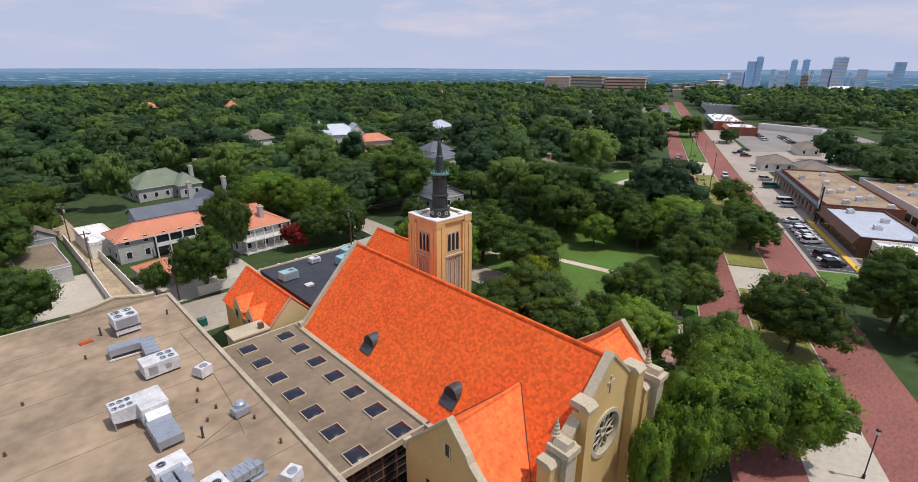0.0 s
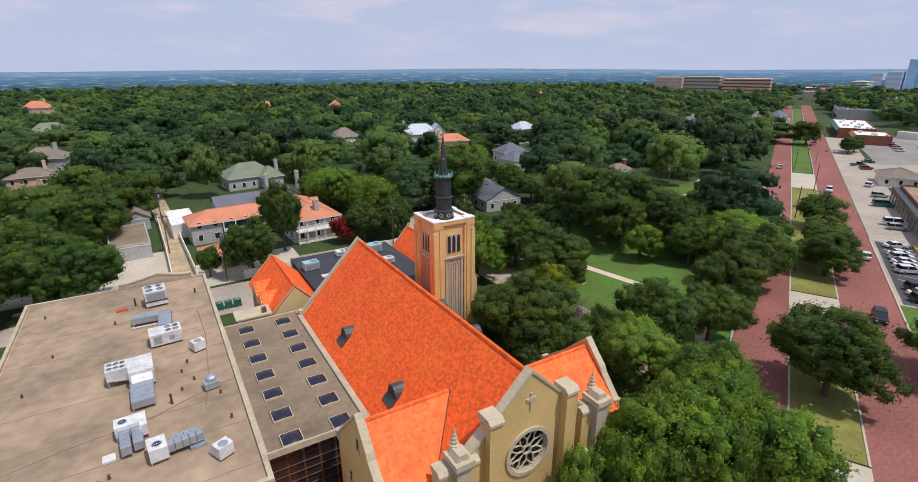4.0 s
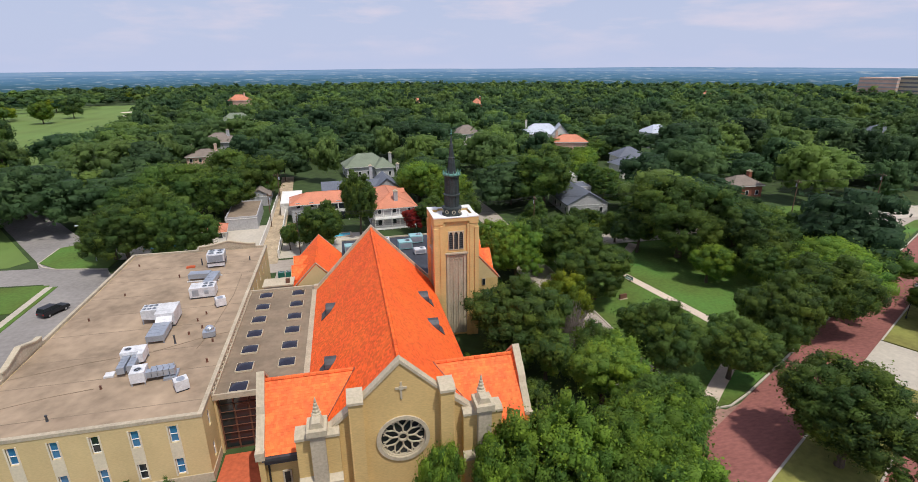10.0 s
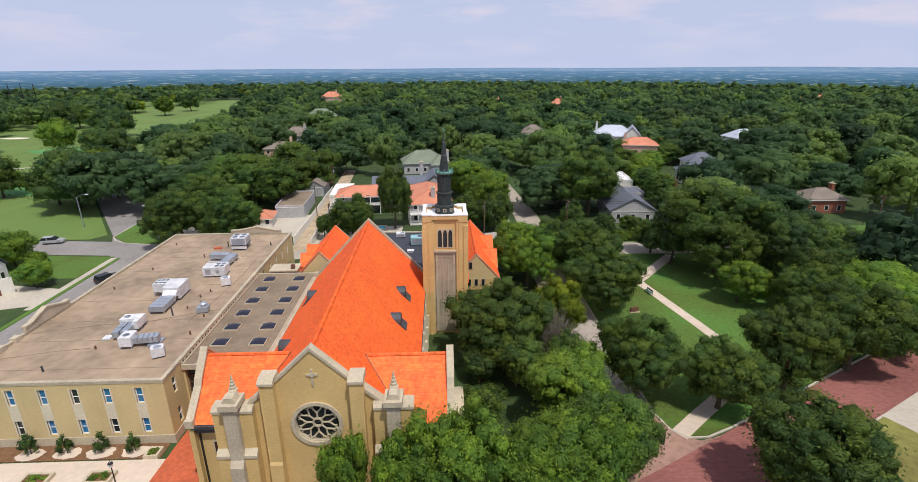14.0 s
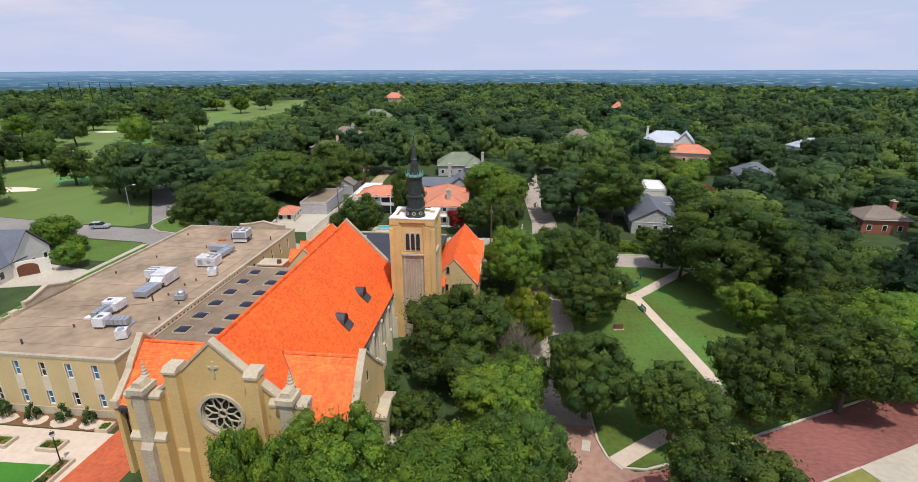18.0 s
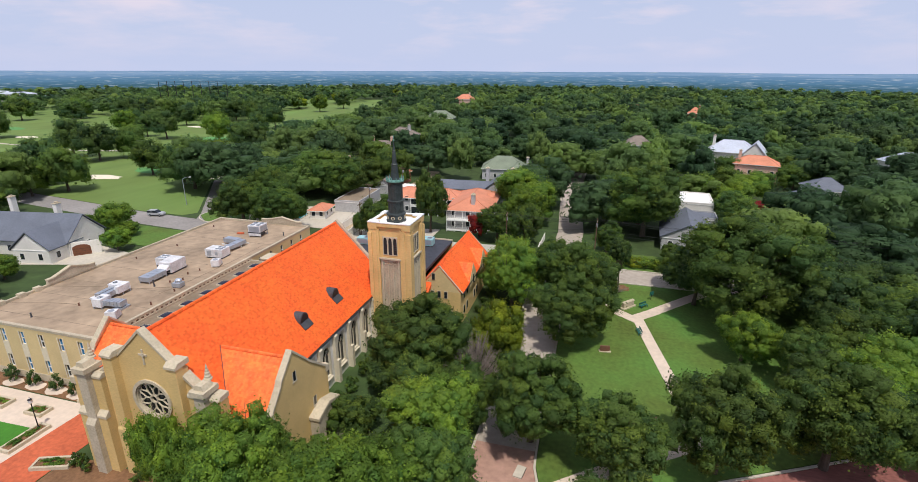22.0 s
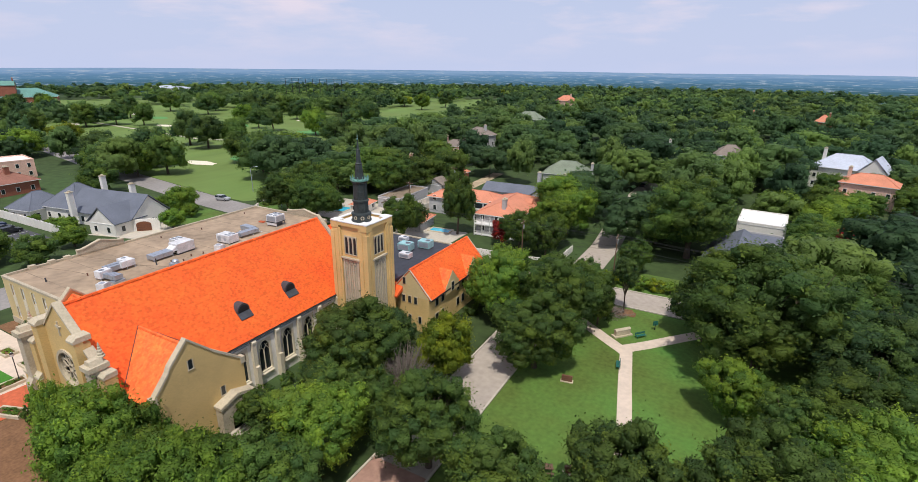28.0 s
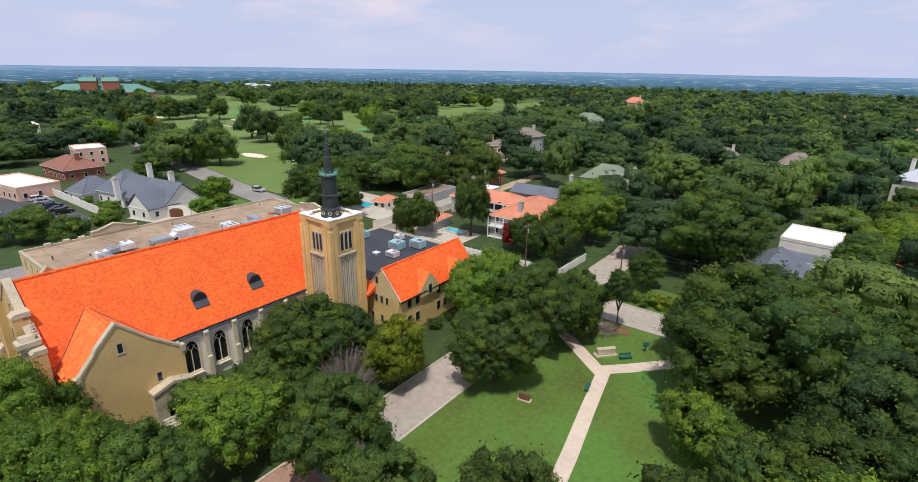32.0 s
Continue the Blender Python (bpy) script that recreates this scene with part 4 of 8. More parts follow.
# east porch with an arched doorway
porch = part("porch", holed([(8.0, 0), (12.7, 0), (12.7, 4.2), (10.35, 4.9), (8.0, 4.2)], [(10.3 + p[0], p[1]) for p in arch(2.0, 0.02, 2.0, 3.15, 10, False)], "x", 12.95, 14.1), "stone", church, "grey limestone porch with a round arch")
part("porch_door", boxes((12.9, 12.98, 9.2, 11.4, 0, 3.2)), "door_wood", porch)
bm = bmesh.new()
prism(bm, [(7.85, 4.15), (10.35, 4.9), (12.85, 4.15), (12.85, 4.5), (10.35, 5.3), (7.85, 4.5)], "x", 12.9, 14.25)
part("coping", bm, "stone_pale", porch)
for i in range(4):
    part("step", boxes((14.1 + 0.4 * i, 14.5 + 0.4 * i, 8.4, 12.2, 0, 0.64 - 0.16 * i)), "concrete", porch)
# barrel dormers with louvres
K = (RIDGE - EAVE) / HALF
for s, y0, x0 in ((-1, 12.9, 6.6), (-1, 27.0, 6.75), (1, 18.2, 6.1), (1, 26.5, 6.15)):
    zb = RIDGE - x0 * K
    half = [(1.0 * math.cos(math.pi * i / 10), 1.25 * math.sin(math.pi * i / 10)) for i in range(11)]
    bm = bmesh.new()
    a, b = sorted((s * (x0 - 1.4), s * (x0 + 0.55)))
    prism(bm, [(y0 + p[0], zb - 0.35 + p[1] * 0.95) for p in half], "x", a, b)
    d = part("dormer", bm, "lead", roof, "barrel-shaped lead dormer")
    a, b = sorted((s * (x0 + 0.56), s * (x0 + 0.6)))
    part("louvre", prisms(([(y0 + p[0] * 0.82, zb - 0.33 + p[1] * 0.74) for p in half], "x", a, b)), "black", d)
    zf = RIDGE - (x0 + 1.15) * K
    part("apron", prisms(([(s * (x0 + 0.5), zb - 0.45), (s * (x0 + 1.25), zf + 0.02), (s * (x0 + 1.25), zf + 0.12), (s * (x0 + 0.5), zb - 0.3)], "y", y0 - 1.0, y0 + 1.0)), "lead", d)

# ---- bell tower ----
tower = thing("bell_tower", (48.0, 55.38, 0), 0, "square yellow brick bell tower with a dark copper spire", "tower")
TW, TD, TT = 3.38, 3.15, 20.1
part("core", boxes((-2.95, 2.95, -2.75, 2.75, 0, 19.7)), "buff_yellow", tower)
for sx in (-1, 1):
    for sy in (-1, 1):
        a, b = sorted((sx * 1.72, sx * TW))
        c, d = sorted((sy * 1.62, sy * TD))
        p = part("corner_pier", boxes((a, b, c, d, 0, 19.2), (*sorted((sx * (TW - 0.5), sx * (TW + 0.14))), *sorted((sy * (TD - 0.5), sy * (TD + 0.14))), 0, 18.6),
                                      (*sorted((sx * 2.1, sx * 2.55)), *sorted((sy * TD, sy * (TD + 0.1))), 0, 19.0), (*sorted((sx * TW, sx * (TW + 0.1))), *sorted((sy * 2.0, sy * 2.45)), 0, 19.0)), "buff_yellow", tower)
        part("pier_cap", boxes((*sorted((sx * 2.0, sx * (TW + 0.08))), *sorted((sy * 1.9, sy * (TD + 0.08))), 19.2, 20.2)), "buff_yellow", p)
        part("coping", boxes((*sorted((sx * 1.95, sx * (TW + 0.12))), *sorted((sy * 1.85, sy * (TD + 0.12))), 20.2, 20.36)), "roof_white", p, "white coping slab")
for k in range(4):
    ang = 90 * k
    off = TD if k % 2 == 0 else TW
    f = part("stone_panel", boxes((-1.72, 1.72, -off + 0.28, -off + 0.6, 0.5, 14.3)), "stone", tower, "pale stone panel with carved ribs")
    f.rotation_euler = (0, 0, radians(ang))
    bm = boxes((-1.5, -1.2, -off + 0.12, -off + 0.3, 0.5, 14.3), (1.2, 1.5, -off + 0.12, -off + 0.3, 0.5, 14.3), (-0.5, -0.32, -off + 0.16, -off + 0.3, 0.5, 13.4), (0.32, 0.5, -off + 0.16, -off + 0.3, 0.5, 13.4))
    for j in range(5):
        x = -0.82 + j * 0.41
        box(bm, x - 0.04, x + 0.04, -off + 0.2, -off + 0.3, 0.5, 13.0)
    part("rib", bm, "stone_pale", f)
    bm = bmesh.new()
    for x in (-0.82, 0, 0.82):
        ring(bm, (x, 13.75), 0.22, 0.34, "y", -off + 0.17, -off + 0.3, 10)
    part("carving", bm, "stone_pale", f)
    part("balcony_band", boxes((-1.85, 1.85, -off - 0.06, -off + 0.3, 14.3, 14.55)), "stone_pale", f)
    bell = part("belfry_wall", boxes((-1.72, 1.72, -off + 0.3, -off + 0.5, 14.6, 15.0), (-1.72, 1.72, -off + 0.3, -off + 0.5, 18.0, 19.6), (-1.72, -1.2, -off + 0.3, -off + 0.5, 15.0, 18.0), (1.2, 1.72, -off + 0.3, -off + 0.5, 15.0, 18.0)), "buff_yellow", f)
    for x in (-0.8, 0.0, 0.8):
        lw = part("lancet", holed([(x - 0.4, 15.0), (x + 0.4, 15.0), (x + 0.4, 18.0), (x - 0.4, 18.0)], [(x + p[0], p[1]) for p in arch(0.6, 15.05, 17.1, 17.85, 8)], "y", -off + 0.2, -off + 0.35), "stone_pale", f, "narrow pointed belfry opening")
        bm = boxes((x - 0.38, x + 0.38, -off + 0.36, -off + 0.39, 15.02, 17.95))
        for j in range(8):
            prism(bm, [(-off + 0.29, 15.15 + j * 0.32), (-off + 0.37, 15.27 + j * 0.32), (-off + 0.37, 15.31 + j * 0.32), (-off + 0.29, 15.19 + j * 0.32)], "x", x - 0.25, x + 0.25)
        part("louvre", bm, "black", lw)
    pp = part("parapet", boxes((-2.3, 2.3, -off - 0.02, -off + 0.4, 19.6, 20.15)), "buff_yellow", f)
    part("coping", boxes((-2.3, 2.3, -off - 0.06, -off + 0.5, 20.15, 20.27)), "roof_white", pp)
part("tower_roof", boxes((-2.75, 2.75, -2.55, 2.55, 19.7, 19.86)), "roof_white", tower, "white coated tower roof")
fl = part("spire_drum", lathe(0, 0, [(1.55, 19.86), (1.55, 20.1), (1.42, 20.15), (1.42, 20.95), (1.55, 21.0), (1.5, 21.15), (1.12, 21.25), (1.12, 22.9), (1.3, 23.0), (1.3, 23.15), (1.05, 23.25), (1.05, 25.75), (1.2, 25.85), (1.25, 26.1)], 16), "copper", tower, "dark verdigris copper drum")
bm = bmesh.new()
ring(bm, (0, 20.52), 0.2, 0.3, "x", 1.38, 1.46, 10)
rd = part("roundel", bm, "stone_pale", fl)
for k in range(1, 8):
    again(rd, fl, (0, 0, 0), 45 * k)
bm = bmesh.new()
for k in range(8):
    a = 2 * math.pi * (k + 0.5) / 8
    c, s = math.cos(a), math.sin(a)
    tube(bm, (1.1 * c, 1.1 * s, 21.25), (1.1 * c, 1.1 * s, 22.9), 0.09, n=5)
    tube(bm, (1.04 * c, 1.04 * s, 23.25), (1.04 * c, 1.04 * s, 25.75), 0.08, n=5)
part("drum_rib", bm, "copper", fl)
bm = lathe(0, 0, [(1.25, 26.08), (1.38, 26.15), (1.38, 26.32), (1.2, 26.4)], 16)
for k in range(12):
    a = 2 * math.pi * k / 12
    tube(bm, (1.28 * math.cos(a), 1.28 * math.sin(a), 26.3), (1.36 * math.cos(a), 1.36 * math.sin(a), 26.95), 0.13, 0.02, n=5)
part("crown", bm, "copper_green", fl, "green copper crown of leaves")
sp = part("spire", lathe(0, 0, [(0.8, 26.3), (0.68, 26.7), (0.47, 28.6), (0.53, 28.7), (0.4, 28.85), (0.25, 30.6), (0.29, 30.7), (0.19, 30.85), (0.05, 32.2)], 8), "copper", tower, "slender dark copper spire")
part("finial", lathe(0, 0, [(0.03, 32.1), (0.14, 32.3), (0.03, 32.5), (0.09, 32.62), (0.015, 33.1)], 8), "copper_green", sp)


# ---- two-storey hall with the flat roof ----
hall = thing("parish_hall", (4.2, 54.6, 0), 0, "long two-storey pale brick hall with a flat tan roof", "building")
HX0, HX1, HY0, HY1, HZ = -11.9, 11.8, -26.3, 26.3, 8.25
wx = [-8.85 + 3.55 * k for k in range(6)]
bm = bmesh.new()
wall(bm, "y", HY0, 0.45, HX0, HX1, 0, HZ, [(x - 0.4, x + 0.4, z, z + 2.0) for x in wx for z in (1.55, 5.6)])
part("south_wall", bm, "stucco", hall)
bm = bmesh.new()
ey = [-24.2 + 3.6 * k for k in range(14)]
wall(bm, "x", HX1 - 0.45, 0.45, HY0 + 0.45, HY1 - 0.45, 0, HZ, [(y - 0.4, y + 0.4, z, z + 2.0) for y in ey for z in (1.55, 5.6)])
part("east_wall", bm, "stucco", hall)
bm = boxes((HX0, HX0 + 0.45, HY0 + 0.45, HY1 - 0.45, 0, HZ))
part("west_wall", bm, "stucco", hall)
part("north_wall", boxes((HX0, HX1, HY1 - 0.45, HY1, 0, HZ)), "stucco", hall)
win = pan = None
for i, x in enumerate(wx):
    strip_ = part("window_bay", boxes((x - 0.56, x - 0.4, HY0 - 0.05, HY0 + 0.06, 1.4, 7.7), (x + 0.4, x + 0.56, HY0 - 0.05, HY0 + 0.06, 1.4, 7.7), (x - 0.4, x + 0.4, HY0 - 0.04, HY0 + 0.02, 3.55, 5.6)), "panel", hall, "pale stone strip joining two windows")
    for j, z in enumerate((1.55, 5.6)):
        fr = boxes((x - 0.4, x - 0.33, HY0 + 0.12, HY0 + 0.2, z, z + 2.0), (x + 0.33, x + 0.4, HY0 + 0.12, HY0 + 0.2, z, z + 2.0), (x - 0.33, x + 0.33, HY0 + 0.12, HY0 + 0.2, z, z + 0.08), (x - 0.33, x + 0.33, HY0 + 0.12, HY0 + 0.2, z + 1.92, z + 2.0), (x - 0.33, x + 0.33, HY0 + 0.12, HY0 + 0.2, z + 0.95, z + 1.0))
        f = part("window", fr, "white_trim", strip_)
        part("pane", boxes((x - 0.34, x + 0.34, HY0 + 0.2, HY0 + 0.24, z + 0.05, z + 1.95)), "glass_sky" if (i + j) % 3 != 1 else "glass", f)
for y in ey:
    for z in (1.55, 5.6):
        f = part("window", boxes((HX1 - 0.2, HX1 - 0.1, y - 0.4, y - 0.33, z, z + 2), (HX1 - 0.2, HX1 - 0.1, y + 0.33, y + 0.4, z, z + 2), (HX1 - 0.2, HX1 - 0.1, y - 0.33, y + 0.33, z + 0.95, z + 1.05)), "white_trim", hall)
        part("pane", boxes((HX1 - 0.25, HX1 - 0.21, y - 0.4, y + 0.4, z, z + 2)), "glass", f)
part("base_course", boxes((HX0 - 0.08, HX1 + 0.08, HY0 - 0.08, HY0, 0, 1.15), (HX1, HX1 + 0.08, HY0, HY1, 0, 1.1)), "stone_pale", hall)
part("roof_deck", boxes((HX0 + 0.45, HX1 - 0.45, HY0 + 0.45, HY1 - 0.45, 7.9, 8.3)), "roof_gravel", hall, "stained tan roof membrane")
part("parapet", boxes((HX0 - 0.06, HX1 + 0.06, HY0 - 0.06, HY0 + 0.42, HZ, 8.62), (HX1 - 0.4, HX1 + 0.06, HY0 + 0.42, HY1 - 0.36, HZ, 8.62), (HX0 - 0.06, HX0 + 0.34, HY0 + 0.42, HY1 - 0.36, HZ, 8.66), (HX0 - 0.06, HX1 + 0.06, HY1 - 0.36, HY1 + 0.06, HZ, 8.66)), "stone", hall, "weathered stone roof edge")
# shaped parapets on the west and north sides
pts = [(-14.8, 8.6), (-6.4, 8.6), (-6.4, 9.35), (-7.4, 9.35), (-8.3, 9.6), (-10.6, 10.3), (-12.9, 9.6), (-13.8, 9.35), (-14.8, 9.35)]
g = part("shaped_gable", prisms((pts, "x", HX0 - 0.06, HX0 + 0.42)), "stone", hall)
part("coping", prisms(*[([(p[0], p[1]), (q[0], q[1]), (q[0], q[1] + 0.2), (p[0], p[1] + 0.2)], "x", HX0 - 0.16, HX0 + 0.52) for p, q in zip(pts[2:], pts[3:])]), "stone_pale", g)
pts = [(-0.4, 8.6), (9.8, 8.6), (9.8, 9.2), (8.6, 9.2), (7.4, 9.45), (5.0, 10.0), (2.4, 9.45), (0.8, 9.2), (-0.4, 9.2)]
g = part("shaped_gable", prisms((pts, "y", HY1 - 0.36, HY1 + 0.06)), "stone", hall)
part("coping", prisms(*[([(p[0], p[1]), (q[0], q[1]), (q[0], q[1] + 0.2), (p[0], p[1] + 0.2)], "y", HY1 - 0.46, HY1 + 0.16) for p, q in zip(pts[2:], pts[3:])]), "stone_pale", g)
for y in (-22.0, -19.0, -16.5):
    part("parapet_block", boxes((HX0 - 0.1, HX0 + 0.7, y - 0.5, y + 0.5, 8.3, 9.0)), "stone_pale", hall)
rng = random.Random(8)
for pts in ([(9.4, 12.5), (9.6, 4), (8.9, -6), (8.0, -12)], [(-11.3, -14.5), (-4, -12.6), (3, -11.6), (8.6, -9.0), (11.2, -8.4)], [(-11.3, -21.0), (-5, -19.2), (-1, -18.6)]):
    for (ax, ay), (bx, by) in zip(pts, pts[1:]):
        bm = bmesh.new()
        tube(bm, (ax, ay, 8.31), (bx, by, 8.31), 0.05, n=6)
        part("conduit", bm, "roof_wing", hall, "thin conduit run across the roof")

for k in range(8):
    y = HY0 + 3.2 + k * 6.0 + rng.uniform(-0.4, 0.4)
    part("seam", boxes((HX0 + 0.6, HX1 - 0.6, y, y + 0.11, 8.295, 8.306)), "roof_wing", hall, "dark lapped seam of the roof membrane")
band = part("corbel_band", boxes((HX1, HX1 + 0.04, -22.4, 5.6, 7.75, 8.25)), "wood", hall, "dark brick band under the roof edge")
pr = part("pier", boxes((HX1 + 0.04, HX1 + 0.14, -22.3, -21.9, 7.76, 8.24)), "stone", band)
for k in range(1, 32):
    again(pr, band, (0, 0.88 * k, 0))
# skylit wing between hall and church
wing = thing("skylight_wing", (21.2, 46.2, 0), 0, "low flat-roofed wing with two rows of dark skylights", "building")
part("roof_deck", boxes((-5.15, 5.1, -13.8, 13.6, 7.45, 7.75)), "roof_wing", wing, "stained grey-tan roof")
part("edge", boxes((-5.15, 5.1, -14.0, -13.8, 7.3, 7.98), (-5.15, -4.95, -13.8, 13.6, 7.75, 7.98), (-5.15, 5.1, 13.6, 13.9, 7.3, 8.1), (4.55, 4.85, -13.8, 13.6, 7.75, 7.95)), "stone", wing)
part("side_wall", boxes((-5.15, -4.9, -13.8, 13.6, 0, 7.45), (4.8, 5.1, -13.8, 13.6, 0, 7.45), (-5.15, 5.1, 13.5, 13.8, 0, 7.3)), "stucco", wing)
gl = part("glazed_wall", boxes((-4.9, 4.8, -13.2, -13.1, 0, 7.4)), "brown_metal", wing, "recessed dark bronze glazed wall")
for k in range(7):
    part("mullion", boxes((-4.9 + 1.58 * k, -4.8 + 1.58 * k, -13.32, -13.2, 0, 7.4)), "brown_metal", gl)
for k in range(6):
    part("pane", boxes((-4.75 + 1.58 * k, -3.4 + 1.58 * k, -13.24, -13.21, 0.3, 7.0)), "glass", gl)
for i in range(6):
    part("shade_fin", boxes((-4.7, 4.6, -13.42, -13.33, 1.4 + i * 0.95, 1.44 + i * 0.95)), "brown_metal", gl)
for x in (-2.55, 2.3):
    for k in range(7):
        y = -12.8 + 4.08 * k
        s = part("skylight", boxes((x - 1.0, x + 1.0, y - 0.95, y + 0.95, 7.75, 7.98)), "stone_pale", wing, "square dark domed skylight in a pale curb")
        bm = bmesh.new()
        n = 6
        vs = [[bm.verts.new((x - 0.92 + 1.84 * i / n, y - 0.87 + 1.74 * j / n, 7.985 + 0.30 * (math.sin(math.pi * i / n) * math.sin(math.pi * j / n)) ** 0.6)) for j in range(n + 1)] for i in range(n + 1)]
        for i in range(n):
            for j in range(n):
                bm.faces.new((vs[i][j], vs[i + 1][j], vs[i + 1][j + 1], vs[i][j + 1]))
        for f in bm.faces:
            f.smooth = True
        part("dome", bm, "skylight", s)
part("stair_head", boxes((-3.2, 1.2, 14.2, 17.0, 0, 8.3), (-3.4, 1.4, 14.0, 17.2, 8.3, 8.5)), "stone_pale", wing, "low pale stair head behind the skylights")
part("stair_hatch", boxes((0.2, 0.8, 14.6, 15.2, 8.5, 9.2)), "brown_metal", wing)

# ---- annex behind the nave ----
annex = thing("church_annex", (40.0, 70.0, 0), 0, "church annex with dark flat roof between orange tiled wings", "building")
part("flat_roof", boxes((-9.6, 9.3, -10.6, 12.0, 7.3, 7.8)), "roof_dark", annex, "dark charcoal membrane roof")
part("roof_edge", boxes((-9.6, 9.3, 12.0, 12.3, 7.2, 8.05)), "stone_pale", annex)
part("middle_wall", boxes((-9.6, 9.3, -10.9, -10.6, 0, 7.6), (-9.6, 9.3, 11.6, 12.0, 0, 7.3)), "buff", annex)
sk = part("tiled_skirt", prisms(([(-11.6, 6.6), (-9.4, 8.0), (-9.4, 7.0), (-11.6, 6.3)], "x", -9.5, 12.0)), "tile_bed", annex, "orange tiled skirt roof")
tiled("roof_tiles", sk, "tile", (-9.4, -11.6, 6.62), (1, 0, 0), (0, 2.2, 1.42), 21.0, None, seed=11)


def wing_roof(name, x0, x1, y0, y1, eave, ridge, tops, face):
    """A gabled wing along y with small cross gables on one side; face: -1 west, 1 east."""
    c = (x0 + x1) / 2
    hw = (x1 - x0) / 2
    w = part(name, boxes((x0 + 0.4, x1 - 0.4, y0 - 0.06, y1 + 0.06, 0, eave - 0.3)), "buff", annex)
    for ya, yb in ((y0 - 0.06, y0 + 0.4), (y1 - 0.4, y1 + 0.06)):
        part("gable", prisms(([(x0 + 0.4, eave - 0.3), (x1 - 0.4, eave - 0.3), (c, ridge - 0.35)], "y", ya, yb)), "stucco", w)
    rf = part("roof", prisms(([(x0, eave - 0.3), (x1, eave - 0.3), (c, ridge)], "y", y0, y1)), "tile_bed", annex, "steep orange tiled roof")
    tiled("roof_tiles", rf, "tile", (x0, y0, eave - 0.3), (0, 1, 0), (hw, 0, ridge - eave + 0.3), y1 - y0 - 0.2, None, seed=12)
    tiled("roof_tiles", rf, "tile", (x1, y0, eave - 0.3), (0, 1, 0), (-hw, 0, ridge - eave + 0.3), y1 - y0 - 0.2, None, seed=13)
    bm = bmesh.new()
    for i in range(int((y1 - y0) / 0.59)):
        prism(bm, [(c - 0.2, ridge - 0.05), (c + 0.2, ridge - 0.05), (c + 0.1, ridge + 0.12), (c - 0.1, ridge + 0.12)], "y", y0 + i * 0.59, y0 + i * 0.59 + 0.55)
    ob = part("ridge_tiles", bm, "tile", rf)
    ob["kind"] = "stuff"
    for s in (-1, 1):
        for y in (y0, y1):
            part("verge", prisms(([(x0 if s < 0 else x1, eave - 0.42), (c, ridge - 0.1), (c, ridge + 0.06), (x0 if s < 0 else x1, eave - 0.24)], "y", y - 0.12, y + 0.12)), "stone", rf)
    for yc, top, half in tops:
        xo = x1 - 0.35 if face > 0 else x0 + 0.35
        gb = part("cross_gable", prisms(([(yc - half, eave - 1.2), (yc + half, eave - 1.2), (yc + half, top - half * 1.15), (yc, top - 0.15), (yc - half, top - half * 1.15)], "x", xo + face * 0.1, xo + face * 0.42)), "stucco", rf)
        inx = c + face * (ridge - top) * hw / (ridge - eave + 0.3)
        rr = prisms(([(yc - half - 0.25, top - half * 1.15 - 0.3), (yc + half + 0.25, top - half * 1.15 - 0.3), (yc, top)], "x", *sorted((inx - face * 0.2, xo + face * 0.35))))
        part("cross_roof", rr, "tile_bed", rf)
        a0, a1 = sorted((inx, xo + face * 0.35))
        for q in (-1, 1):
            tiled("roof_tiles", rf, "tile_new", (a0, yc + q * (half + 0.25), top - half * 1.15 - 0.3), (1, 0, 0), (0, -q * (half + 0.25), half * 1.15 + 0.3), a1 - a0,
                  lambda x, y, z: face * (x - c) > (ridge - z) * hw / (ridge - eave + 0.3) - 0.2, seed=14 + q)
        wd = part("window", boxes((*sorted((xo + face * 0.42, xo + face * 0.49)), yc - 0.5, yc + 0.5, eave - 1.0, eave + 0.7)), "stone_pale", w)
        part("pane", boxes((*sorted((xo + face * 0.47, xo + face * 0.51)), yc - 0.38, yc + 0.38, eave - 0.9, eave + 0.6)), "glass", wd)
    return w


ww = wing_roof("west_wing", -18.0, -9.4, -8.6, 6.6, 7.2, 11.4, ((-4.4, 9.7, 1.5), (0.2, 9.7, 1.5)), -1)
we = wing_roof("east_wing", 9.2, 17.6, -9.8, 10.4, 6.6, 10.95, ((-2.9, 9.4, 2.3), (5.0, 9.4, 2.3)), 1)
for x, z in ((12.4, 8.2), (13.4, 5.0), (12.2, 5.0), (14.6, 5.0), (13.4, 1.6), (11.2, 1.6), (15.4, 1.6)):
    w = part("window", boxes((x - 0.35, x + 0.35, -9.94, -9.84, z, z + 1.35)), "stone_pale", we)
    part("pane", boxes((x - 0.25, x + 0.25, -9.98, -9.93, z + 0.1, z + 1.25)), "glass", w)
for y in (-7.5, -5.6, -0.2, 1.6, 7.6):
    for z in (1.5, 4.4):
        w = part("window", boxes((17.18, 17.28, y - 0.55, y + 0.55, z, z + 1.6)), "stone_pale", we)
        part("pane", boxes((17.27, 17.31, y - 0.42, y + 0.42, z + 0.12, z + 1.5)), "glass", w)
part("eaves_board", boxes((17.2, 17.7, -9.8, 10.4, 6.05, 6.3)), "black", we)

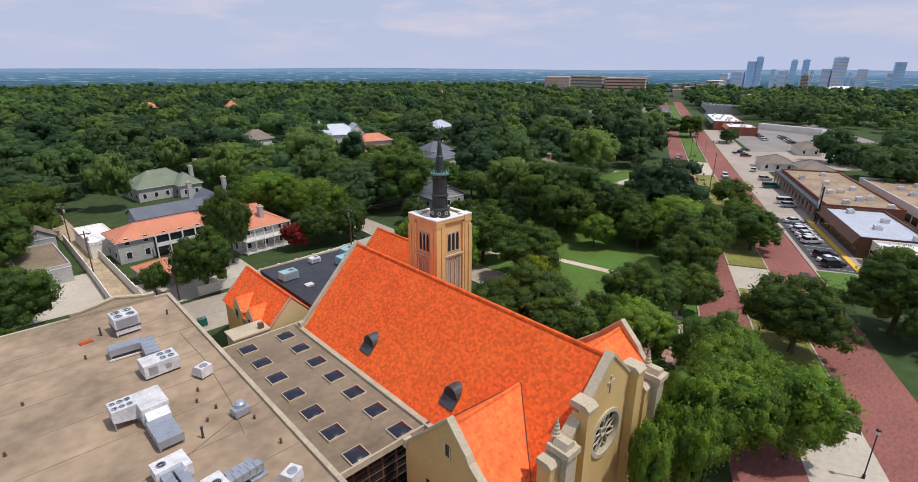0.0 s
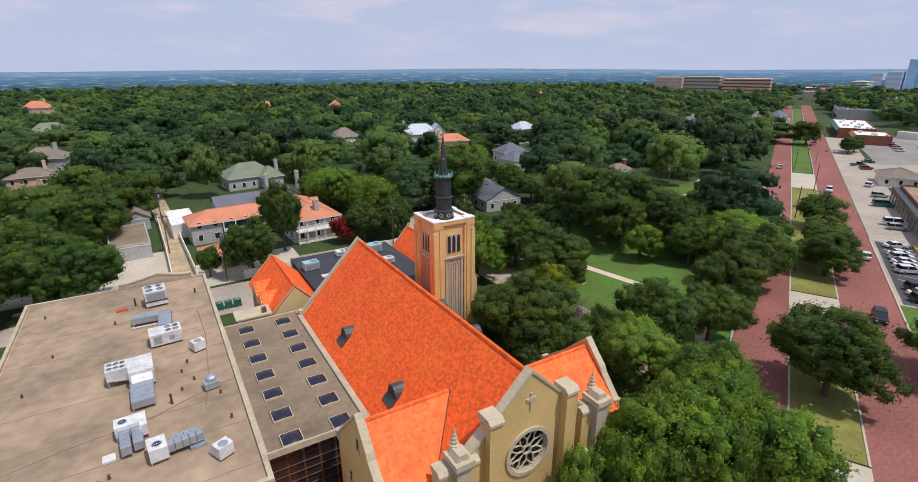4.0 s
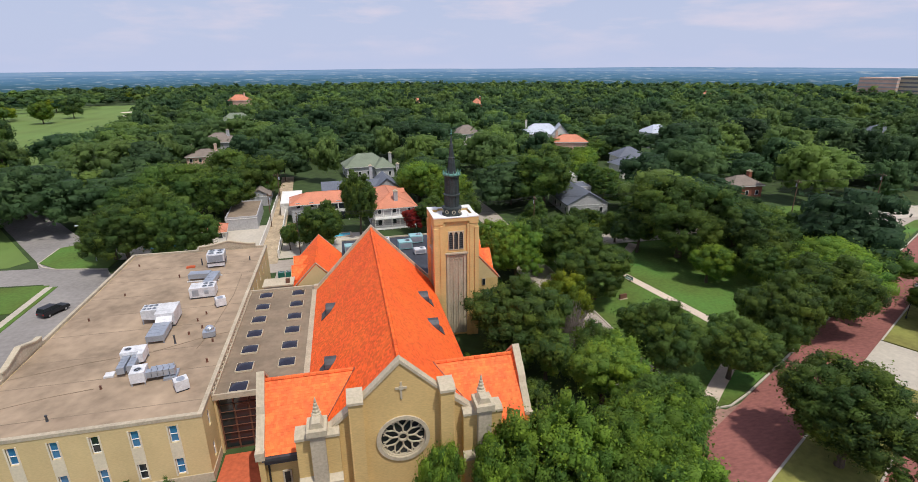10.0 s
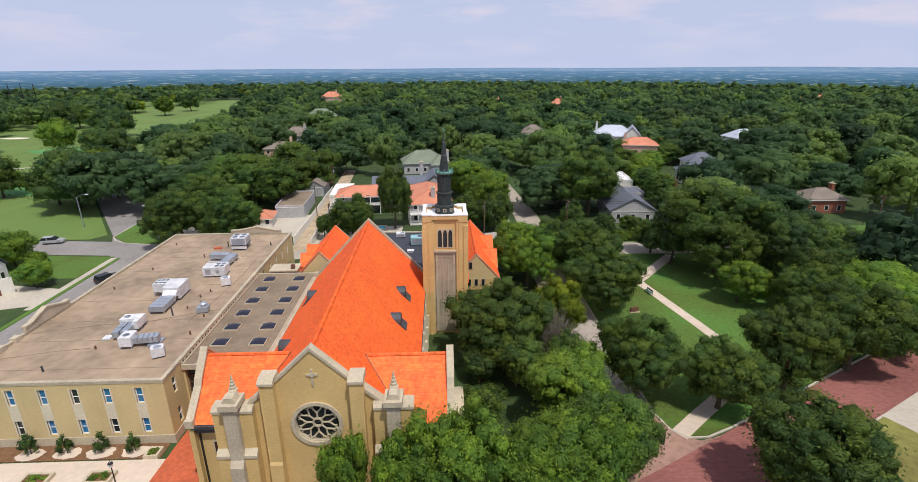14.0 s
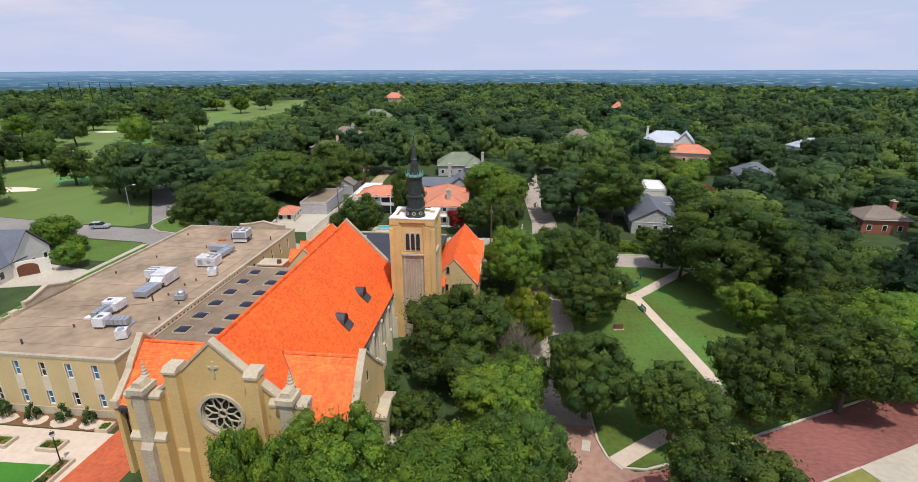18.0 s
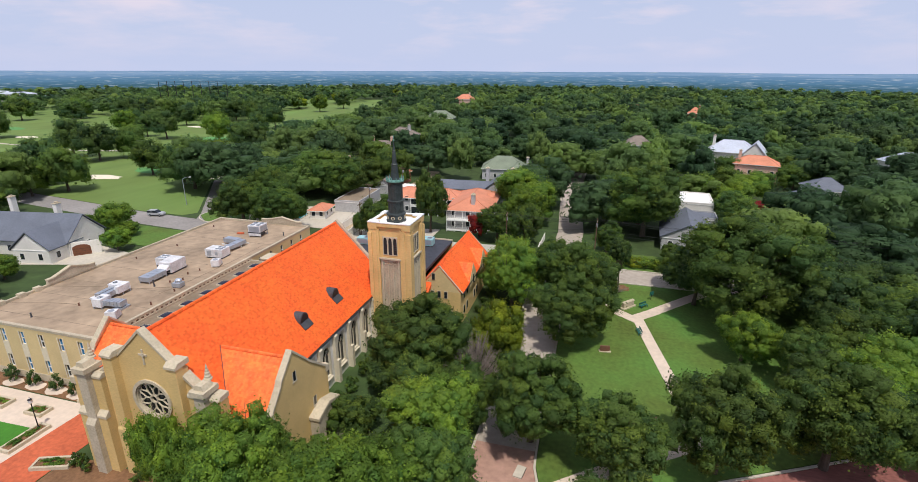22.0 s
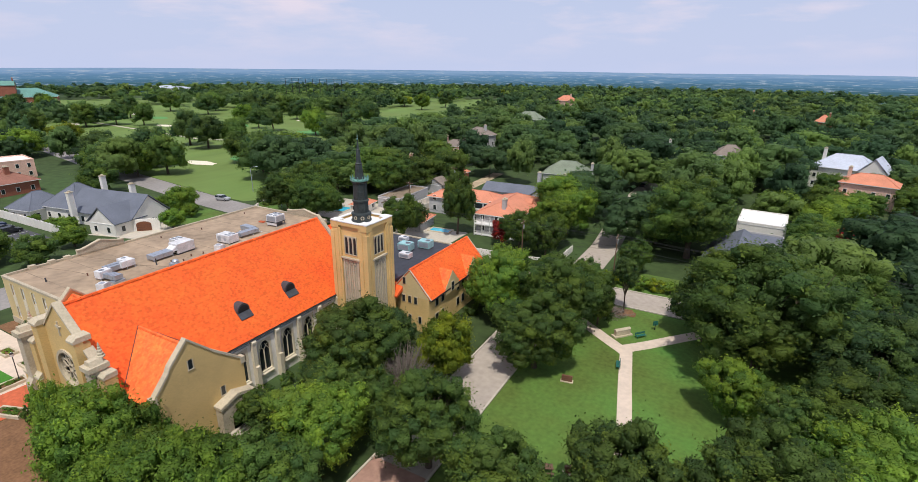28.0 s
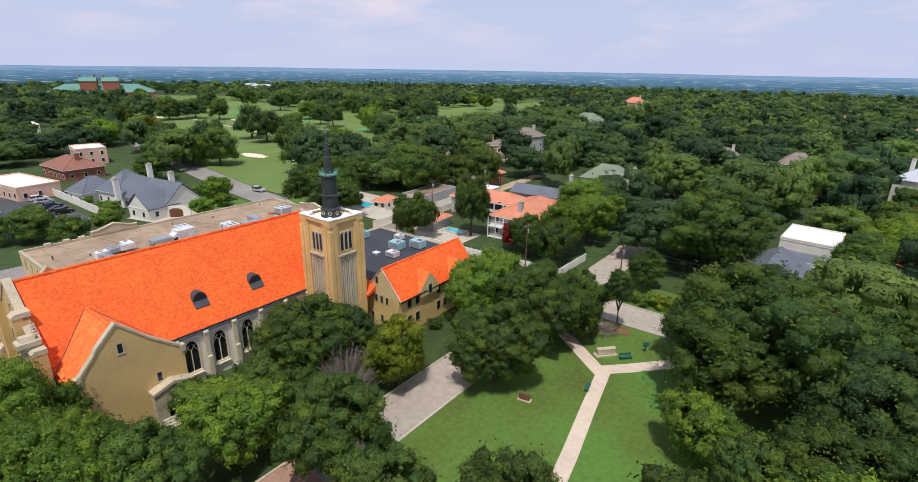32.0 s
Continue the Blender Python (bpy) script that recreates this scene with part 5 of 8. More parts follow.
# ---- machines on the roofs ----
def fans(bm, rows):
    for x, y, z, r in rows:
        ring(bm, (x, y), r * 0.82, r, "z", z, z + 0.06, 14)
        for k in range(4):
            a = math.pi * k / 4
            tube(bm, (x - r * 0.8 * math.cos(a), y - r * 0.8 * math.sin(a), z + 0.035), (x + r * 0.8 * math.cos(a), y + r * 0.8 * math.sin(a), z + 0.035), 0.012, n=4)


def fan_set(parent, rows):
    for r_ in rows:
        bm = bmesh.new()
        fans(bm, [r_])
        part("fan_guard", bm, "galv", parent)
    for x, y, z, r in rows:
        part("fan_well", lathe(x, y, [(r * 0.8, z - 0.02), (r * 0.8, z + 0.012)], 14), "black", parent)


def duct(parent, x0, x1, y0, y1, z0, z1, n, along="y"):
    """A run of sheet-metal duct with standing seams."""
    for k in range(n):
        f0, f1 = k / n, (k + 1) / n - 0.015
        bm = bmesh.new()
        if along == "y":
            box(bm, x0, x1, y0 + (y1 - y0) * f0, y0 + (y1 - y0) * f1 - 0.06, z0, z1)
            box(bm, x0 - 0.04, x1 + 0.04, y0 + (y1 - y0) * f1 - 0.06, y0 + (y1 - y0) * f1, z0 - 0.03, z1 + 0.04)
        else:
            box(bm, x0 + (x1 - x0) * f0, x0 + (x1 - x0) * f1 - 0.06, y0, y1, z0, z1)
            box(bm, x0 + (x1 - x0) * f1 - 0.06, x0 + (x1 - x0) * f1, y0 - 0.04, y1 + 0.04, z0 - 0.03, z1 + 0.04)
        part("duct", bm, "galv", parent, "ribbed galvanised duct")


def feet(parent, x0, x1, y0, y1, h):
    for x in (x0 + 0.1, x1 - 0.1):
        for y in (y0 + 0.1, y1 - 0.1):
            part("leg", boxes((x - 0.06, x + 0.06, y - 0.06, y + 0.06, 0, h)), "galv", parent)


RT = 8.3
u = thing("rooftop_chiller", (8.7, 72.6, RT), 4, "tall white air-cooled chiller with four fans on a frame", "air conditioner")
part("cabinet", boxes((-1.4, 1.4, -1.4, 1.4, 1.1, 2.5), (-1.4, 1.4, -1.4, -1.25, 0.3, 1.1)), "hvac", u)
part("coil", boxes((-1.2, 1.2, -1.43, -1.4, 1.2, 2.3), (1.4, 1.43, -1.2, 1.2, 1.2, 2.3)), "galv", u)
part("frame", boxes((-1.45, 1.45, -1.45, 1.45, 0.9, 1.1), (-1.0, 1.0, -0.9, 0.9, 0.15, 0.9)), "lead", u)
feet(u, -1.4, 1.4, -1.4, 1.4, 0.95)
fan_set(u, [(x, y, 2.5, 0.55) for x in (-0.68, 0.68) for y in (-0.68, 0.68)])
u = thing("rooftop_unit", (8.0, 66.3, RT), -3, "low grey rooftop air handler with a duct", "air conditioner")
part("cabinet", boxes((-2.3, 1.0, -0.9, 0.6, 0.5, 1.3)), "galv", u)
feet(u, -2.3, 1.0, -0.9, 0.6, 0.5)
duct(u, 0.9, 2.4, -4.2, 0.3, 0.5, 1.2, 5)
part("rail", boxes((-2.4, 2.5, -1.3, -1.2, 0.1, 0.3), (-2.4, 2.5, 0.8, 0.9, 0.1, 0.3)), "white_trim", u)
u = thing("rooftop_unit", (9.4, 59.4, RT), 3, "white rooftop air conditioner with four fans", "air conditioner")
part("cabinet", boxes((-1.8, 1.8, -1.2, 1.2, 0.25, 1.75)), "hvac", u)
part("curb", boxes((-1.7, 1.7, -1.1, 1.1, 0, 0.25)), "lead", u)
part("hatch", boxes((0.3, 0.9, -1.23, -1.2, 0.7, 1.3)), "galv", u)
part("hatch", boxes((-1.4, -0.5, -1.23, -1.2, 0.5, 1.5)), "galv", u)
fan_set(u, [(x, y, 1.75, 0.38) for x in (0.35, 1.2) for y in (-0.5, 0.5)])
u = thing("rooftop_unit", (5.9, 51.4, RT), 2, "large white rooftop air conditioner with six fans and a long duct", "air conditioner")
part("cabinet", boxes((-0.4, 2.0, -1.9, 1.7, 0.3, 2.1)), "hvac", u)
part("condenser", prisms(([(-2.5, 0.9), (-0.4, 0.5), (-0.4, 2.1), (-2.5, 2.1)], "y", -0.4, 1.7)), "hvac", u)
part("hood", prisms(([(-2.7, 0.9), (-1.9, 0.9), (-1.9, 1.7), (-2.7, 1.2)], "x", -0.2, 1.8)), "hvac", u)
part("filter_bank", boxes((0.0, 1.7, -1.95, -1.9, 0.5, 0.9)), "black", u)
part("curb", boxes((-0.3, 1.9, -1.8, 1.6, 0, 0.3)), "lead", u)
feet(u, -2.5, -0.4, -0.4, 1.7, 0.8)
fan_set(u, [(-2.1 + 0.62 * i, 0.15 + 0.95 * j, 2.1, 0.29) for i in range(3) for j in range(2)])
duct(u, -0.4, 1.7, -6.4, -2.6, 0.35, 1.15, 4)
feet(u, -0.4, 1.7, -6.4, -2.6, 0.35)
u = thing("rooftop_unit", (5.7, 40.0, RT), 4, "white rooftop air conditioner with bent grey ducts", "air conditioner")
part("cabinet", boxes((-1.2, 1.4, 0.6, 2.2, 0.5, 1.6)), "hvac", u)
feet(u, -1.2, 1.4, 0.6, 2.2, 0.5)
part("cowl", prisms(([(0.4, 0.5), (1.4, 0.5), (1.4, 1.6), (0.8, 1.6)], "y", -0.2, 0.6)), "hvac", u)
duct(u, -0.9, -0.1, -2.2, 0.6, 0.4, 1.2, 4)
duct(u, 0.1, 0.9, -2.0, 0.6, 0.4, 1.2, 4)
part("pad", boxes((-2.4, -1.4, -1.9, -0.9, 0, 0.22)), "hvac", u)
fan_set(u, [(-0.5, 1.4, 1.6, 0.4)])
u = thing("rooftop_unit", (8.6, 36.7, RT), 6, "white rooftop air conditioner with a long grey side duct", "air conditioner")
part("cabinet", boxes((-1.6, -0.1, -1.1, 0.9, 0.35, 1.6)), "hvac", u)
feet(u, -1.6, -0.1, -1.1, 0.9, 0.35)
fan_set(u, [(-0.85, -0.3, 1.6, 0.42)])
duct(u, -0.1, 2.9, -0.7, 0.1, 0.5, 1.25, 5, "x")
duct(u, 0.2, 2.6, 0.15, 0.85, 0.4, 1.1, 4, "x")
part("pad", boxes((1.6, 3.0, -1.0, 0.9, 0, 0.3)), "galv", u)


def vent_hood(x, y, rz):
    v = thing("exhaust_hood", (x, y, RT), rz, "small white sloped exhaust hood", "roof vent", "exhaust hoods")
    part("hood", prisms(([(-0.85, 0.2), (0.85, 0.2), (0.85, 0.75), (0.35, 1.35), (-0.85, 1.35)], "x", -0.7, 0.7)), "hvac", v)
    part("curb", boxes((-0.6, 0.6, -0.75, 0.75, 0, 0.2)), "lead", v)
    part("fan_guard", lathe(0.0, -0.35, [(0.42, 1.35), (0.42, 1.42), (0.3, 1.45)], 14), "galv", v)


vent_hood(12.6, 55.2, 20)
vent_hood(12.7, 34.0, 25)
u = thing("exhaust_fan", (13.1, 45.6, RT), 8, "small grey box exhaust fan with a round cap", "roof vent")
part("body", boxes((-0.75, 0.75, -0.6, 0.6, 0.15, 0.85)), "galv", u)
part("cap", lathe(0.1, 0.1, [(0.55, 0.85), (0.55, 1.25), (0.35, 1.45), (0.1, 1.5)], 12), "galv", u)
part("curb", boxes((-0.65, 0.65, -0.5, 0.5, 0, 0.15)), "lead", u)
u = thing("roof_curb", (4.3, 72.4, RT), 10, "low red-painted box on the roof", "roof box")
part("lid", boxes((-0.7, 0.7, -0.35, 0.35, 0.0, 0.22), (-0.6, 0.6, -0.25, 0.25, 0.22, 0.3)), "brick_pave", u)
for x, y, h in ((6.0, 73.2, 1.1), (4.0, 35.8, 0.35), (1.0, 31.0, 0.6), (3.6, 68.0, 0.4), (13.8, 44.0, 0.3), (9.2, 44.6, 1.1), (10.5, 50.5, 0.3), (11.2, 52.5, 0.3), (11.6, 48.2, 0.3), (10.3, 46.7, 0.3), (-2.6, 62.0, 0.3), (14.2, 39.0, 0.4), (13.9, 74.0, 0.6), (-4.4, 54.0, 0.3), (-4.8, 75.0, 0.3)):
    u = thing("vent_pipe", (x, y, RT), 0, "short dark vent pipe on the roof", "roof vent", "vent pipes")
    part("pipe", lathe(0, 0, [(0.16, 0), (0.12, 0.05), (0.1, h), (0.14, h + 0.02), (0.14, h + 0.1)], 8), "lead" if h > 0.5 else "brown_metal", u)
for x, y, w, d, h, mat in ((32.3, 75.2, 2.6, 1.8, 1.5, "ac_teal"), (42.6, 74.8, 2.6, 2.1, 1.6, "ac_teal"), (45.2, 78.0, 2.6, 2.0, 1.6, "ac_teal"), (45.0, 71.2, 2.2, 1.5, 1.1, "hvac"), (39.0, 79.2, 1.8, 1.4, 1.0, "hvac")):
    u = thing("rooftop_unit", (x, y, 7.8), 3, "teal painted rooftop air conditioner on the dark roof" if mat == "ac_teal" else "white rooftop air conditioner on the dark roof", "air conditioner")
    part("cabinet", boxes((-w / 2, w / 2, -d / 2, d / 2, 0.2, h)), mat, u)
    part("curb", boxes((-w / 2 + 0.1, w / 2 - 0.1, -d / 2 + 0.1, d / 2 - 0.1, 0, 0.2)), "lead", u)
    part("grille", boxes((-w / 2 + 0.2, w / 2 - 0.2, -d / 2 - 0.03, -d / 2, 0.4, h - 0.2)), "galv", u)
    fan_set(u, [(w * 0.2, 0, h, min(d, w) * 0.3)])
for x, y in ((33.5, 70.6), (41.5, 70.4)):
    u = thing("roof_hatch", (x, y, 7.8), 0, "small white hatch on the dark roof", "roof hatch")
    part("lid", boxes((-0.6, 0.6, -0.5, 0.5, 0, 0.25), (-0.66, 0.66, -0.56, 0.56, 0.25, 0.32)), "hvac", u)


# ---- houses and other buildings ----
def house(name, at, rz, blocks, roof, walls, label, category="house", chimneys=(), windows=True, trim="white_trim"):
    """blocks: (cx, cy, width, depth, wall height, roof rise, kind) with kind hip, gx or gy (gables facing x or y) or flat."""
    h = thing(name, at, rz, label, category)
    for cx, cy, w, d, hz, rise, kind in blocks:
        x0, x1, y0, y1 = cx - w / 2, cx + w / 2, cy - d / 2, cy + d / 2
        wl_ = part("wall", boxes((x0, x1, y0, y1, 0, hz)), walls, h)
        o = 0.55
        a, b, c, e = x0 - o, x1 + o, y0 - o, y1 + o
        if kind == "flat":
            part("roof", boxes((x0 + 0.2, x1 - 0.2, y0 + 0.2, y1 - 0.2, hz, hz + 0.08)), roof, h)
            part("parapet", boxes((x0 - 0.05, x1 + 0.05, y0 - 0.05, y0 + 0.2, hz, hz + rise), (x0 - 0.05, x1 + 0.05, y1 - 0.2, y1 + 0.05, hz, hz + rise), (x0 - 0.05, x0 + 0.2, y0 + 0.2, y1 - 0.2, hz, hz + rise), (x1 - 0.2, x1 + 0.05, y0 + 0.2, y1 - 0.2, hz, hz + rise)), walls, h)
        elif kind == "hip":
            bm = bmesh.new()
            k = min(w, d) / 2 + o
            if w >= d:
                r = [(a + k, cy, hz + rise), (b - k, cy, hz + rise)]
                fs = [(0, 1, 5, 4), (1, 2, 5), (2, 3, 4, 5), (3, 0, 4), (0, 3, 2, 1)]
            else:
                r = [(cx, c + k, hz + rise), (cx, e - k, hz + rise)]
                fs = [(0, 1, 4), (1, 2, 5, 4), (2, 3, 5), (3, 0, 4, 5), (0, 3, 2, 1)]
            poly(bm, [(a, c, hz - 0.1), (b, c, hz - 0.1), (b, e, hz - 0.1), (a, e, hz - 0.1), *r], fs)
            rf = part("roof", bm, roof, h)
            bm = bmesh.new()
            for p in ((a, c), (b, c), (b, e), (a, e)):
                q = min(r, key=lambda t: abs(t[0] - p[0]) + abs(t[1] - p[1]))
                tube(bm, (*p, hz - 0.05), (q[0], q[1], q[2] + 0.03), 0.09, n=5)
            tube(bm, (r[0][0] - 0.1, r[0][1], r[0][2] + 0.03), (r[1][0] + 0.1, r[1][1] + 0.01, r[1][2] + 0.03), 0.1, n=5)
            part("ridge", bm, roof, rf)
        else:
            ax = "x" if kind == "gx" else "y"
            lo, hi, m = (c, e, cy) if ax == "x" else (a, b, cx)
            s0, s1 = (x0, x1) if ax == "x" else (y0, y1)
            part("roof", prisms(([(lo, hz - 0.15), (m, hz + rise), (m, hz + rise + 0.22), (lo, hz + 0.07)], ax, s0 - 0.3, s1 + 0.3), ([(hi, hz - 0.15), (m, hz + rise), (m, hz + rise + 0.22), (hi, hz + 0.07)], ax, s0 - 0.3, s1 + 0.3)), roof, h)
            part("gable", prisms(([(lo + o, hz - 0.02), (hi - o, hz - 0.02), (m, hz + rise - 0.25)], ax, s0 + 0.02, s1 - 0.02)), walls, h)
        rims = ((a, b, c, c + 0.08), (a, b, e - 0.08, e), (a, a + 0.08, c + 0.08, e - 0.08), (b - 0.08, b, c + 0.08, e - 0.08)) if kind == "hip" else ((x0 - 0.1, x1 + 0.1, y0 - 0.08, y0),)
        for rim in rims:
            part("eave_board", boxes((*rim, hz - 0.32, hz - 0.12)), trim, h)
        if windows:
            for z in ([0.9, 4.0] if hz > 5 else [0.9]):
                for i in range(max(2, int(w / 3.2))):
                    x = x0 + w * (i + 0.5) / max(2, int(w / 3.2))
                    wd = part("window", boxes((x - 0.6, x + 0.6, y0 - 0.07, y0, z, z + 1.6)), trim, wl_)
                    part("pane", boxes((x - 0.48, x + 0.48, y0 - 0.09, y0 - 0.07, z + 0.1, z + 1.5)), "glass", wd)
                for i in range(max(2, int(d / 3.6))):
                    y = y0 + d * (i + 0.5) / max(2, int(d / 3.6))
                    for xs, s in ((x1, 1), (x0, -1)):
                        wd = part("window", boxes((*sorted((xs, xs + s * 0.07)), y - 0.6, y + 0.6, z, z + 1.6)), trim, wl_)
                        part("pane", boxes((*sorted((xs + s * 0.07, xs + s * 0.09)), y - 0.48, y + 0.48, z + 0.1, z + 1.5)), "glass", wd)
    for x, y, z0, z1 in chimneys:
        ch = part("chimney", boxes((x - 0.5, x + 0.5, y - 0.7, y + 0.7, z0, z1)), walls, h)
        part("cap", boxes((x - 0.62, x + 0.62, y - 0.82, y + 0.82, z1, z1 + 0.18), (x - 0.25, x + 0.25, y - 0.35, y + 0.35, z1 + 0.18, z1 + 0.5)), "stone_pale", ch)
    return h


red = house("red_tiled_house", (30, 122, 0), 4, [(13.8, 2, 12, 22, 5.6, 2.6, "hip"), (-2, 8, 22, 9, 5.2, 2.2, "hip")], "tile_far", "grey_wall",
            "two-storey house with a faded orange tiled hip roof and balconies", chimneys=((14.8, -6, 6, 9.3),))
for z in (0.2, 3.0):
    pb = part("balcony", boxes((8.2, 19.4, -11.2, -9.0, z, z + 0.2)), "white_trim", red)
    part("rail", boxes((8.2, 19.4, -11.2, -11.1, z + 1.0, z + 1.1), *[(8.3 + 0.55 * i, 8.38 + 0.55 * i, -11.18, -11.12, z + 0.2, z + 1.0) for i in range(21)]), "white_trim", pb)
for i in range(6):
    part("column", boxes((8.2 + 2.2 * i, 8.4 + 2.2 * i, -11.2, -11.0, 0, 5.5)), "white_trim", red)
part("loggia", boxes((-6, 8, 3.3, 3.5, 0, 4.6)), "glass", red)
for i in range(6):
    part("column", boxes((-6 + 2.8 * i, -5.75 + 2.8 * i, 2.0, 2.25, 0, 5.1)), "white_trim", red)
part("rail", boxes((-6, 8.2, 2.0, 2.1, 2.6, 3.5)), "white_trim", red)
part("dormer", prisms(([(4.0, 6.3), (6.0, 6.3), (5.0, 7.5)], "x", 17.0, 19.3)), "tile_far", red)
house("pool_pavilion", (21.5, 109.5, 0), 6, [(0, 0, 7.5, 8.5, 2.8, 1.6, "hip")], "tile_far", "grey_wall", "low garden pavilion with a faded orange tiled roof", "pavilion", windows=False)
house("pool_house", (-1.2, 115, 0), 8, [(0, 0, 4.6, 6.5, 2.7, 1.3, "hip")], "tile_far", "white_wall", "small pool house with an orange tiled roof", "pool house")
house("slate_house", (-58, 67, 0), 10, [(6, 3, 24, 11, 3.6, 5.2, "gx"), (-10, 4, 12, 13, 4.2, 5.6, "hip"), (13, -3, 9, 9, 3.4, 4.0, "gy"), (-20, -1, 9, 11, 3.6, 4.0, "hip")], "slate", "white_wall",
      "cream house with steep grey slate roofs and arched garage doors", chimneys=((-1, -4.5, 3, 9.5), (9, 6, 6, 10.5), (-6, 9, 6, 11)))
g = thing("garage_front", (-40.3, 67.5, 0), 45, "cream garage front with two arched brown doors", "garage")
part("front", boxes((-6.5, 6.5, 0, 0.4, 0, 3.3)), "white_wall", g)
for x in (-2.6, 2.6):
    d = part("garage_door", prisms(([(x + p[0], p[1]) for p in arch(3.6, 0, 1.9, 2.7, 8, False)], "y", -0.06, 0.0)), "door_wood", g)
    part("panel_line", boxes(*[(x - 1.7, x + 1.7, -0.08, -0.06, 0.6 * k + 0.5, 0.6 * k + 0.54) for k in range(3)]), "black", d)
house("grey_roofed_house", (37, 150, 0), 3, [(-3, 0, 19, 8, 3.8, 2.0, "gx"), (8, 0, 7, 12, 4.0, 3.0, "gy")], "slate", "grey_wall", "grey painted house with long slate grey roofs", chimneys=((4, 5, 4, 9.5), (13, 3, 4, 10)))
house("white_garage", (15.5, 141, 0), 3, [(0, 0, 6, 16, 3.4, 0.3, "flat")], "roof_white", "white_wall", "white flat-roofed garage beside the alley", "garage", windows=False)
house("green_roofed_house", (40.5, 187.5, 0), 8, [(0, 0, 17, 11, 4.4, 4.2, "hip"), (6, -5, 7, 8, 4.2, 3.2, "hip")], "shingle_green", "grey_wall", "house with a mottled grey-green shingle roof and brick chimneys", chimneys=((9.4, -3, 3, 8.6),))
house("modern_house", (102.2, 124, 0), -4, [(-1, -4, 12, 17, 3.4, 3.4, "gy"), (3, 9, 8.5, 7.5, 4.0, 0.4, "flat")], "slate", "grey_wall", "low modern house with grey roof and skylights", windows=True)
house("white_flat_house", (106.0, 149, 0), -4, [(0, 0, 11, 14, 5.0, 0.4, "flat")], "roof_white", "white_wall", "flat-roofed house with a bright white roof")
house("metal_roofed_house", (133.5, 233, 0), -18, [(0, 0, 20, 12, 8.2, 4.6, "hip"), (9, -1, 8, 11, 8.0, 4.8, "gy")], "metal_roof", "white_wall", "white house with a pale standing-seam metal roof", chimneys=((-8, 2, 8, 14),))
house("coral_house", (136.5, 205, 0), -14, [(0, 0, 15, 9, 7.8, 2.8, "hip"), (-8, -6, 6, 5, 3.4, 1.6, "hip")], "tile_far", "pink_wall", "coral stucco house with orange tiled hip roof", chimneys=((-6, 1, 8, 12.0),))
house("pink_house", (-25, 216, 0), 6, [(0, 0, 14, 11, 6.4, 2.2, "hip"), (5, -6, 7, 5, 5.2, 0.4, "flat")], "shingle", "pink_wall", "pink stucco house with a brown roof and white chimneys", chimneys=((-5, 0, 7, 10.2), (4, 1, 7, 10.2)))
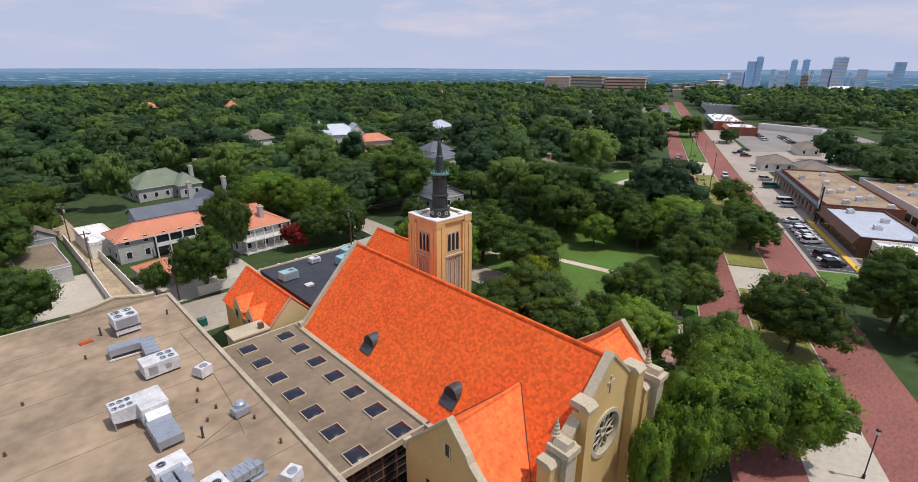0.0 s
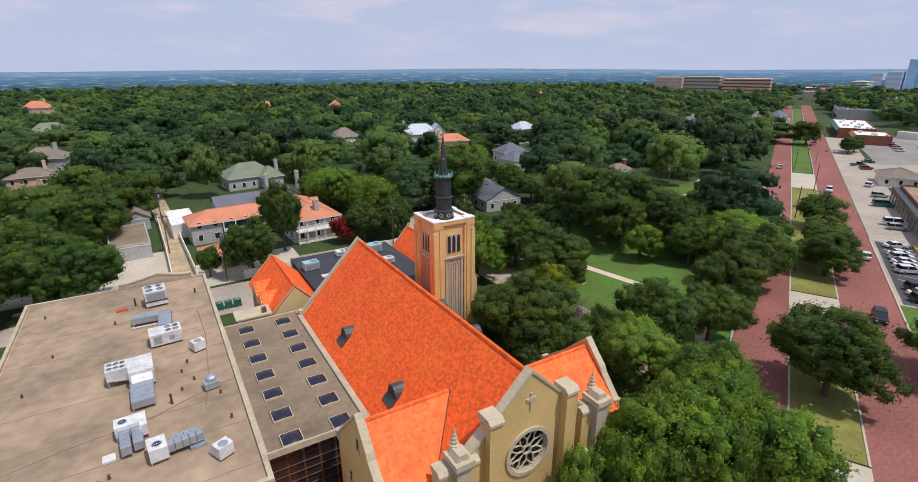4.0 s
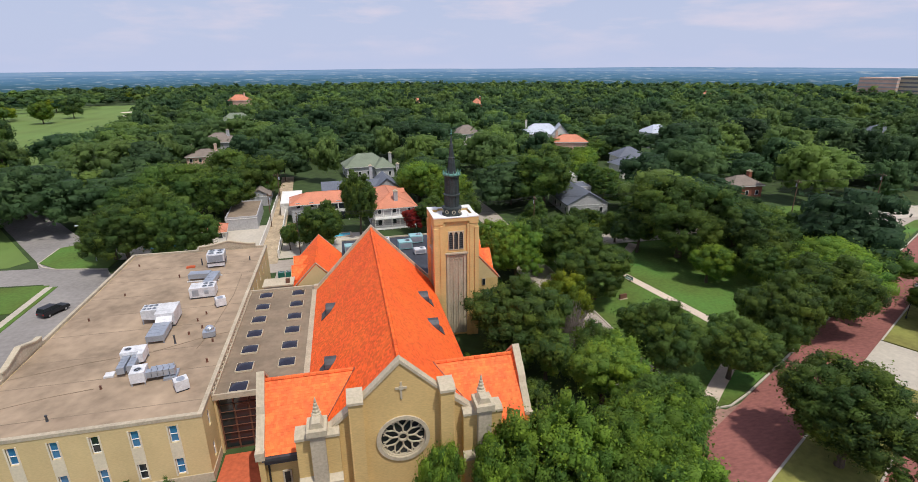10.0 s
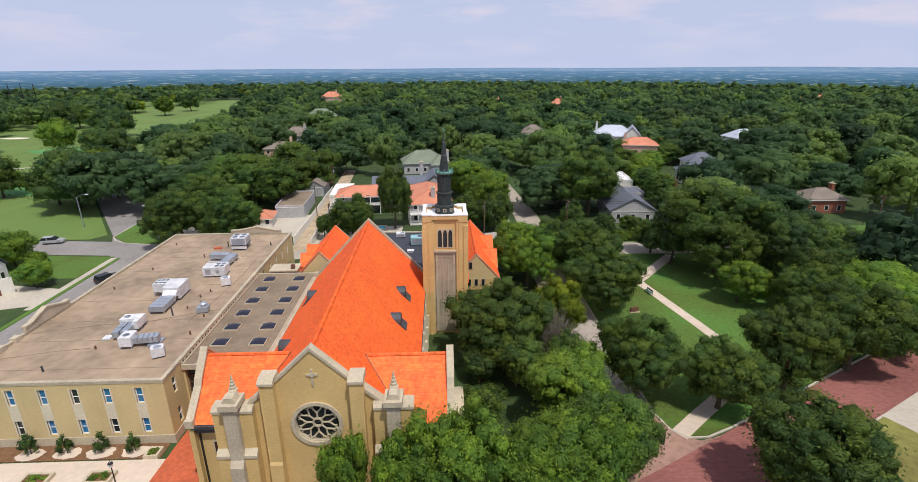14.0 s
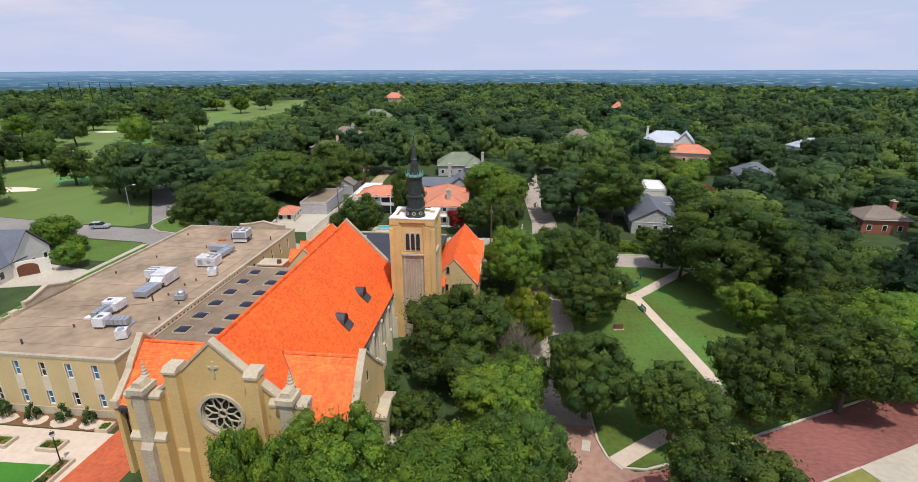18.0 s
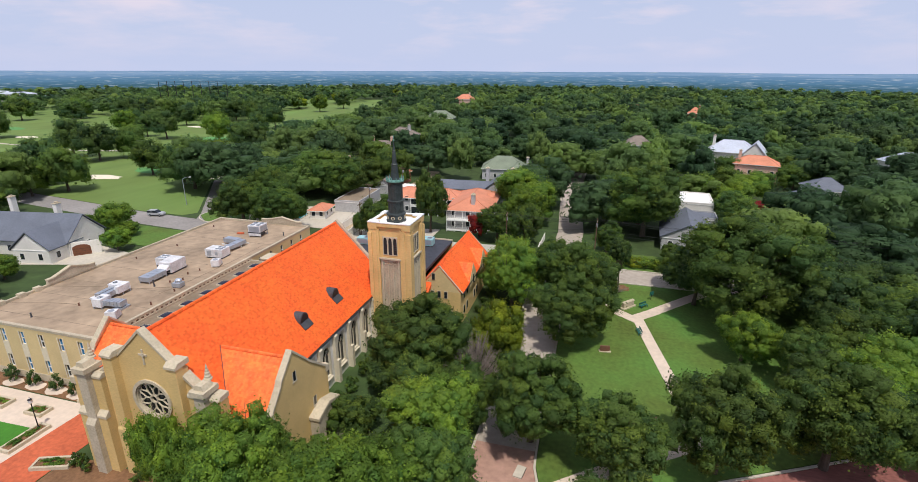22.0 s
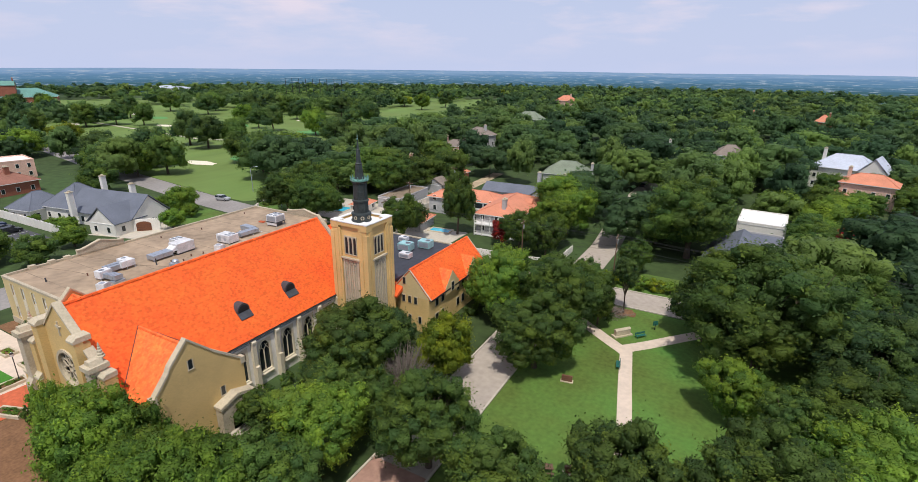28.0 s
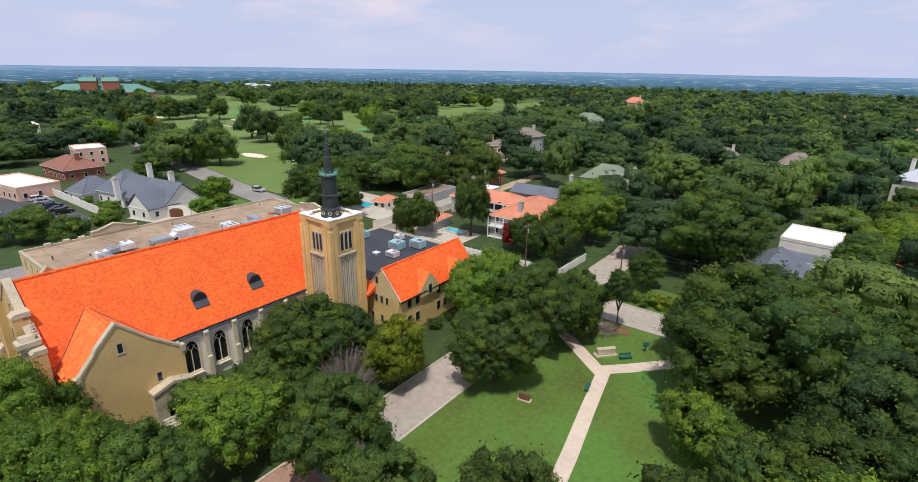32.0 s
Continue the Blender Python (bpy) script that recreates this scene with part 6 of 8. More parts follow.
for i, (x, y, w, d, hz, rise, rf, wlm, lb) in enumerate((
        (-23, 237, 14, 10, 9.2, 3.6, "shingle", "grey_wall", "house with a brown shingle hip roof"), (-31, 328, 18, 11, 9.6, 4.6, "shingle_green", "grey_wall", "large house with a grey-green hip roof"),
        (-54, 480, 16, 10, 13, 4.6, "tile_far", "pink_wall", "large house with an orange tiled roof"), (102, 462, 14, 9, 9.2, 3.5, "tile_far", "brick_red", "brick house with a red tiled roof"),
        (140, 390, 9, 8, 12, 4, "tile_far", "brick_red", "tall brick house with a red tiled roof"), (-13, 186, 11, 9, 4.5, 3.2, "shingle", "brick_red", "brick house with a brown roof"),
        (2, 165, 9, 9, 4.2, 2.6, "tile_far", "brick_red", "house with an orange roof among trees"), (94, 237, 12, 9, 9, 3.8, "shingle", "white_wall", "white house with a brown gabled roof"),
        (64, 262, 12, 9, 5.5, 3.6, "shingle", "white_wall", "house with a brown roof beside the street"), (141, 160, 11, 9, 5.0, 2.8, "slate", "white_wall", "house with a grey roof behind trees"),
        (160, 122, 11, 8, 4.2, 2.6, "shingle", "brick_red", "house with a tan roof behind trees"), (194, 224, 14, 10, 8, 3.4, "metal_roof", "white_wall", "house with a pale metal roof"),
        (330, 215, 14, 10, 5, 3.2, "slate", "white_wall", "grey-roofed house near the boulevard"), (300, 190, 12, 9, 4.6, 3.0, "shingle", "brick_red", "brick house near the boulevard"),
        (405, 470, 26, 10, 10, 2.5, "tile_far", "brick_red", "long brick building with red tiled roof"), (-151, 85, 15, 11, 6.5, 0.5, "roof_white", "pink_wall", "brick house with white trim and roof units"),
        (-124, 71, 20, 13, 4.2, 3.6, "shingle_red", "brick_red", "brick house with a red-brown roof"), (-292, 96, 22, 14, 4.5, 0.5, "roof_white", "white_wall", "low white flat-roofed building"),
        (-21, 166, 11, 9, 5.0, 2.8, "tile_far", "pink_wall", "small house with an orange tiled roof"), (151, 177, 12, 10, 5.0, 3.4, "slate", "white_wall", "white house with a grey hip roof"),
        (379, 198, 14, 10, 5.5, 3.4, "shingle", "white_wall", "pale house with a brown roof near the boulevard"), (416, 201, 14, 10, 5.5, 3.4, "slate", "white_wall", "white house with a slate roof near the boulevard"),
        (-105, 50, 26, 12, 4.0, 0.5, "roof_white", "pink_wall", "low white building beside the car park"), (-640, 470, 60, 26, 9, 3.0, "metal_roof", "white_wall", "pale sheds beyond the golf course"))):
    house("house", (x, y, 0), (i * 37) % 24 - 12, [(0, 0, w, d, hz, rise, "flat" if rise < 1 else "hip")], rf, wlm, lb, chimneys=((w * 0.28, 0, hz, hz + rise + 1.2),) if rise > 1 and i % 2 == 0 else ())
# clubhouse: red brick over green roofs
club = house("clubhouse", (-545, 228, 0), 62, [(0, 0, 96, 30, 10, 8.0, "hip"), (-10, -9, 15, 9, 21, 4.0, "gx"), (10, -9, 15, 9, 21, 4.0, "gx")], "copper_green", "brick_red", "red brick clubhouse with tall chimneys and green copper roofs", "clubhouse",
             chimneys=((-16.5, -9, 21, 28), (-4, -9, 21, 28), (4, -9, 21, 28), (16.5, -9, 21, 28)))
# swimming pools
for x, y, w, d in ((-11.5, 112.6, 11, 5), (29.5, 110.0, 5.5, 2.6)):
    p = thing("swimming_pool", (x, y, 0.03), 5, "turquoise swimming pool with a pale stone edge", "pool")
    part("edge", boxes((-w / 2 - 0.5, w / 2 + 0.5, -d / 2 - 0.5, -d / 2, 0, 0.2), (-w / 2 - 0.5, w / 2 + 0.5, d / 2, d / 2 + 0.5, 0, 0.2), (-w / 2 - 0.5, -w / 2, -d / 2, d / 2, 0, 0.2), (w / 2, w / 2 + 0.5, -d / 2, d / 2, 0, 0.2)), "stone_pale", p)
    part("water", boxes((-w / 2, w / 2, -d / 2, d / 2, 0.02, 0.12)), "pool", p)


def fence(pts, h, mat, label, name="garden_wall"):
    f = thing(name, (*pts[0], 0), 0, label, "wall")
    ox, oy = pts[0]
    for (ax, ay), (bx, by) in zip(pts, pts[1:]):
        L = math.hypot(bx - ax, by - ay)
        n = max(1, int(L / 4))
        for k in range(n):
            p0 = Vector((ax + (bx - ax) * k / n - ox, ay + (by - ay) * k / n - oy, 0))
            p1 = Vector((ax + (bx - ax) * (k + 1) / n - ox, ay + (by - ay) * (k + 1) / n - oy, 0))
            d = (p1 - p0).normalized()
            s = Vector((-d.y, d.x, 0)) * 0.09
            bm = bmesh.new()
            poly(bm, [p0 + s, p1 + s, p1 - s, p0 - s] + [q + Vector((0, 0, h)) for q in (p0 + s, p1 + s, p1 - s, p0 - s)], [(0, 1, 2, 3), (4, 5, 6, 7), (0, 1, 5, 4), (1, 2, 6, 5), (2, 3, 7, 6), (3, 0, 4, 7)])
            part("panel", bm, mat, f)
            part("post", boxes((p0.x - 0.16, p0.x + 0.16, p0.y - 0.16, p0.y + 0.16, 0, h + 0.12)), mat, f)


fence([(-104, 55.6), (-50.5, 56.6)], 2.4, "white_wall", "tall white garden wall beside the car park")
fence([(24, 96.6), (52, 98), (64.5, 99.5)], 1.9, "white_wall", "white garden wall behind the cross street")
fence([(15.8, 96.5), (15.2, 112), (14, 140)], 1.9, "white_wall", "white wall along the alley")
fence([(11.2, 98), (10.9, 120), (10, 152)], 2.0, "white_wall", "pale wall along the alley")
fence([(65.4, 99.5), (65.8, 112)], 1.7, "white_wall", "white picket wall beside the street")
house("alley_garage", (3.6, 130, 0), 3, [(0, 0, 8, 18, 3.4, 0.35, "flat")], "roof_wing", "grey_wall", "pale flat-roofed garage beside the alley", "garage", windows=False)
house("alley_garage", (5.0, 152, 0), 3, [(0, 0, 6, 12, 3.2, 2.0, "gy")], "shingle", "grey_wall", "grey garage with a shingle roof", "garage", windows=False)

# ---- shops along the boulevard ----
BANG = math.degrees(math.atan2(BU.y, BU.x))


def shop(name, s, n, w, d, hz, roof, walls, label, front=None):
    x, y = bl(s, n)
    b = house(name, (x, y, 0), BANG, [(0, 0, w, d, hz, 0.6, "flat")], roof, walls, label, "shop", windows=False)
    ng = max(2, int(w / 4))
    for i in range(ng):
        x0 = -w / 2 + w * i / ng + 0.4
        wd = part("shop_window", boxes((x0, x0 + w / ng - 0.8, d / 2, d / 2 + 0.08, 0.5, 2.7)), "brown_metal", b)
        part("pane", boxes((x0 + 0.12, x0 + w / ng - 0.92, d / 2 + 0.08, d / 2 + 0.1, 0.6, 2.6)), "glass", wd)
    if front:
        part("canopy", prisms(([(d / 2 + 0.06, hz - 0.9), (d / 2 + 1.3, hz - 1.3), (d / 2 + 1.3, hz - 1.1), (d / 2 + 0.06, hz + 0.75)], "x", -w / 2, w / 2)), front, b, "sloped brown canopy")
    for k in range(int(w * d / 90)):
        rx, ry = ((k * 7.3) % (w - 5)) - w / 2 + 2.5, ((k * 5.1) % (d - 5)) - d / 2 + 2.5
        part("roof_unit", boxes((rx - 0.9, rx + 0.9, ry - 0.7, ry + 0.7, hz + 0.08, hz + 1.1), (rx - 0.5, rx + 0.4, ry - 0.5, ry + 0.3, hz + 1.1, hz + 1.3)), "hvac", b)
    return b


shop("brown_shop", 91, -27, 28, 14, 4.4, "metal_roof", "brown_metal", "single-storey shop with a brown canopy and white roof", "brown_metal")
shop("corner_shop", 69, -32, 14, 20, 4.2, "roof_white", "white_wall", "pale single-storey shop with a white roof")
row = shop("shop_row", 133, -30.0, 54, 18, 4.8, "roof_gravel", "brick_red", "row of shops with a tan roof full of machines")
part("fascia", boxes((-27, 27, 9.06, 11.0, 3.5, 4.5)), "lead", row, "dark grey covered walk fascia")
for k in range(14):
    part("pillar", boxes((-26.8 + 4.1 * k, -26.3 + 4.1 * k, 10.4, 10.9, 0, 3.5)), "stone", row)
shop("shop_row", 118, -54, 70, 22, 4.6, "roof_gravel", "white_wall", "wide flat-roofed shop block with roof units")
for s, n, w, d in ((191, -25, 13, 12), (180, -36, 14, 11), (240, -48, 14, 10)):
    x, y = bl(s, n)
    house("office_house", (x, y, 0), BANG, [(0, 0, w, d, 3.4, 2.6, "hip")], "shingle", "white_wall", "pale office bungalow with a grey-brown hip roof", "office")
shop("teal_shop", 362, -24, 62, 18, 5.4, "roof_white", "brick_red", "long low shop block with a teal and red front", "copper_green")
shop("white_store", 316, -29, 24, 16, 4.6, "roof_white", "brick_red", "small red-fronted store with a white roof", "tile_far")
cp = house("carport", (*bl(338, -62), 0), BANG + 51, [(0, 0, 40, 5, 3.4, 0.4, "flat")], "roof_white", "white_wall", "long narrow white-roofed shed beside a car park", "shed", windows=False)
shop("grey_store", 492, -44, 56, 44, 7.0, "slate", "grey_wall", "large grey store with a pale roof")
shop("low_block", 300, -130, 90, 14, 5.0, "roof_white", "white_wall", "long low block with a white roof")
shop("red_block", 500, -120, 110, 18, 8.0, "tile_far", "brick_red", "long low block with a red roof")
sg = thing("pylon_sign", (*bl(105, -19), 0), BANG, "tall double-post shop sign with pale panels", "sign")
for x in (-0.8, 0.8):
    part("post", boxes((x - 0.15, x + 0.15, -0.15, 0.15, 0, 10.5)), "black", sg)
for k in range(5):
    part("panel", boxes((-0.75, 0.75, -0.2, 0.2, 4.2 + 1.25 * k, 5.3 + 1.25 * k)), "white_trim" if k % 2 else "galv", sg)

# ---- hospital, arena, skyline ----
# skyline base colours are lightened and blued to carry the aerial haze
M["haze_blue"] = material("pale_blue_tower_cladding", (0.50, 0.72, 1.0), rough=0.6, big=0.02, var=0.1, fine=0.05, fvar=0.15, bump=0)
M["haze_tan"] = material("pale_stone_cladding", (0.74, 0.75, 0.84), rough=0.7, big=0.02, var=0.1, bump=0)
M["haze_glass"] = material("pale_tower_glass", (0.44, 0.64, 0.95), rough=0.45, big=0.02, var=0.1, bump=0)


def block(name, x, y, w, d, top, rz, mat, glass, label, floors, bays, base=-70.0, category="tower", crown=0.0):
    b = thing(name, (x, y, base), rz, label, category)
    h = top - base
    part("shaft", boxes((-w / 2, w / 2, -d / 2, d / 2, 0, h)), mat, b)
    if crown:
        part("crown", boxes((-w * 0.3, w * 0.3, -d * 0.3, d * 0.3, h, h + crown)), mat, b)
    for k in range(floors):
        z = h * (k + 0.35) / floors
        part("window_band", boxes((-w / 2 - 0.3, w / 2 + 0.3, -d / 2 - 0.3, d / 2 + 0.3, z, z + h / floors * 0.34)), glass, b)
    return b


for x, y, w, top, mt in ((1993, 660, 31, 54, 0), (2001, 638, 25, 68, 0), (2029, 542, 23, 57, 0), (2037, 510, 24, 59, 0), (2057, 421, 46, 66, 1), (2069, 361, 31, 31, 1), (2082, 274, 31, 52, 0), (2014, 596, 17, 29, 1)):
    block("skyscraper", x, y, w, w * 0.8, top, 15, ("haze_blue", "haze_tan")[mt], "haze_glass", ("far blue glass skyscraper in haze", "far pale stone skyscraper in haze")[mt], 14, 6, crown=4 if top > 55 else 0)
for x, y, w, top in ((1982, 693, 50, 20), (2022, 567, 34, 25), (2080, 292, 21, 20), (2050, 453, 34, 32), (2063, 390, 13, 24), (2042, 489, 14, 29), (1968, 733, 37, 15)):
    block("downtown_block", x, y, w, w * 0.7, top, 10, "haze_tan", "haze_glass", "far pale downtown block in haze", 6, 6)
block("tan_tower", 1116, 277, 11, 11, 24, 12, "stone", "brown_metal", "slim tan landmark tower", 10, 2, base=0.0, crown=3)
ar = thing("arena", (1080, 211, -6), 20, "arena with a shallow white domed roof", "arena")
part("drum", lathe(0, 0, [(36, 0), (36, 5)], 32), "white_wall", ar)
part("dome", lathe(0, 0, [(37, 5), (34, 8), (26, 11.5), (14, 14), (2, 15)], 32), "roof_white", ar)
block("midrise", 1100, 426, 50, 24, 13, 10, "white_wall", "glass", "pale midrise block in the distance", 5, 8, base=0.0, category="building")
for x, y, w, d, top, mt, wd in ((645, 473, 36, 24, 25, "pink_wall", "grey_wall"), (669, 440, 45, 24, 26, "stone_pale", "slate"), (690, 390, 54, 28, 24, "pink_wall", "brown_metal")):
    block("hospital_wing", x, y, w, d, top, BANG + 90 - 4, mt, wd, "pale multi-storey hospital wing with banded windows", 6, 12, base=0.0, category="hospital")
for i in range(14):
    s, n = 560 + 37 * i, ((i * 53) % 90) - 75
    x, y = bl(s, n)
    shop("distant_block", s, n - 20, 22 + (i * 7) % 18, 14, 5 + i % 3 * 2, ("roof_white", "roof_gravel")[i % 2], ("white_wall", "brick_red", "stone_pale")[i % 3], "distant flat-roofed commercial block")

# ---- hazy hills on the horizon ----
# haze is painted as blue bands by height on a glowing backdrop ring
hz = bpy.data.materials.new("hazy_distance")
hz.use_nodes = True
hn, hl = hz.node_tree.nodes, hz.node_tree.links
hn.clear()
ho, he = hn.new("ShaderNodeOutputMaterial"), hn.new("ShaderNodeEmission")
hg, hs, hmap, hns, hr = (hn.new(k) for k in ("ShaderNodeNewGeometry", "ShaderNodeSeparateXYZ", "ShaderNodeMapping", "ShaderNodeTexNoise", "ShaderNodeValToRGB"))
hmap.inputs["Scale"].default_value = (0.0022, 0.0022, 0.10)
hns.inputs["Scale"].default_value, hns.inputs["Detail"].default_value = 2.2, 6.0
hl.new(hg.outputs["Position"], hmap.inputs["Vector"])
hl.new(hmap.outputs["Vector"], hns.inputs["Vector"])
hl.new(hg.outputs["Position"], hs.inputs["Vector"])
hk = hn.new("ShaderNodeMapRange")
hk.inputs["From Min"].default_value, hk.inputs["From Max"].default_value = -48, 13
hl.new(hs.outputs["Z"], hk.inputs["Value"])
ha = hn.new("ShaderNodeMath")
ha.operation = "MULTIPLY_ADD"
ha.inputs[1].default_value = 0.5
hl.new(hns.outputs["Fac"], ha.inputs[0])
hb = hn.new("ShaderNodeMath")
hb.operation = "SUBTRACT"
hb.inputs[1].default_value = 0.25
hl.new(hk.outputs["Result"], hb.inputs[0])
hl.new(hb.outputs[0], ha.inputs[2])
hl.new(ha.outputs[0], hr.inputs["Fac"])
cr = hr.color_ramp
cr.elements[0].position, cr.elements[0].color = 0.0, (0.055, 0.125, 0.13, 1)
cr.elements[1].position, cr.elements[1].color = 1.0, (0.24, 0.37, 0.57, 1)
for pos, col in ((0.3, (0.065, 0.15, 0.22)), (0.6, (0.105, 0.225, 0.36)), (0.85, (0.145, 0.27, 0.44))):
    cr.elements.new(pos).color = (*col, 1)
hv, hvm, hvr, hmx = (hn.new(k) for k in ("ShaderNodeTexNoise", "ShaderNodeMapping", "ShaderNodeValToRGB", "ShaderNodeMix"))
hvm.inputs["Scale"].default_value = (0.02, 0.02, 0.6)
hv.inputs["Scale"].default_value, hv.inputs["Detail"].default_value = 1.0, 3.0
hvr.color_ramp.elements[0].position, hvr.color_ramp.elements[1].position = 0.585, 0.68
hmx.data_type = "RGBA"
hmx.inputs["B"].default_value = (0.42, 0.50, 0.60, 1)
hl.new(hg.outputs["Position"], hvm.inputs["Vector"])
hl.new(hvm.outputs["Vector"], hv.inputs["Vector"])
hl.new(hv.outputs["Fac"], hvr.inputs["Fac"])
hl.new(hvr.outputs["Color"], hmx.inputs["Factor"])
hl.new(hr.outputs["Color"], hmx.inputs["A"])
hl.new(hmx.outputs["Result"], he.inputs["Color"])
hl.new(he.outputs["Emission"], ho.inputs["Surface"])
M["haze"] = hz
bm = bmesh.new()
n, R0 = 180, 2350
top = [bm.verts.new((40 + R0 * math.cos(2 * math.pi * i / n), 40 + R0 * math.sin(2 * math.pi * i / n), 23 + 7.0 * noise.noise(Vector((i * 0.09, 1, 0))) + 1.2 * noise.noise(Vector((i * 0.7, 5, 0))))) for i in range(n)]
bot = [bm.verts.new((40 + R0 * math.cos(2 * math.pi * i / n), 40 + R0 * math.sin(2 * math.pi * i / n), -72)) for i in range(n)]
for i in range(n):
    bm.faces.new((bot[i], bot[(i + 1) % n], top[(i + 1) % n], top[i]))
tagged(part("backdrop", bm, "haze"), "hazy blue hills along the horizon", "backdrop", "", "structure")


# ---- trees ----
def crown_arrays(seed, lobes, leaves, leaf, flat=0.95, spread=0.36, loose=0.5):
    """A crown of unit radius round the origin: leaf sprays over many lobes, with a rough dark core inside each lobe."""
    rng = np.random.default_rng(seed)
    c = rng.normal(size=(lobes * 4, 3))
    c /= np.linalg.norm(c, axis=1)[:, None]
    c = c[c[:, 2] > -0.7][:lobes]
    # boughs: the crown swells towards some ways and falls back between them
    way = rng.normal(size=(11, 3)) + np.array([0, 0, 0.3])
    way /= np.linalg.norm(way, axis=1)[:, None]
    swell = np.clip((np.maximum(c @ way.T, 0) ** 7).max(1), 0, 1)[:, None]
    rad = (0.50 + 0.36 * swell) * rng.uniform(0.84, 1.14, (len(c), 1))
    rad[: max(2, lobes // 8)] *= 0.35
    lr = rng.uniform(spread * 0.55, spread * 1.2, len(c))
    cc = c * rad * np.array([1, 1, flat])
    pick = rng.integers(0, len(c), leaves)
    d = rng.normal(size=(leaves, 3)) + c[pick] * 0.8 + np.array([0, 0, 0.15])
    d /= np.linalg.norm(d, axis=1)[:, None]
    stray = np.where(rng.random((leaves, 1)) < 0.4, 0.06, 0.0) * rng.normal(size=(leaves, 3))
    p = cc[pick] + stray + d * (lr[pick] * rng.uniform(0.5, 1.25, leaves))[:, None] * np.array([1, 1, 0.95])
    nrm = d * 0.9 + np.array([0, 0, 0.25]) + rng.normal(size=(leaves, 3)) * loose
    nrm /= np.linalg.norm(nrm, axis=1)[:, None]
    t = np.cross(nrm, rng.normal(size=(leaves, 3)))
    t /= np.linalg.norm(t, axis=1)[:, None]
    # leaves take the light of the clump they stand on, and turn their upper side outwards
    soft = d * 0.5 + nrm * 0.55 + c[pick] * 0.5 + np.array([0, 0, 0.12])
    soft /= np.linalg.norm(soft, axis=1)[:, None]
    b = np.cross(nrm, t) * -np.where((nrm * soft).sum(1) < 0, -1.0, 1.0)[:, None]
    k = leaf * rng.uniform(0.6, 1.3, (leaves, 1))
    v = np.stack([p - t * k, p + b * k * 0.62 + nrm * k * 0.12, p + t * k, p - b * k * 0.62 + nrm * k * 0.12], 1).reshape(-1, 3)
    q = np.arange(leaves * 4).reshape(-1, 4)
    # cores: little rough cubes rounded to the lobe
    cube = np.array([(x, y, z) for x in (-1, 1) for y in (-1, 1) for z in (-1, 1)], float) * 0.5
    cf = np.array([(0, 1, 3, 2), (4, 6, 7, 5), (0, 4, 5, 1), (2, 3, 7, 6), (0, 2, 6, 4), (1, 5, 7, 3)])
    cv = (cc[:, None, :] + cube[None] * lr[:, None, None] * rng.uniform(0.8, 1.2, (len(c), 8, 1))).reshape(-1, 3)
    cq = (np.arange(len(c))[:, None, None] * 8 + cf[None]).reshape(-1, 4) + len(v)
    tone = rng.uniform(0.0, 1.0, len(c))
    cube_n = np.tile(cube / np.linalg.norm(cube, axis=1)[:, None], (len(c), 1))
    return np.concatenate([v, cv]), np.concatenate([q, cq]), np.concatenate([np.repeat(tone[pick], 4), np.repeat(tone * 0.8, 8)]), np.concatenate([np.repeat(soft, 4, 0), cube_n])


def trunk_mesh(seed, h, r, spread, limbs=6):
    rng = random.Random(seed)
    bm = bmesh.new()
    lean = (rng.uniform(-0.3, 0.3), rng.uniform(-0.3, 0.3))
    fork = (lean[0], lean[1], h * 0.32)
    tube(bm, (0, 0, -0.3), (lean[0] * 0.3, lean[1] * 0.3, h * 0.12), r * 1.5, r * 1.05, 8)
    tube(bm, (lean[0] * 0.3, lean[1] * 0.3, h * 0.12), fork, r * 1.05, r * 0.85, 8)
    for k in range(limbs):
        a = 2 * math.pi * k / limbs + rng.uniform(-0.4, 0.4)
        s = spread * rng.uniform(0.3, 0.65)
        mid = (fork[0] + s * 0.5 * math.cos(a), fork[1] + s * 0.5 * math.sin(a), h * rng.uniform(0.44, 0.55))
        end = (fork[0] + s * math.cos(a), fork[1] + s * math.sin(a), h * rng.uniform(0.62, 0.8))
        tube(bm, fork, mid, r * 0.55, r * 0.35, 6)
        tube(bm, mid, end, r * 0.35, r * 0.12, 5)
        for s2 in (-1, 1):
            e2 = (end[0] + s2 * 0.8 * math.sin(a), end[1] - s2 * 0.8 * math.cos(a), end[2] + rng.uniform(-0.2, 0.9))
            tube(bm, mid, e2, r * 0.22, r * 0.06, 4)
    bmesh.ops.recalc_face_normals(bm, faces=bm.faces)
    me = bpy.data.meshes.new("trunk")
    bm.to_mesh(me)
    bm.free()
    me.materials.append(M["bark"])
    return me


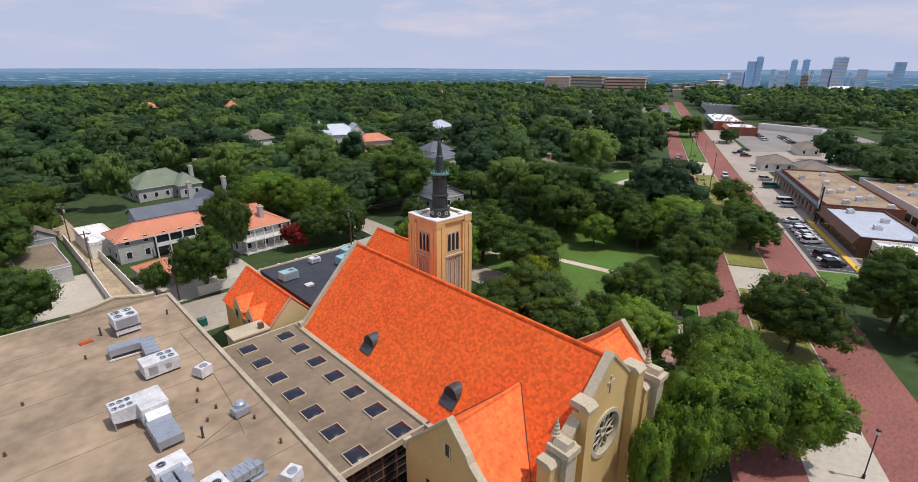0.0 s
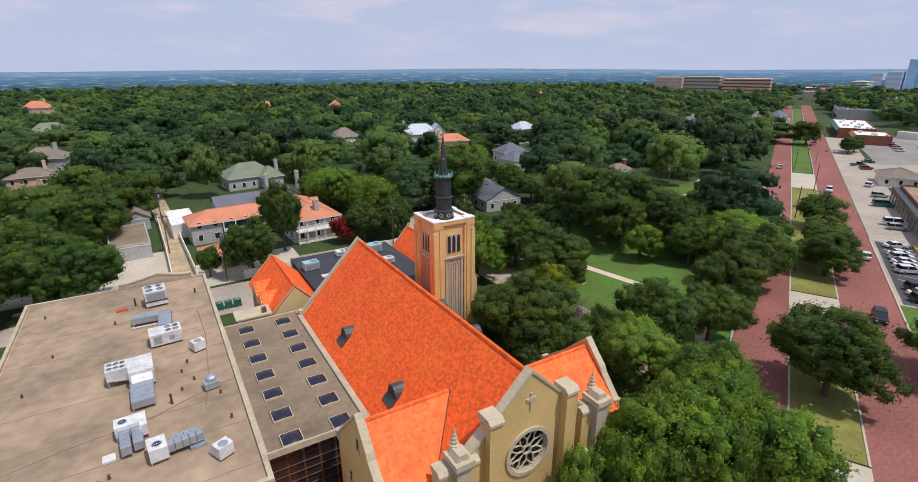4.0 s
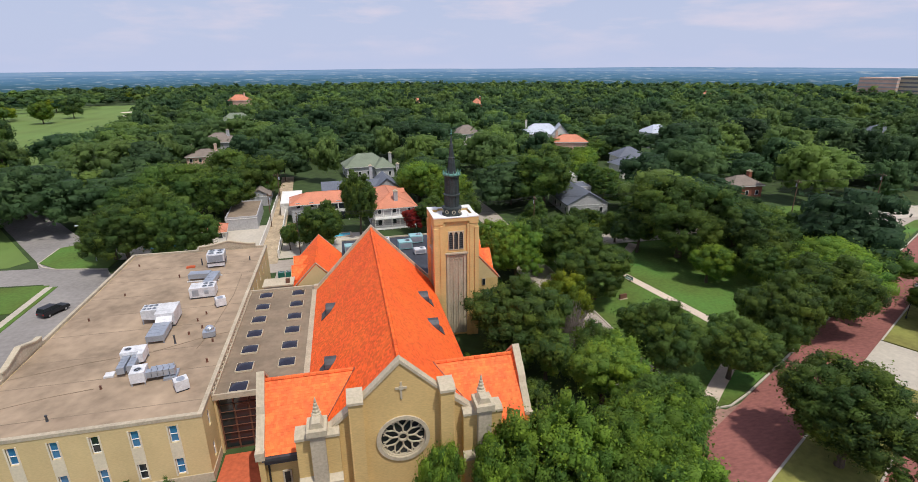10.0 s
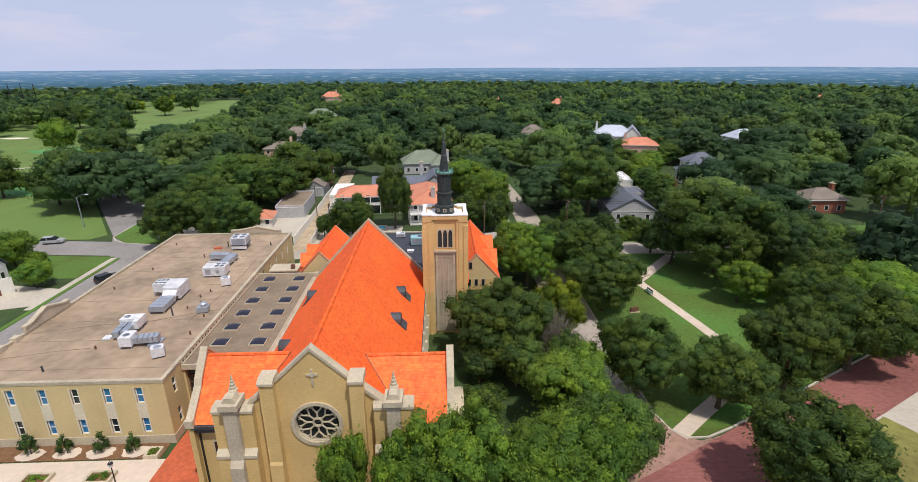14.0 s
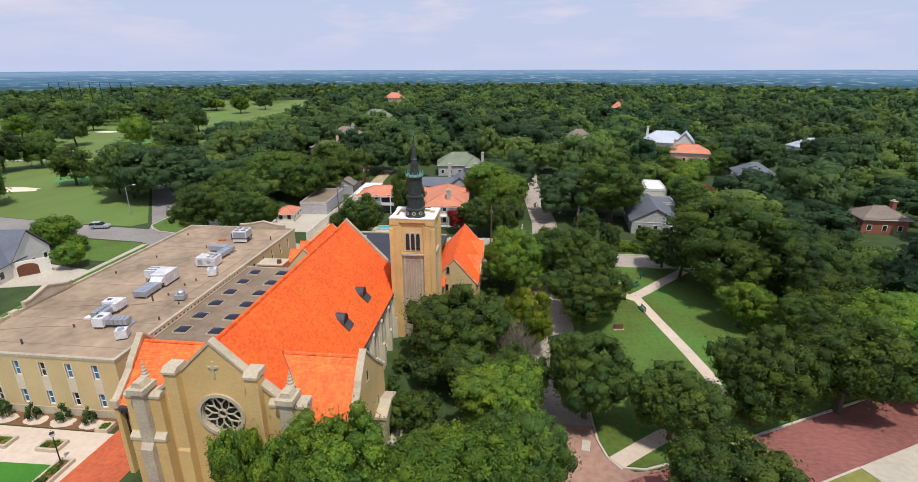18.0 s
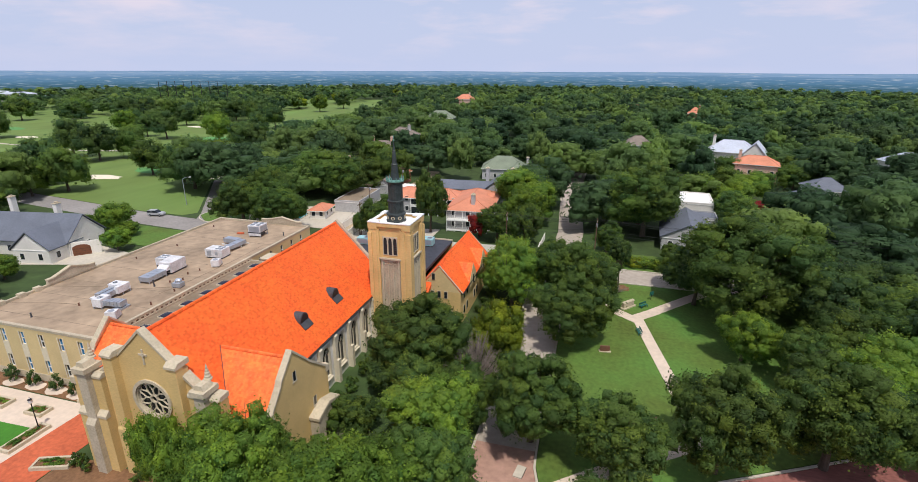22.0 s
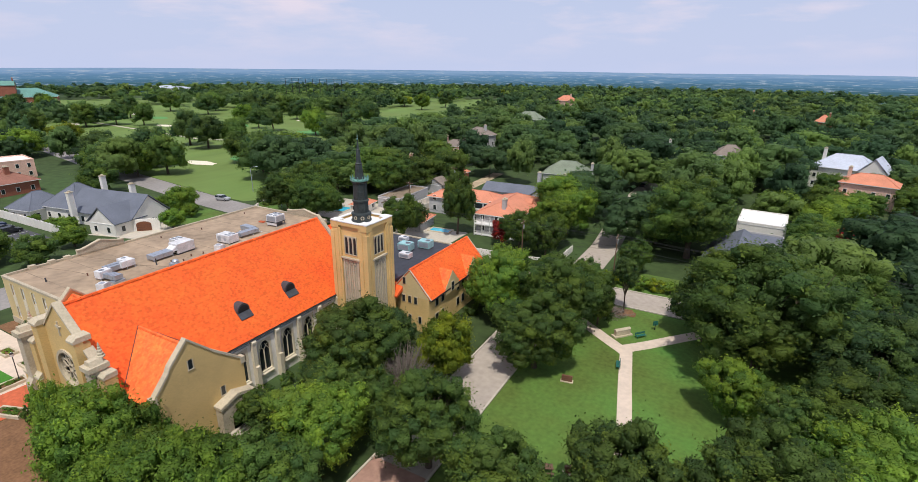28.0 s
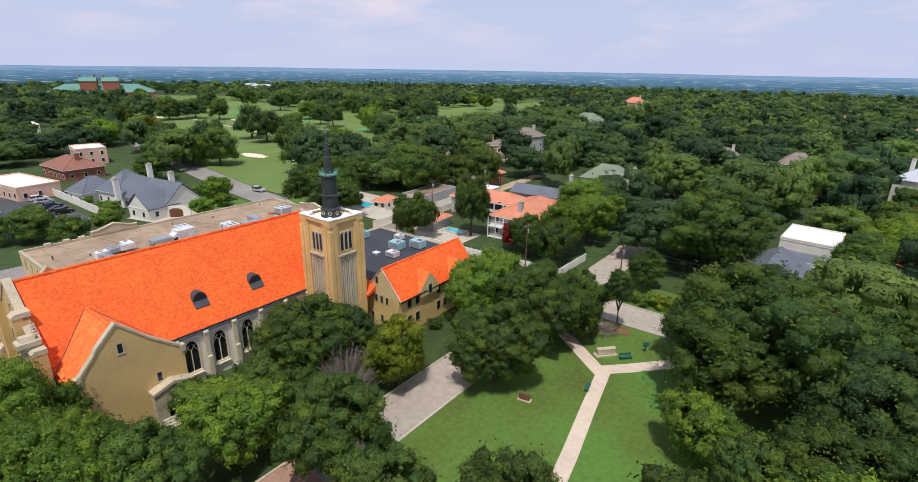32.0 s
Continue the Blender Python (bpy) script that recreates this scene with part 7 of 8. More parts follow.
def twig_mesh(seed, n=230):
    """A leafless crown of unit radius: boughs that fork into fans of thin upright twigs."""
    rng = random.Random(seed)
    bm = bmesh.new()
    for k in range(n):
        a, e = rng.uniform(0, 2 * math.pi), rng.uniform(0.15, 1.4)
        d = Vector((math.cos(a) * math.cos(e), math.sin(a) * math.cos(e), math.sin(e)))
        p = Vector((0, 0, -0.8)) + d * rng.uniform(0.5, 0.95)
        q = p + (d + Vector((rng.uniform(-0.3, 0.3), rng.uniform(-0.3, 0.3), 0.35))) * rng.uniform(0.45, 0.8)
        if k % 6 == 0:
            tube(bm, (0, 0, -0.8), p, 0.03, 0.016, 4)
        tube(bm, p, q, 0.015, 0.007, 3)
        for j in range(5):
            m = p.lerp(q, rng.uniform(0.2, 0.9))
            w = Vector((rng.uniform(-1, 1), rng.uniform(-1, 1), rng.uniform(0.2, 1.2)))
            tube(bm, m, m + w * 0.2, 0.007, 0.003, 3)
    me = bpy.data.meshes.new("crown")
    bm.to_mesh(me)
    bm.free()
    me.materials.append(M["twig"])
    return me


CROWNS = {}
TRUNKS = [trunk_mesh(s, 11.0, 0.32, 6.0) for s in (1, 2, 3)]
STYLE = {"leaf": "dark green spreading oak", "leaf_bright": "fresh green broad-crowned tree", "leaf_dark": "deep green spreading oak", "leaf_yellow": "yellow-green leafy tree", "leaf_red": "tree covered in red blossom", "leaf_bare": "leafless grey-brown tree"}


def tree(x, y, r, h, mat="leaf", seed=None, size="near", where="", base=0.0, bole=0.12):
    seed = int(abs(x * 7 + y * 13)) if seed is None else seed
    v = seed % 3
    if size == "near" and r > 5.1:
        size = "wide"
    key = (mat, v, size)
    if key not in CROWNS:
        n, lobes, lf = {"wide": (15000, 330, 0.0245), "near": (8000, 190, 0.034), "mid": (3600, 90, 0.052), "small": (900, 24, 0.10)}[size]
        if mat == "leaf_bare":
            CROWNS[key] = twig_mesh(5 + v)
        else:
            vv, qq, tt, nn = crown_arrays(100 + v + 10 * list(STYLE).index(mat), lobes, n, lf, spread={"wide": 0.16, "near": 0.20}.get(size, 0.30), loose=0.85)
            CROWNS[key] = quads_mesh("crown", vv, qq, mat, tt, normals=nn)
    kind = "shrub" if h < 3.2 else "tree"
    h = max(h, 1.62 * r) if kind == "tree" else h
    t = thing(kind, (x, y, base), (seed * 47) % 360, (STYLE[mat] if kind == "tree" else "rounded green shrub") + (" " + where if where else " with an uneven crown"), kind)
    tr = new("trunk", TRUNKS[v])
    tr.parent = t
    tr.scale = (r / 6.5, r / 6.5, h / 11)
    cr_ = new("crown", CROWNS[key])
    cr_.parent = t
    low = bole * h if kind == "tree" else 0.02 * h
    cz = (h - low) / 2
    cr_.location = (0, 0, low + cz * 0.92)
    cr_.scale = (r * 1.06, r * 1.06, cz * 1.1)
    return t


for row in ((38.4, 15.4, 2.4, 12.6), (43.4, 14.6, 3.2, 12.8), (48.8, 14.4, 5.8, 14.8), (54.2, 12.0, 5.2, 13.6)):
    tree(*row, "leaf_bright", where="before the church front")
for row in ((59.4, 16.6, 6.4, 13.6), (57.6, 8.4, 5.0, 12.0), (64.2, 19.8, 5.4, 11.6)):
    tree(*row, "leaf" if row[0] > 64 else "leaf_bright", where="beside the church lane")
tree(62.1, 29.9, 5.9, 11.4, "leaf_bright", where="with broad pale leaves beside the church lane")
tree(55.6, 44.0, 7.8, 12.6, where="beside the bell tower")
for row in ((57.4, 37.4, 4.8, 9.4), (64.6, 35.8, 4.0, 9.4), (52.0, 30.5, 3.2, 5.6)):
    tree(*row, where="between the church and its lane")
tree(66.0, 50.6, 4.6, 10.4, "leaf_yellow", where="beside the tower")
tree(63.6, 43.6, 2.9, 8.2, "leaf_bare", where="beside the church lane")
for row in ((72.9, 34.9, 6.2, 12.0), (82.4, 31.7, 5.6, 10.2), (76.0, 59.6, 7.2, 11.4), (75.4, 72.6, 7.4, 13.4), (80.8, 77.6, 3.0, 8.0), (70.0, 80.6, 5.0, 11.0)):
    tree(*row, where="in the park beside the lane")
for row in ((64.3, 70.8, 6.2, 12.8), (62.6, 79.6, 5.4, 11.5)):
    tree(*row, "leaf_bright", where="beside the church lane")
for row in ((93.4, 35.4, 6.2, 13.2), (105.3, 39.4, 7.8, 14.4), (108.4, 54.0, 5.2, 10.0), (116.2, 46.5, 8.6, 13.0), (114.6, 59.0, 7.2, 12.0), (101.6, 61.4, 4.6, 8.6)):
    tree(*row, "leaf_bright" if row[0] in (101.6, 116.2) else "leaf", where="in the park")
for row in ((104.8, 75.4, 12.0, 18.0), (114.8, 70.9, 8.0, 14.0), (97.5, 80.5, 6.0, 12.0), (110.5, 85.5, 8.0, 14.5), (119.0, 93.0, 7.2, 12.0), (122.5, 79.0, 8.0, 12.0), (124.0, 66.0, 7.4, 11.0), (96.0, 88.0, 4.2, 8.5)):
    tree(*row, "leaf_dark" if row[0] in (97.5, 122.5, 114.8) else "leaf", where="on the park lawn")
for row in ((76.8, 84.6, 4.6, 9.6), (129.0, 51.0, 6.4, 10.4), (126.0, 73.0, 6.2, 10.4), (128.0, 82.0, 6.5, 10.6), (137.0, 84.0, 4.6, 7.6)):
    tree(*row, "leaf_dark" if row[0] > 130 else "leaf", size="near" if row[0] < 100 else "mid", where="in the park")
for row in ((82.6, 14.8, 7.8, 10.2), (127.2, 35.4, 6.2, 9.5), (134.5, 39.5, 5.6, 9.0), (143.0, 43.8, 5.4, 8.6), (160.5, 52.5, 6.0, 9.0), (316.0, 132.0, 8.0, 10.0), (101.5, 5.5, 9.0, 13.5), (109.0, -4.0, 7.0, 11.0), (96.0, -9.0, 7.5, 12.0)):
    tree(*row, "leaf", size="near" if row[0] < 150 else "mid", where="along the boulevard")
for row in ((52.4, 38.6, 3.0, 5.6), (55.0, 51.8, 4.4, 9.4)):
    tree(*row, "leaf_dark", where="close beside the church wall")
for row in ((122, 182, 5.6, 9.4), (134, 185, 5.0, 7.4), (147, 194, 6.0, 9.8), (126, 205, 5.0, 10.0), (142, 209, 5.0, 10.0), (152, 207, 6.0, 10.0), (154, 219, 5.5, 9.0)):
    tree(*row, "leaf", size="mid", where="in the garden before the houses")
for row in ((117, 148, 5.4, 8.6), (120, 158, 6.0, 9.5), (126, 168, 6.5, 10.0), (110, 166, 6.0, 9.0)):
    tree(*row, "leaf_bright", size="mid", where="among the gardens")
# the tall half-dead tree at the path's end
t = tree(83.8, 84.6, 2.5, 11.0, "leaf_dark", where="with bare leaning limbs at the street corner", bole=0.5)
for k, (a, z0, z1, out) in enumerate(((0.4, 4.4, 7.6, 2.6), (2.3, 5.0, 9.2, 2.2), (3.9, 4.0, 7.0, 2.8), (5.3, 5.6, 9.8, 1.6))):
    bm = bmesh.new()
    q = (out * math.cos(a), out * math.sin(a), z1)
    tube(bm, (0, 0, z0), (q[0] * 0.5, q[1] * 0.5, (z0 + z1) / 2 + 0.4), 0.13, 0.08, 6)
    tube(bm, (q[0] * 0.5, q[1] * 0.5, (z0 + z1) / 2 + 0.4), q, 0.08, 0.03, 5)
    part("limb", bm, "bark", t)
tree(82.2, 82.6, 2.2, 1.6, "leaf_bare", where="at the street corner")
for row in ((-15.5, 98.6, 8.6, 15.0), (-7.2, 99.8, 7.4, 15.5), (-2.6, 97.0, 7.4, 14.0), (5.5, 158.0, 7.0, 14.0), (-11.0, 103.5, 8.0, 16.5), (-20.5, 104.0, 6.5, 12.0), (-24.0, 129.0, 8.0, 12.0), (-2.5, 134.0, 8.6, 15.0), (-11.0, 142.0, 10.0, 16.0), (-6.0, 170.0, 9.0, 16.0), (-1.5, 150.0, 7.5, 12.0), (-22.0, 148.0, 9.0, 12.0)):
    tree(*row, "leaf", size="near" if row[1] < 135 else "mid", where="behind the hall")
for row in ((35.0, 109.6, 5.2, 17.4), (26.0, 97.6, 6.2, 12.8), (18.0, 101.4, 2.5, 7.2), (54.5, 136.0, 9.8, 14.5), (55.5, 149.0, 7.0, 13.0), (90.6, 121.5, 12.0, 15.5), (82.2, 142.0, 7.0, 13.0), (90.0, 133.0, 9.5, 13.5), (54.0, 106.5, 5.2, 10.4), (60.4, 112.0, 6.4, 14.5), (61.6, 104.0, 4.6, 11.5), (60.5, 124.0, 7.0, 14.5), (81.4, 104.6, 4.2, 8.6), (82.4, 128.4, 6.0, 12.0), (96.5, 102.5, 3.2, 4.8), (112.5, 105.0, 4.6, 7.0), (113.5, 115.0, 6.0, 9.5), (114.0, 128.0, 6.5, 10.0), (116.0, 142.0, 6.0, 10.0)):
    tree(*row, "leaf_bright" if row[0] in (54.5, 60.4, 60.5) else "leaf", where="among the gardens")
tree(49.0, 107.6, 3.2, 7.4, "leaf_red", where="beside the red-tiled house")
tree(123.0, 143.0, 3.4, 6.4, "leaf_red", size="mid", where="among the gardens")
for row in ((-46.0, 85.5, 4.6, 8.5), (-33.0, 74.0, 3.2, 6.0), (-40.0, 84.0, 2.6, 4.0), (-40.5, 53.5, 3.6, 5.8), (-34.0, 43.0, 4.4, 7.1), (-43.0, 38.0, 5.0, 8.1), (-51.0, 40.5, 4.4, 7.1), (-46.5, 31.0, 5.0, 8.1), (-62.0, 58.6, 1.8, 2.9), (-72.0, 58.4, 1.6, 2.6), (-55.0, 59.0, 2.8, 3.8)):
    tree(*row, "leaf_bright" if row[1] > 50 else "leaf", size="mid", where="beside the slate house")
for i in range(15):
    tree(78.5 + i * 2.9, 97.6 + 0.5 * math.sin(i * 2.1), 2.0, 2.7, "leaf_yellow" if i % 3 == 0 else "leaf_bright", seed=i, size="small", where="in the hedge behind the street")
for sx_, n, r in ((264, -15.5, 5.0), (272, -18.5, 4.6)):
    tree(*bl(sx_, n), r, 7.5, "leaf_dark", size="mid", where="beside the far car park")
for i, (x, y) in enumerate(((-128, 104), (-119, 112), (-196, 108), (-92, 86))):
    tree(x, y, 6.5 + i % 3, 10 + i % 3, ("leaf", "leaf_dark", "leaf_bright")[i % 3], size="mid", where="along the golf course street")
for x, y in ((-54, 84), (-59, 94), (-50, 88)):
    tree(x, y, 2.8, 4.6, "leaf_bright", size="mid", where="beside the slate house")
GOLF = ((-300, 205, 9), (-280, 213, 9), (-113, 101, 8), (-109, 109, 7), (-104, 118, 9), (-168, 172, 10), (-150, 170, 10), (-143, 181, 9), (-180, 241, 9), (-64, 134, 11), (-73, 139, 8), (-141, 240, 9), (-95, 210, 9), (-85, 238, 6.5), (-148, 306, 9),
        (-319, 293, 10), (-376, 295, 10), (-281, 309, 10), (-208, 341, 10), (-192, 443, 9), (-189, 486, 9), (-324, 146, 10), (-266, 140, 9), (-122, 124, 9), (-143, 114, 9), (-302, 186, 9), (-340, 238, 9), (-235, 263, 9), (-122, 236, 7), (-127, 259, 8), (-225, 306, 8), (-99, 150, 8),
        (-200, 246, 7), (-111, 222, 8), (-92, 172, 7), (-72, 160, 8), (-60, 148, 8), (-205, 352, 9), (-168, 318, 8), (-250, 285, 8), (-345, 320, 10), (-300, 345, 9), (-410, 270, 10), (-430, 220, 9), (-395, 180, 9), (-365, 150, 9), (-260, 330, 9), (-230, 370, 9), (-280, 380, 9), (-128, 122, 7))
for i, (x, y, r) in enumerate(GOLF):
    tree(x, y, r * 0.92, 1.75 * r + i % 3, "leaf_bright" if i % 8 == 3 else ("leaf_dark", "leaf", "leaf_dark")[i % 3], size="mid", where="on the golf course", bole=0.07)
for x, y in ((-508, 190), (-512, 212), (-516, 232), (-500, 222), (-528, 186), (-495, 204), (-512, 252), (-540, 170), (-364, 141), (-373, 164)):
    tree(x, y, 7.5, 14, "leaf_dark", size="mid", where="before the clubhouse")
for x, y in ((-217, 134), (-232, 470), (-215, 700), (-235, 560)):
    tree(x, y, 8, 11, "leaf_yellow", size="mid", where="on the golf course")
# woods to the horizon
rng = np.random.default_rng(77)


def clear(x, y):
    if -60 < x < 126 and -30 < y < 101:
        return False
    dx, dy = x - BO.x, y - BO.y
    s, n = dx * BU.x + dy * BU.y, dx * BN.x + dy * BN.y
    if -19 < n < (17.6 if s < 300 else 14) and s < 900:
        return False
    if (-48 if s > 150 else -62) < n < -18 and 20 < s < 200 or -46 < n < -18 and s < 490 or -100 < n < -18 and 235 < s < 340 or -150 < n < -100 and 250 < s < 350:
        return False
    if (82 if x > 128 else 86) < y < 98 and x < 218 or 58 < y < 102 and 140 < x < 200:
        return False
    if (64.5 if y < 165 else 67.5) + (max(0, y - 200)) * 0.05 < x < (78.5 if y < 165 else 73.5) + max(0, y - 200) * 0.05 and y < 300:
        return False
    if -95 < x < -10 and 90 < y < 126 or 9.5 < x < 16.5 and y < 185:
        return False
    gx = -52 - max(0, min(y - 108, 130)) * 0.30 if y < 240 else -90 + (6 if y < 330 else -(y - 330) * 0.28)
    if x < gx and 100 + (-x - 50) * 0.14 < y < 640 and x > -620:
        if x < -300 and y < 215 or y > 330 and not -215 < x < -105:
            return rng.random() < 0.8
        return False
    for hx, hy, hr in ((30, 120, 21), (38, 110, 14), (16, 108, 12), (-6, 113, 17), (36, 146, 16), (40, 183, 12), (104, 120, 15), (104, 143, 13), (104, 108, 8), (133, 227, 13), (134, 197, 13), (132, 188, 8), (-25, 208, 12), (-24, 196, 8), (-20, 230, 8), (6, 134, 13), (-60, 66, 32), (-545, 228, 44), (-134, 76, 30), (690, 420, 60), (-78, 44, 44), (-292, 96, 22), (14, 142, 9), (94, 237, 9), (141, 160, 10), (160, 122, 11), (194, 224, 10), (-13, 186, 9), (2, 165, 8), (-54, 480, 7), (102, 462, 7), (140, 390, 6), (64, 262, 9), (330, 215, 11), (300, 190, 11), (405, 470, 10), (-31, 328, 8), (-21, 166, 9), (151, 177, 10), (379, 198, 11), (416, 201, 11)):
        ux, uy = 55 - hx, -hy
        for away in (0,) if hy > 300 else (0, 11, 22) if hy > 150 else (0, 11) if hy > 100 else (0,):
            k = away / math.hypot(ux, uy)
            if (x - hx - ux * k) ** 2 + (y - hy - uy * k) ** 2 < (hr * 1.1) ** 2:
                return False
    return True


def scatter(r0, r1, step, jitter):
    pts = []
    for i in np.arange(-r1, r1, step):
        for j in np.arange(-r1, r1, step):
            x, y = i + rng.uniform(-jitter, jitter) + 40, j + rng.uniform(-jitter, jitter) + 40
            d = math.hypot(x - 50, y)
            a = math.degrees(math.atan2(x - 50, y))
            if r0 <= d < r1 and -100 < a < 98 and clear(x, y):
                pts.append((x, y))
    return np.array(pts)


def woods(name, pts, r_lo, r_hi, h_lo, h_hi, variants, lobes, leaves, leaf, label):
    vs, qs, ts, ns, base = [], [], [], [], 0
    arrs = [crown_arrays(300 + k, lobes, leaves, leaf, spread=0.31, loose=0.4) for k in range(variants)]
    for k in range(variants):
        P = pts[k::variants]
        n = len(P)
        if not n:
            continue
        v, q, tn, vn = arrs[k]
        a = rng.uniform(0, 2 * math.pi, n)
        r = rng.uniform(r_lo, r_hi, n)
        h = rng.uniform(h_lo, h_hi, n)
        c, s = np.cos(a), np.sin(a)
        X = (v[None, :, 0] * c[:, None] - v[None, :, 1] * s[:, None]) * r[:, None] + P[:, :1]
        Y = (v[None, :, 0] * s[:, None] + v[None, :, 1] * c[:, None]) * r[:, None] + P[:, 1:]
        d = np.hypot(P[:, 0] - 40, P[:, 1] - 40)
        f = np.clip((d - 860) / 520, 0, 1)
        g = -75 * f * f * (3 - 2 * f)
        Z = v[None, :, 2] * (h * 0.5)[:, None] + (h * 0.52 + g)[:, None]
        vs.append(np.stack([X, Y, Z], 2).reshape(-1, 3))
        ns.append(np.stack([vn[None, :, 0] * c[:, None] - vn[None, :, 1] * s[:, None], vn[None, :, 0] * s[:, None] + vn[None, :, 1] * c[:, None], np.broadcast_to(vn[None, :, 2], X.shape)], 2).reshape(-1, 3))
        qs.append((np.arange(n)[:, None, None] * len(v) + q[None]).reshape(-1, 4) + base)
        base += n * len(v)
        ts.append((tn[None] * 0.3 + rng.beta(1.0, 1.2, n)[:, None] * 1.0 - 0.15).ravel())
    ob = new(name, quads_mesh(name, np.concatenate(vs), np.concatenate(qs), "woods", np.concatenate(ts), normals=np.concatenate(ns)))
    tagged(ob, label, "woods", "", "stuff")
    return len(pts)


nw = scatter(95, 340, 14.8, 6.0)
woods("near_woods", nw[rng.random(len(nw)) < 0.95], 5.0, 12.4, 9.0, 19.0, 8, 64, 700, 0.082, "dense leafy neighbourhood trees")
woods("middle_woods", scatter(340, 600, 16.5, 7.0), 6.0, 11.5, 9.0, 18.0, 5, 24, 140, 0.17, "dense leafy trees farther off")
woods("far_woods", scatter(600, 1010, 22.0, 9.0), 8.0, 14.0, 9.0, 16.0, 4, 9, 54, 0.30, "far tree canopy")


# ---- cars ----
def paint(name, col):
    M[name] = material(name, col, rough=0.28, metal=0.1, big=0.5, var=0.04, fvar=0.03, bump=0, spec=0.6)
    return name


PAINTS = {"white": paint("white_car_paint", (0.75, 0.75, 0.75)), "black": paint("black_car_paint", (0.012, 0.013, 0.018)), "silver": paint("silver_car_paint", (0.42, 0.43, 0.45)),
          "red": paint("red_car_paint", (0.28, 0.02, 0.02)), "green": paint("green_car_paint", (0.02, 0.16, 0.12)), "blue": paint("navy_car_paint", (0.015, 0.03, 0.08))}
SHAPES = {
    "saloon": (4.7, 1.82, [(-2.35, 0.35), (-2.3, 0.85), (-1.6, 0.95), (2.0, 0.95), (2.3, 0.75), (2.35, 0.35)], [(-1.75, 0.93), (-1.05, 1.42), (0.45, 1.44), (1.25, 0.93)]),
    "suv": (4.75, 1.92, [(-2.37, 0.4), (-2.35, 1.05), (-2.2, 1.1), (1.0, 1.1), (2.2, 1.0), (2.37, 0.75), (2.37, 0.4)], [(-2.3, 1.08), (-2.05, 1.7), (0.2, 1.74), (1.1, 1.08)]),
    "van": (5.4, 2.0, [(-2.7, 0.4), (-2.7, 1.2), (1.7, 1.2), (2.6, 1.05), (2.7, 0.4)], [(-2.7, 1.18), (-2.65, 2.1), (1.0, 2.12), (1.8, 1.18)]),
    "pickup": (5.7, 1.95, [(-2.85, 0.5), (-2.85, 1.1), (1.2, 1.12), (2.6, 1.05), (2.85, 0.5)], [(-0.5, 1.1), (-0.35, 1.78), (0.9, 1.8), (1.6, 1.1)]),
}
CARS = {}


def car(colour, shape, x, y, rz, where, z=0.04):
    if (colour, shape) not in CARS:
        L, W, low, cab = SHAPES[shape]
        c = thing("car", (0, 0, 0), 0)
        bm = prisms((low, "y", -W / 2, W / 2))
        part("body", bm, PAINTS[colour], c)
        k = 0.86
        bm = bmesh.new()
        poly(bm, [(px_, s * W / 2 * (0.97 if i in (0, 3) else k), pz) for s in (-1, 1) for i, (px_, pz) in enumerate(cab)], [(0, 1, 2, 3), (4, 5, 6, 7), (0, 1, 5, 4), (1, 2, 6, 5), (2, 3, 7, 6), (3, 0, 4, 7)])
        part("window", bm, "glass", c)
        a, b = cab[1], cab[2]
        part("roof", boxes((a[0] + 0.02, b[0] - 0.02, -W / 2 * 0.84, W / 2 * 0.84, a[1] - 0.03, b[1] + 0.04)), PAINTS[colour], c)
        part("pillar", boxes(*[((a[0] + b[0]) / 2 - 0.06, (a[0] + b[0]) / 2 + 0.06, s * W / 2 * 0.93 - 0.03, s * W / 2 * 0.93 + 0.03, cab[0][1], a[1]) for s in (-1, 1)]), PAINTS[colour], c)
        for s in (-1, 1):
            for f in (-0.31, 0.31):
                w = part("wheel", prisms(([(f * L + 0.34 * math.cos(2 * math.pi * i / 12), 0.34 + 0.34 * math.sin(2 * math.pi * i / 12)) for i in range(12)], "y", *sorted((s * (W / 2 - 0.2), s * (W / 2 + 0.02))))), "tyre", c)
                part("rim", prisms(([(f * L + 0.2 * math.cos(2 * math.pi * i / 10), 0.34 + 0.2 * math.sin(2 * math.pi * i / 10)) for i in range(10)], "y", *sorted((s * (W / 2 + 0.02), s * (W / 2 + 0.035))))), "rim", w)
            part("headlight", boxes((L / 2 - 0.12, L / 2 + 0.01, *sorted((s * W * 0.28, s * W * 0.46)), 0.66, 0.8)), "lamp_clear", c)
            part("taillight", boxes((-L / 2 - 0.01, -L / 2 + 0.1, *sorted((s * W * 0.32, s * W * 0.47)), 0.7, 0.9)), "lamp_red", c)
        c.matrix_basis = pose(x, y, z, 0, 0, rz)
        CARS[(colour, shape)] = c
    else:
        c = copy_thing(CARS[(colour, shape)], pose(x, y, z, 0, 0, rz))
    return tagged(c, f"{colour} {shape} {where}", "car", "parked cars")


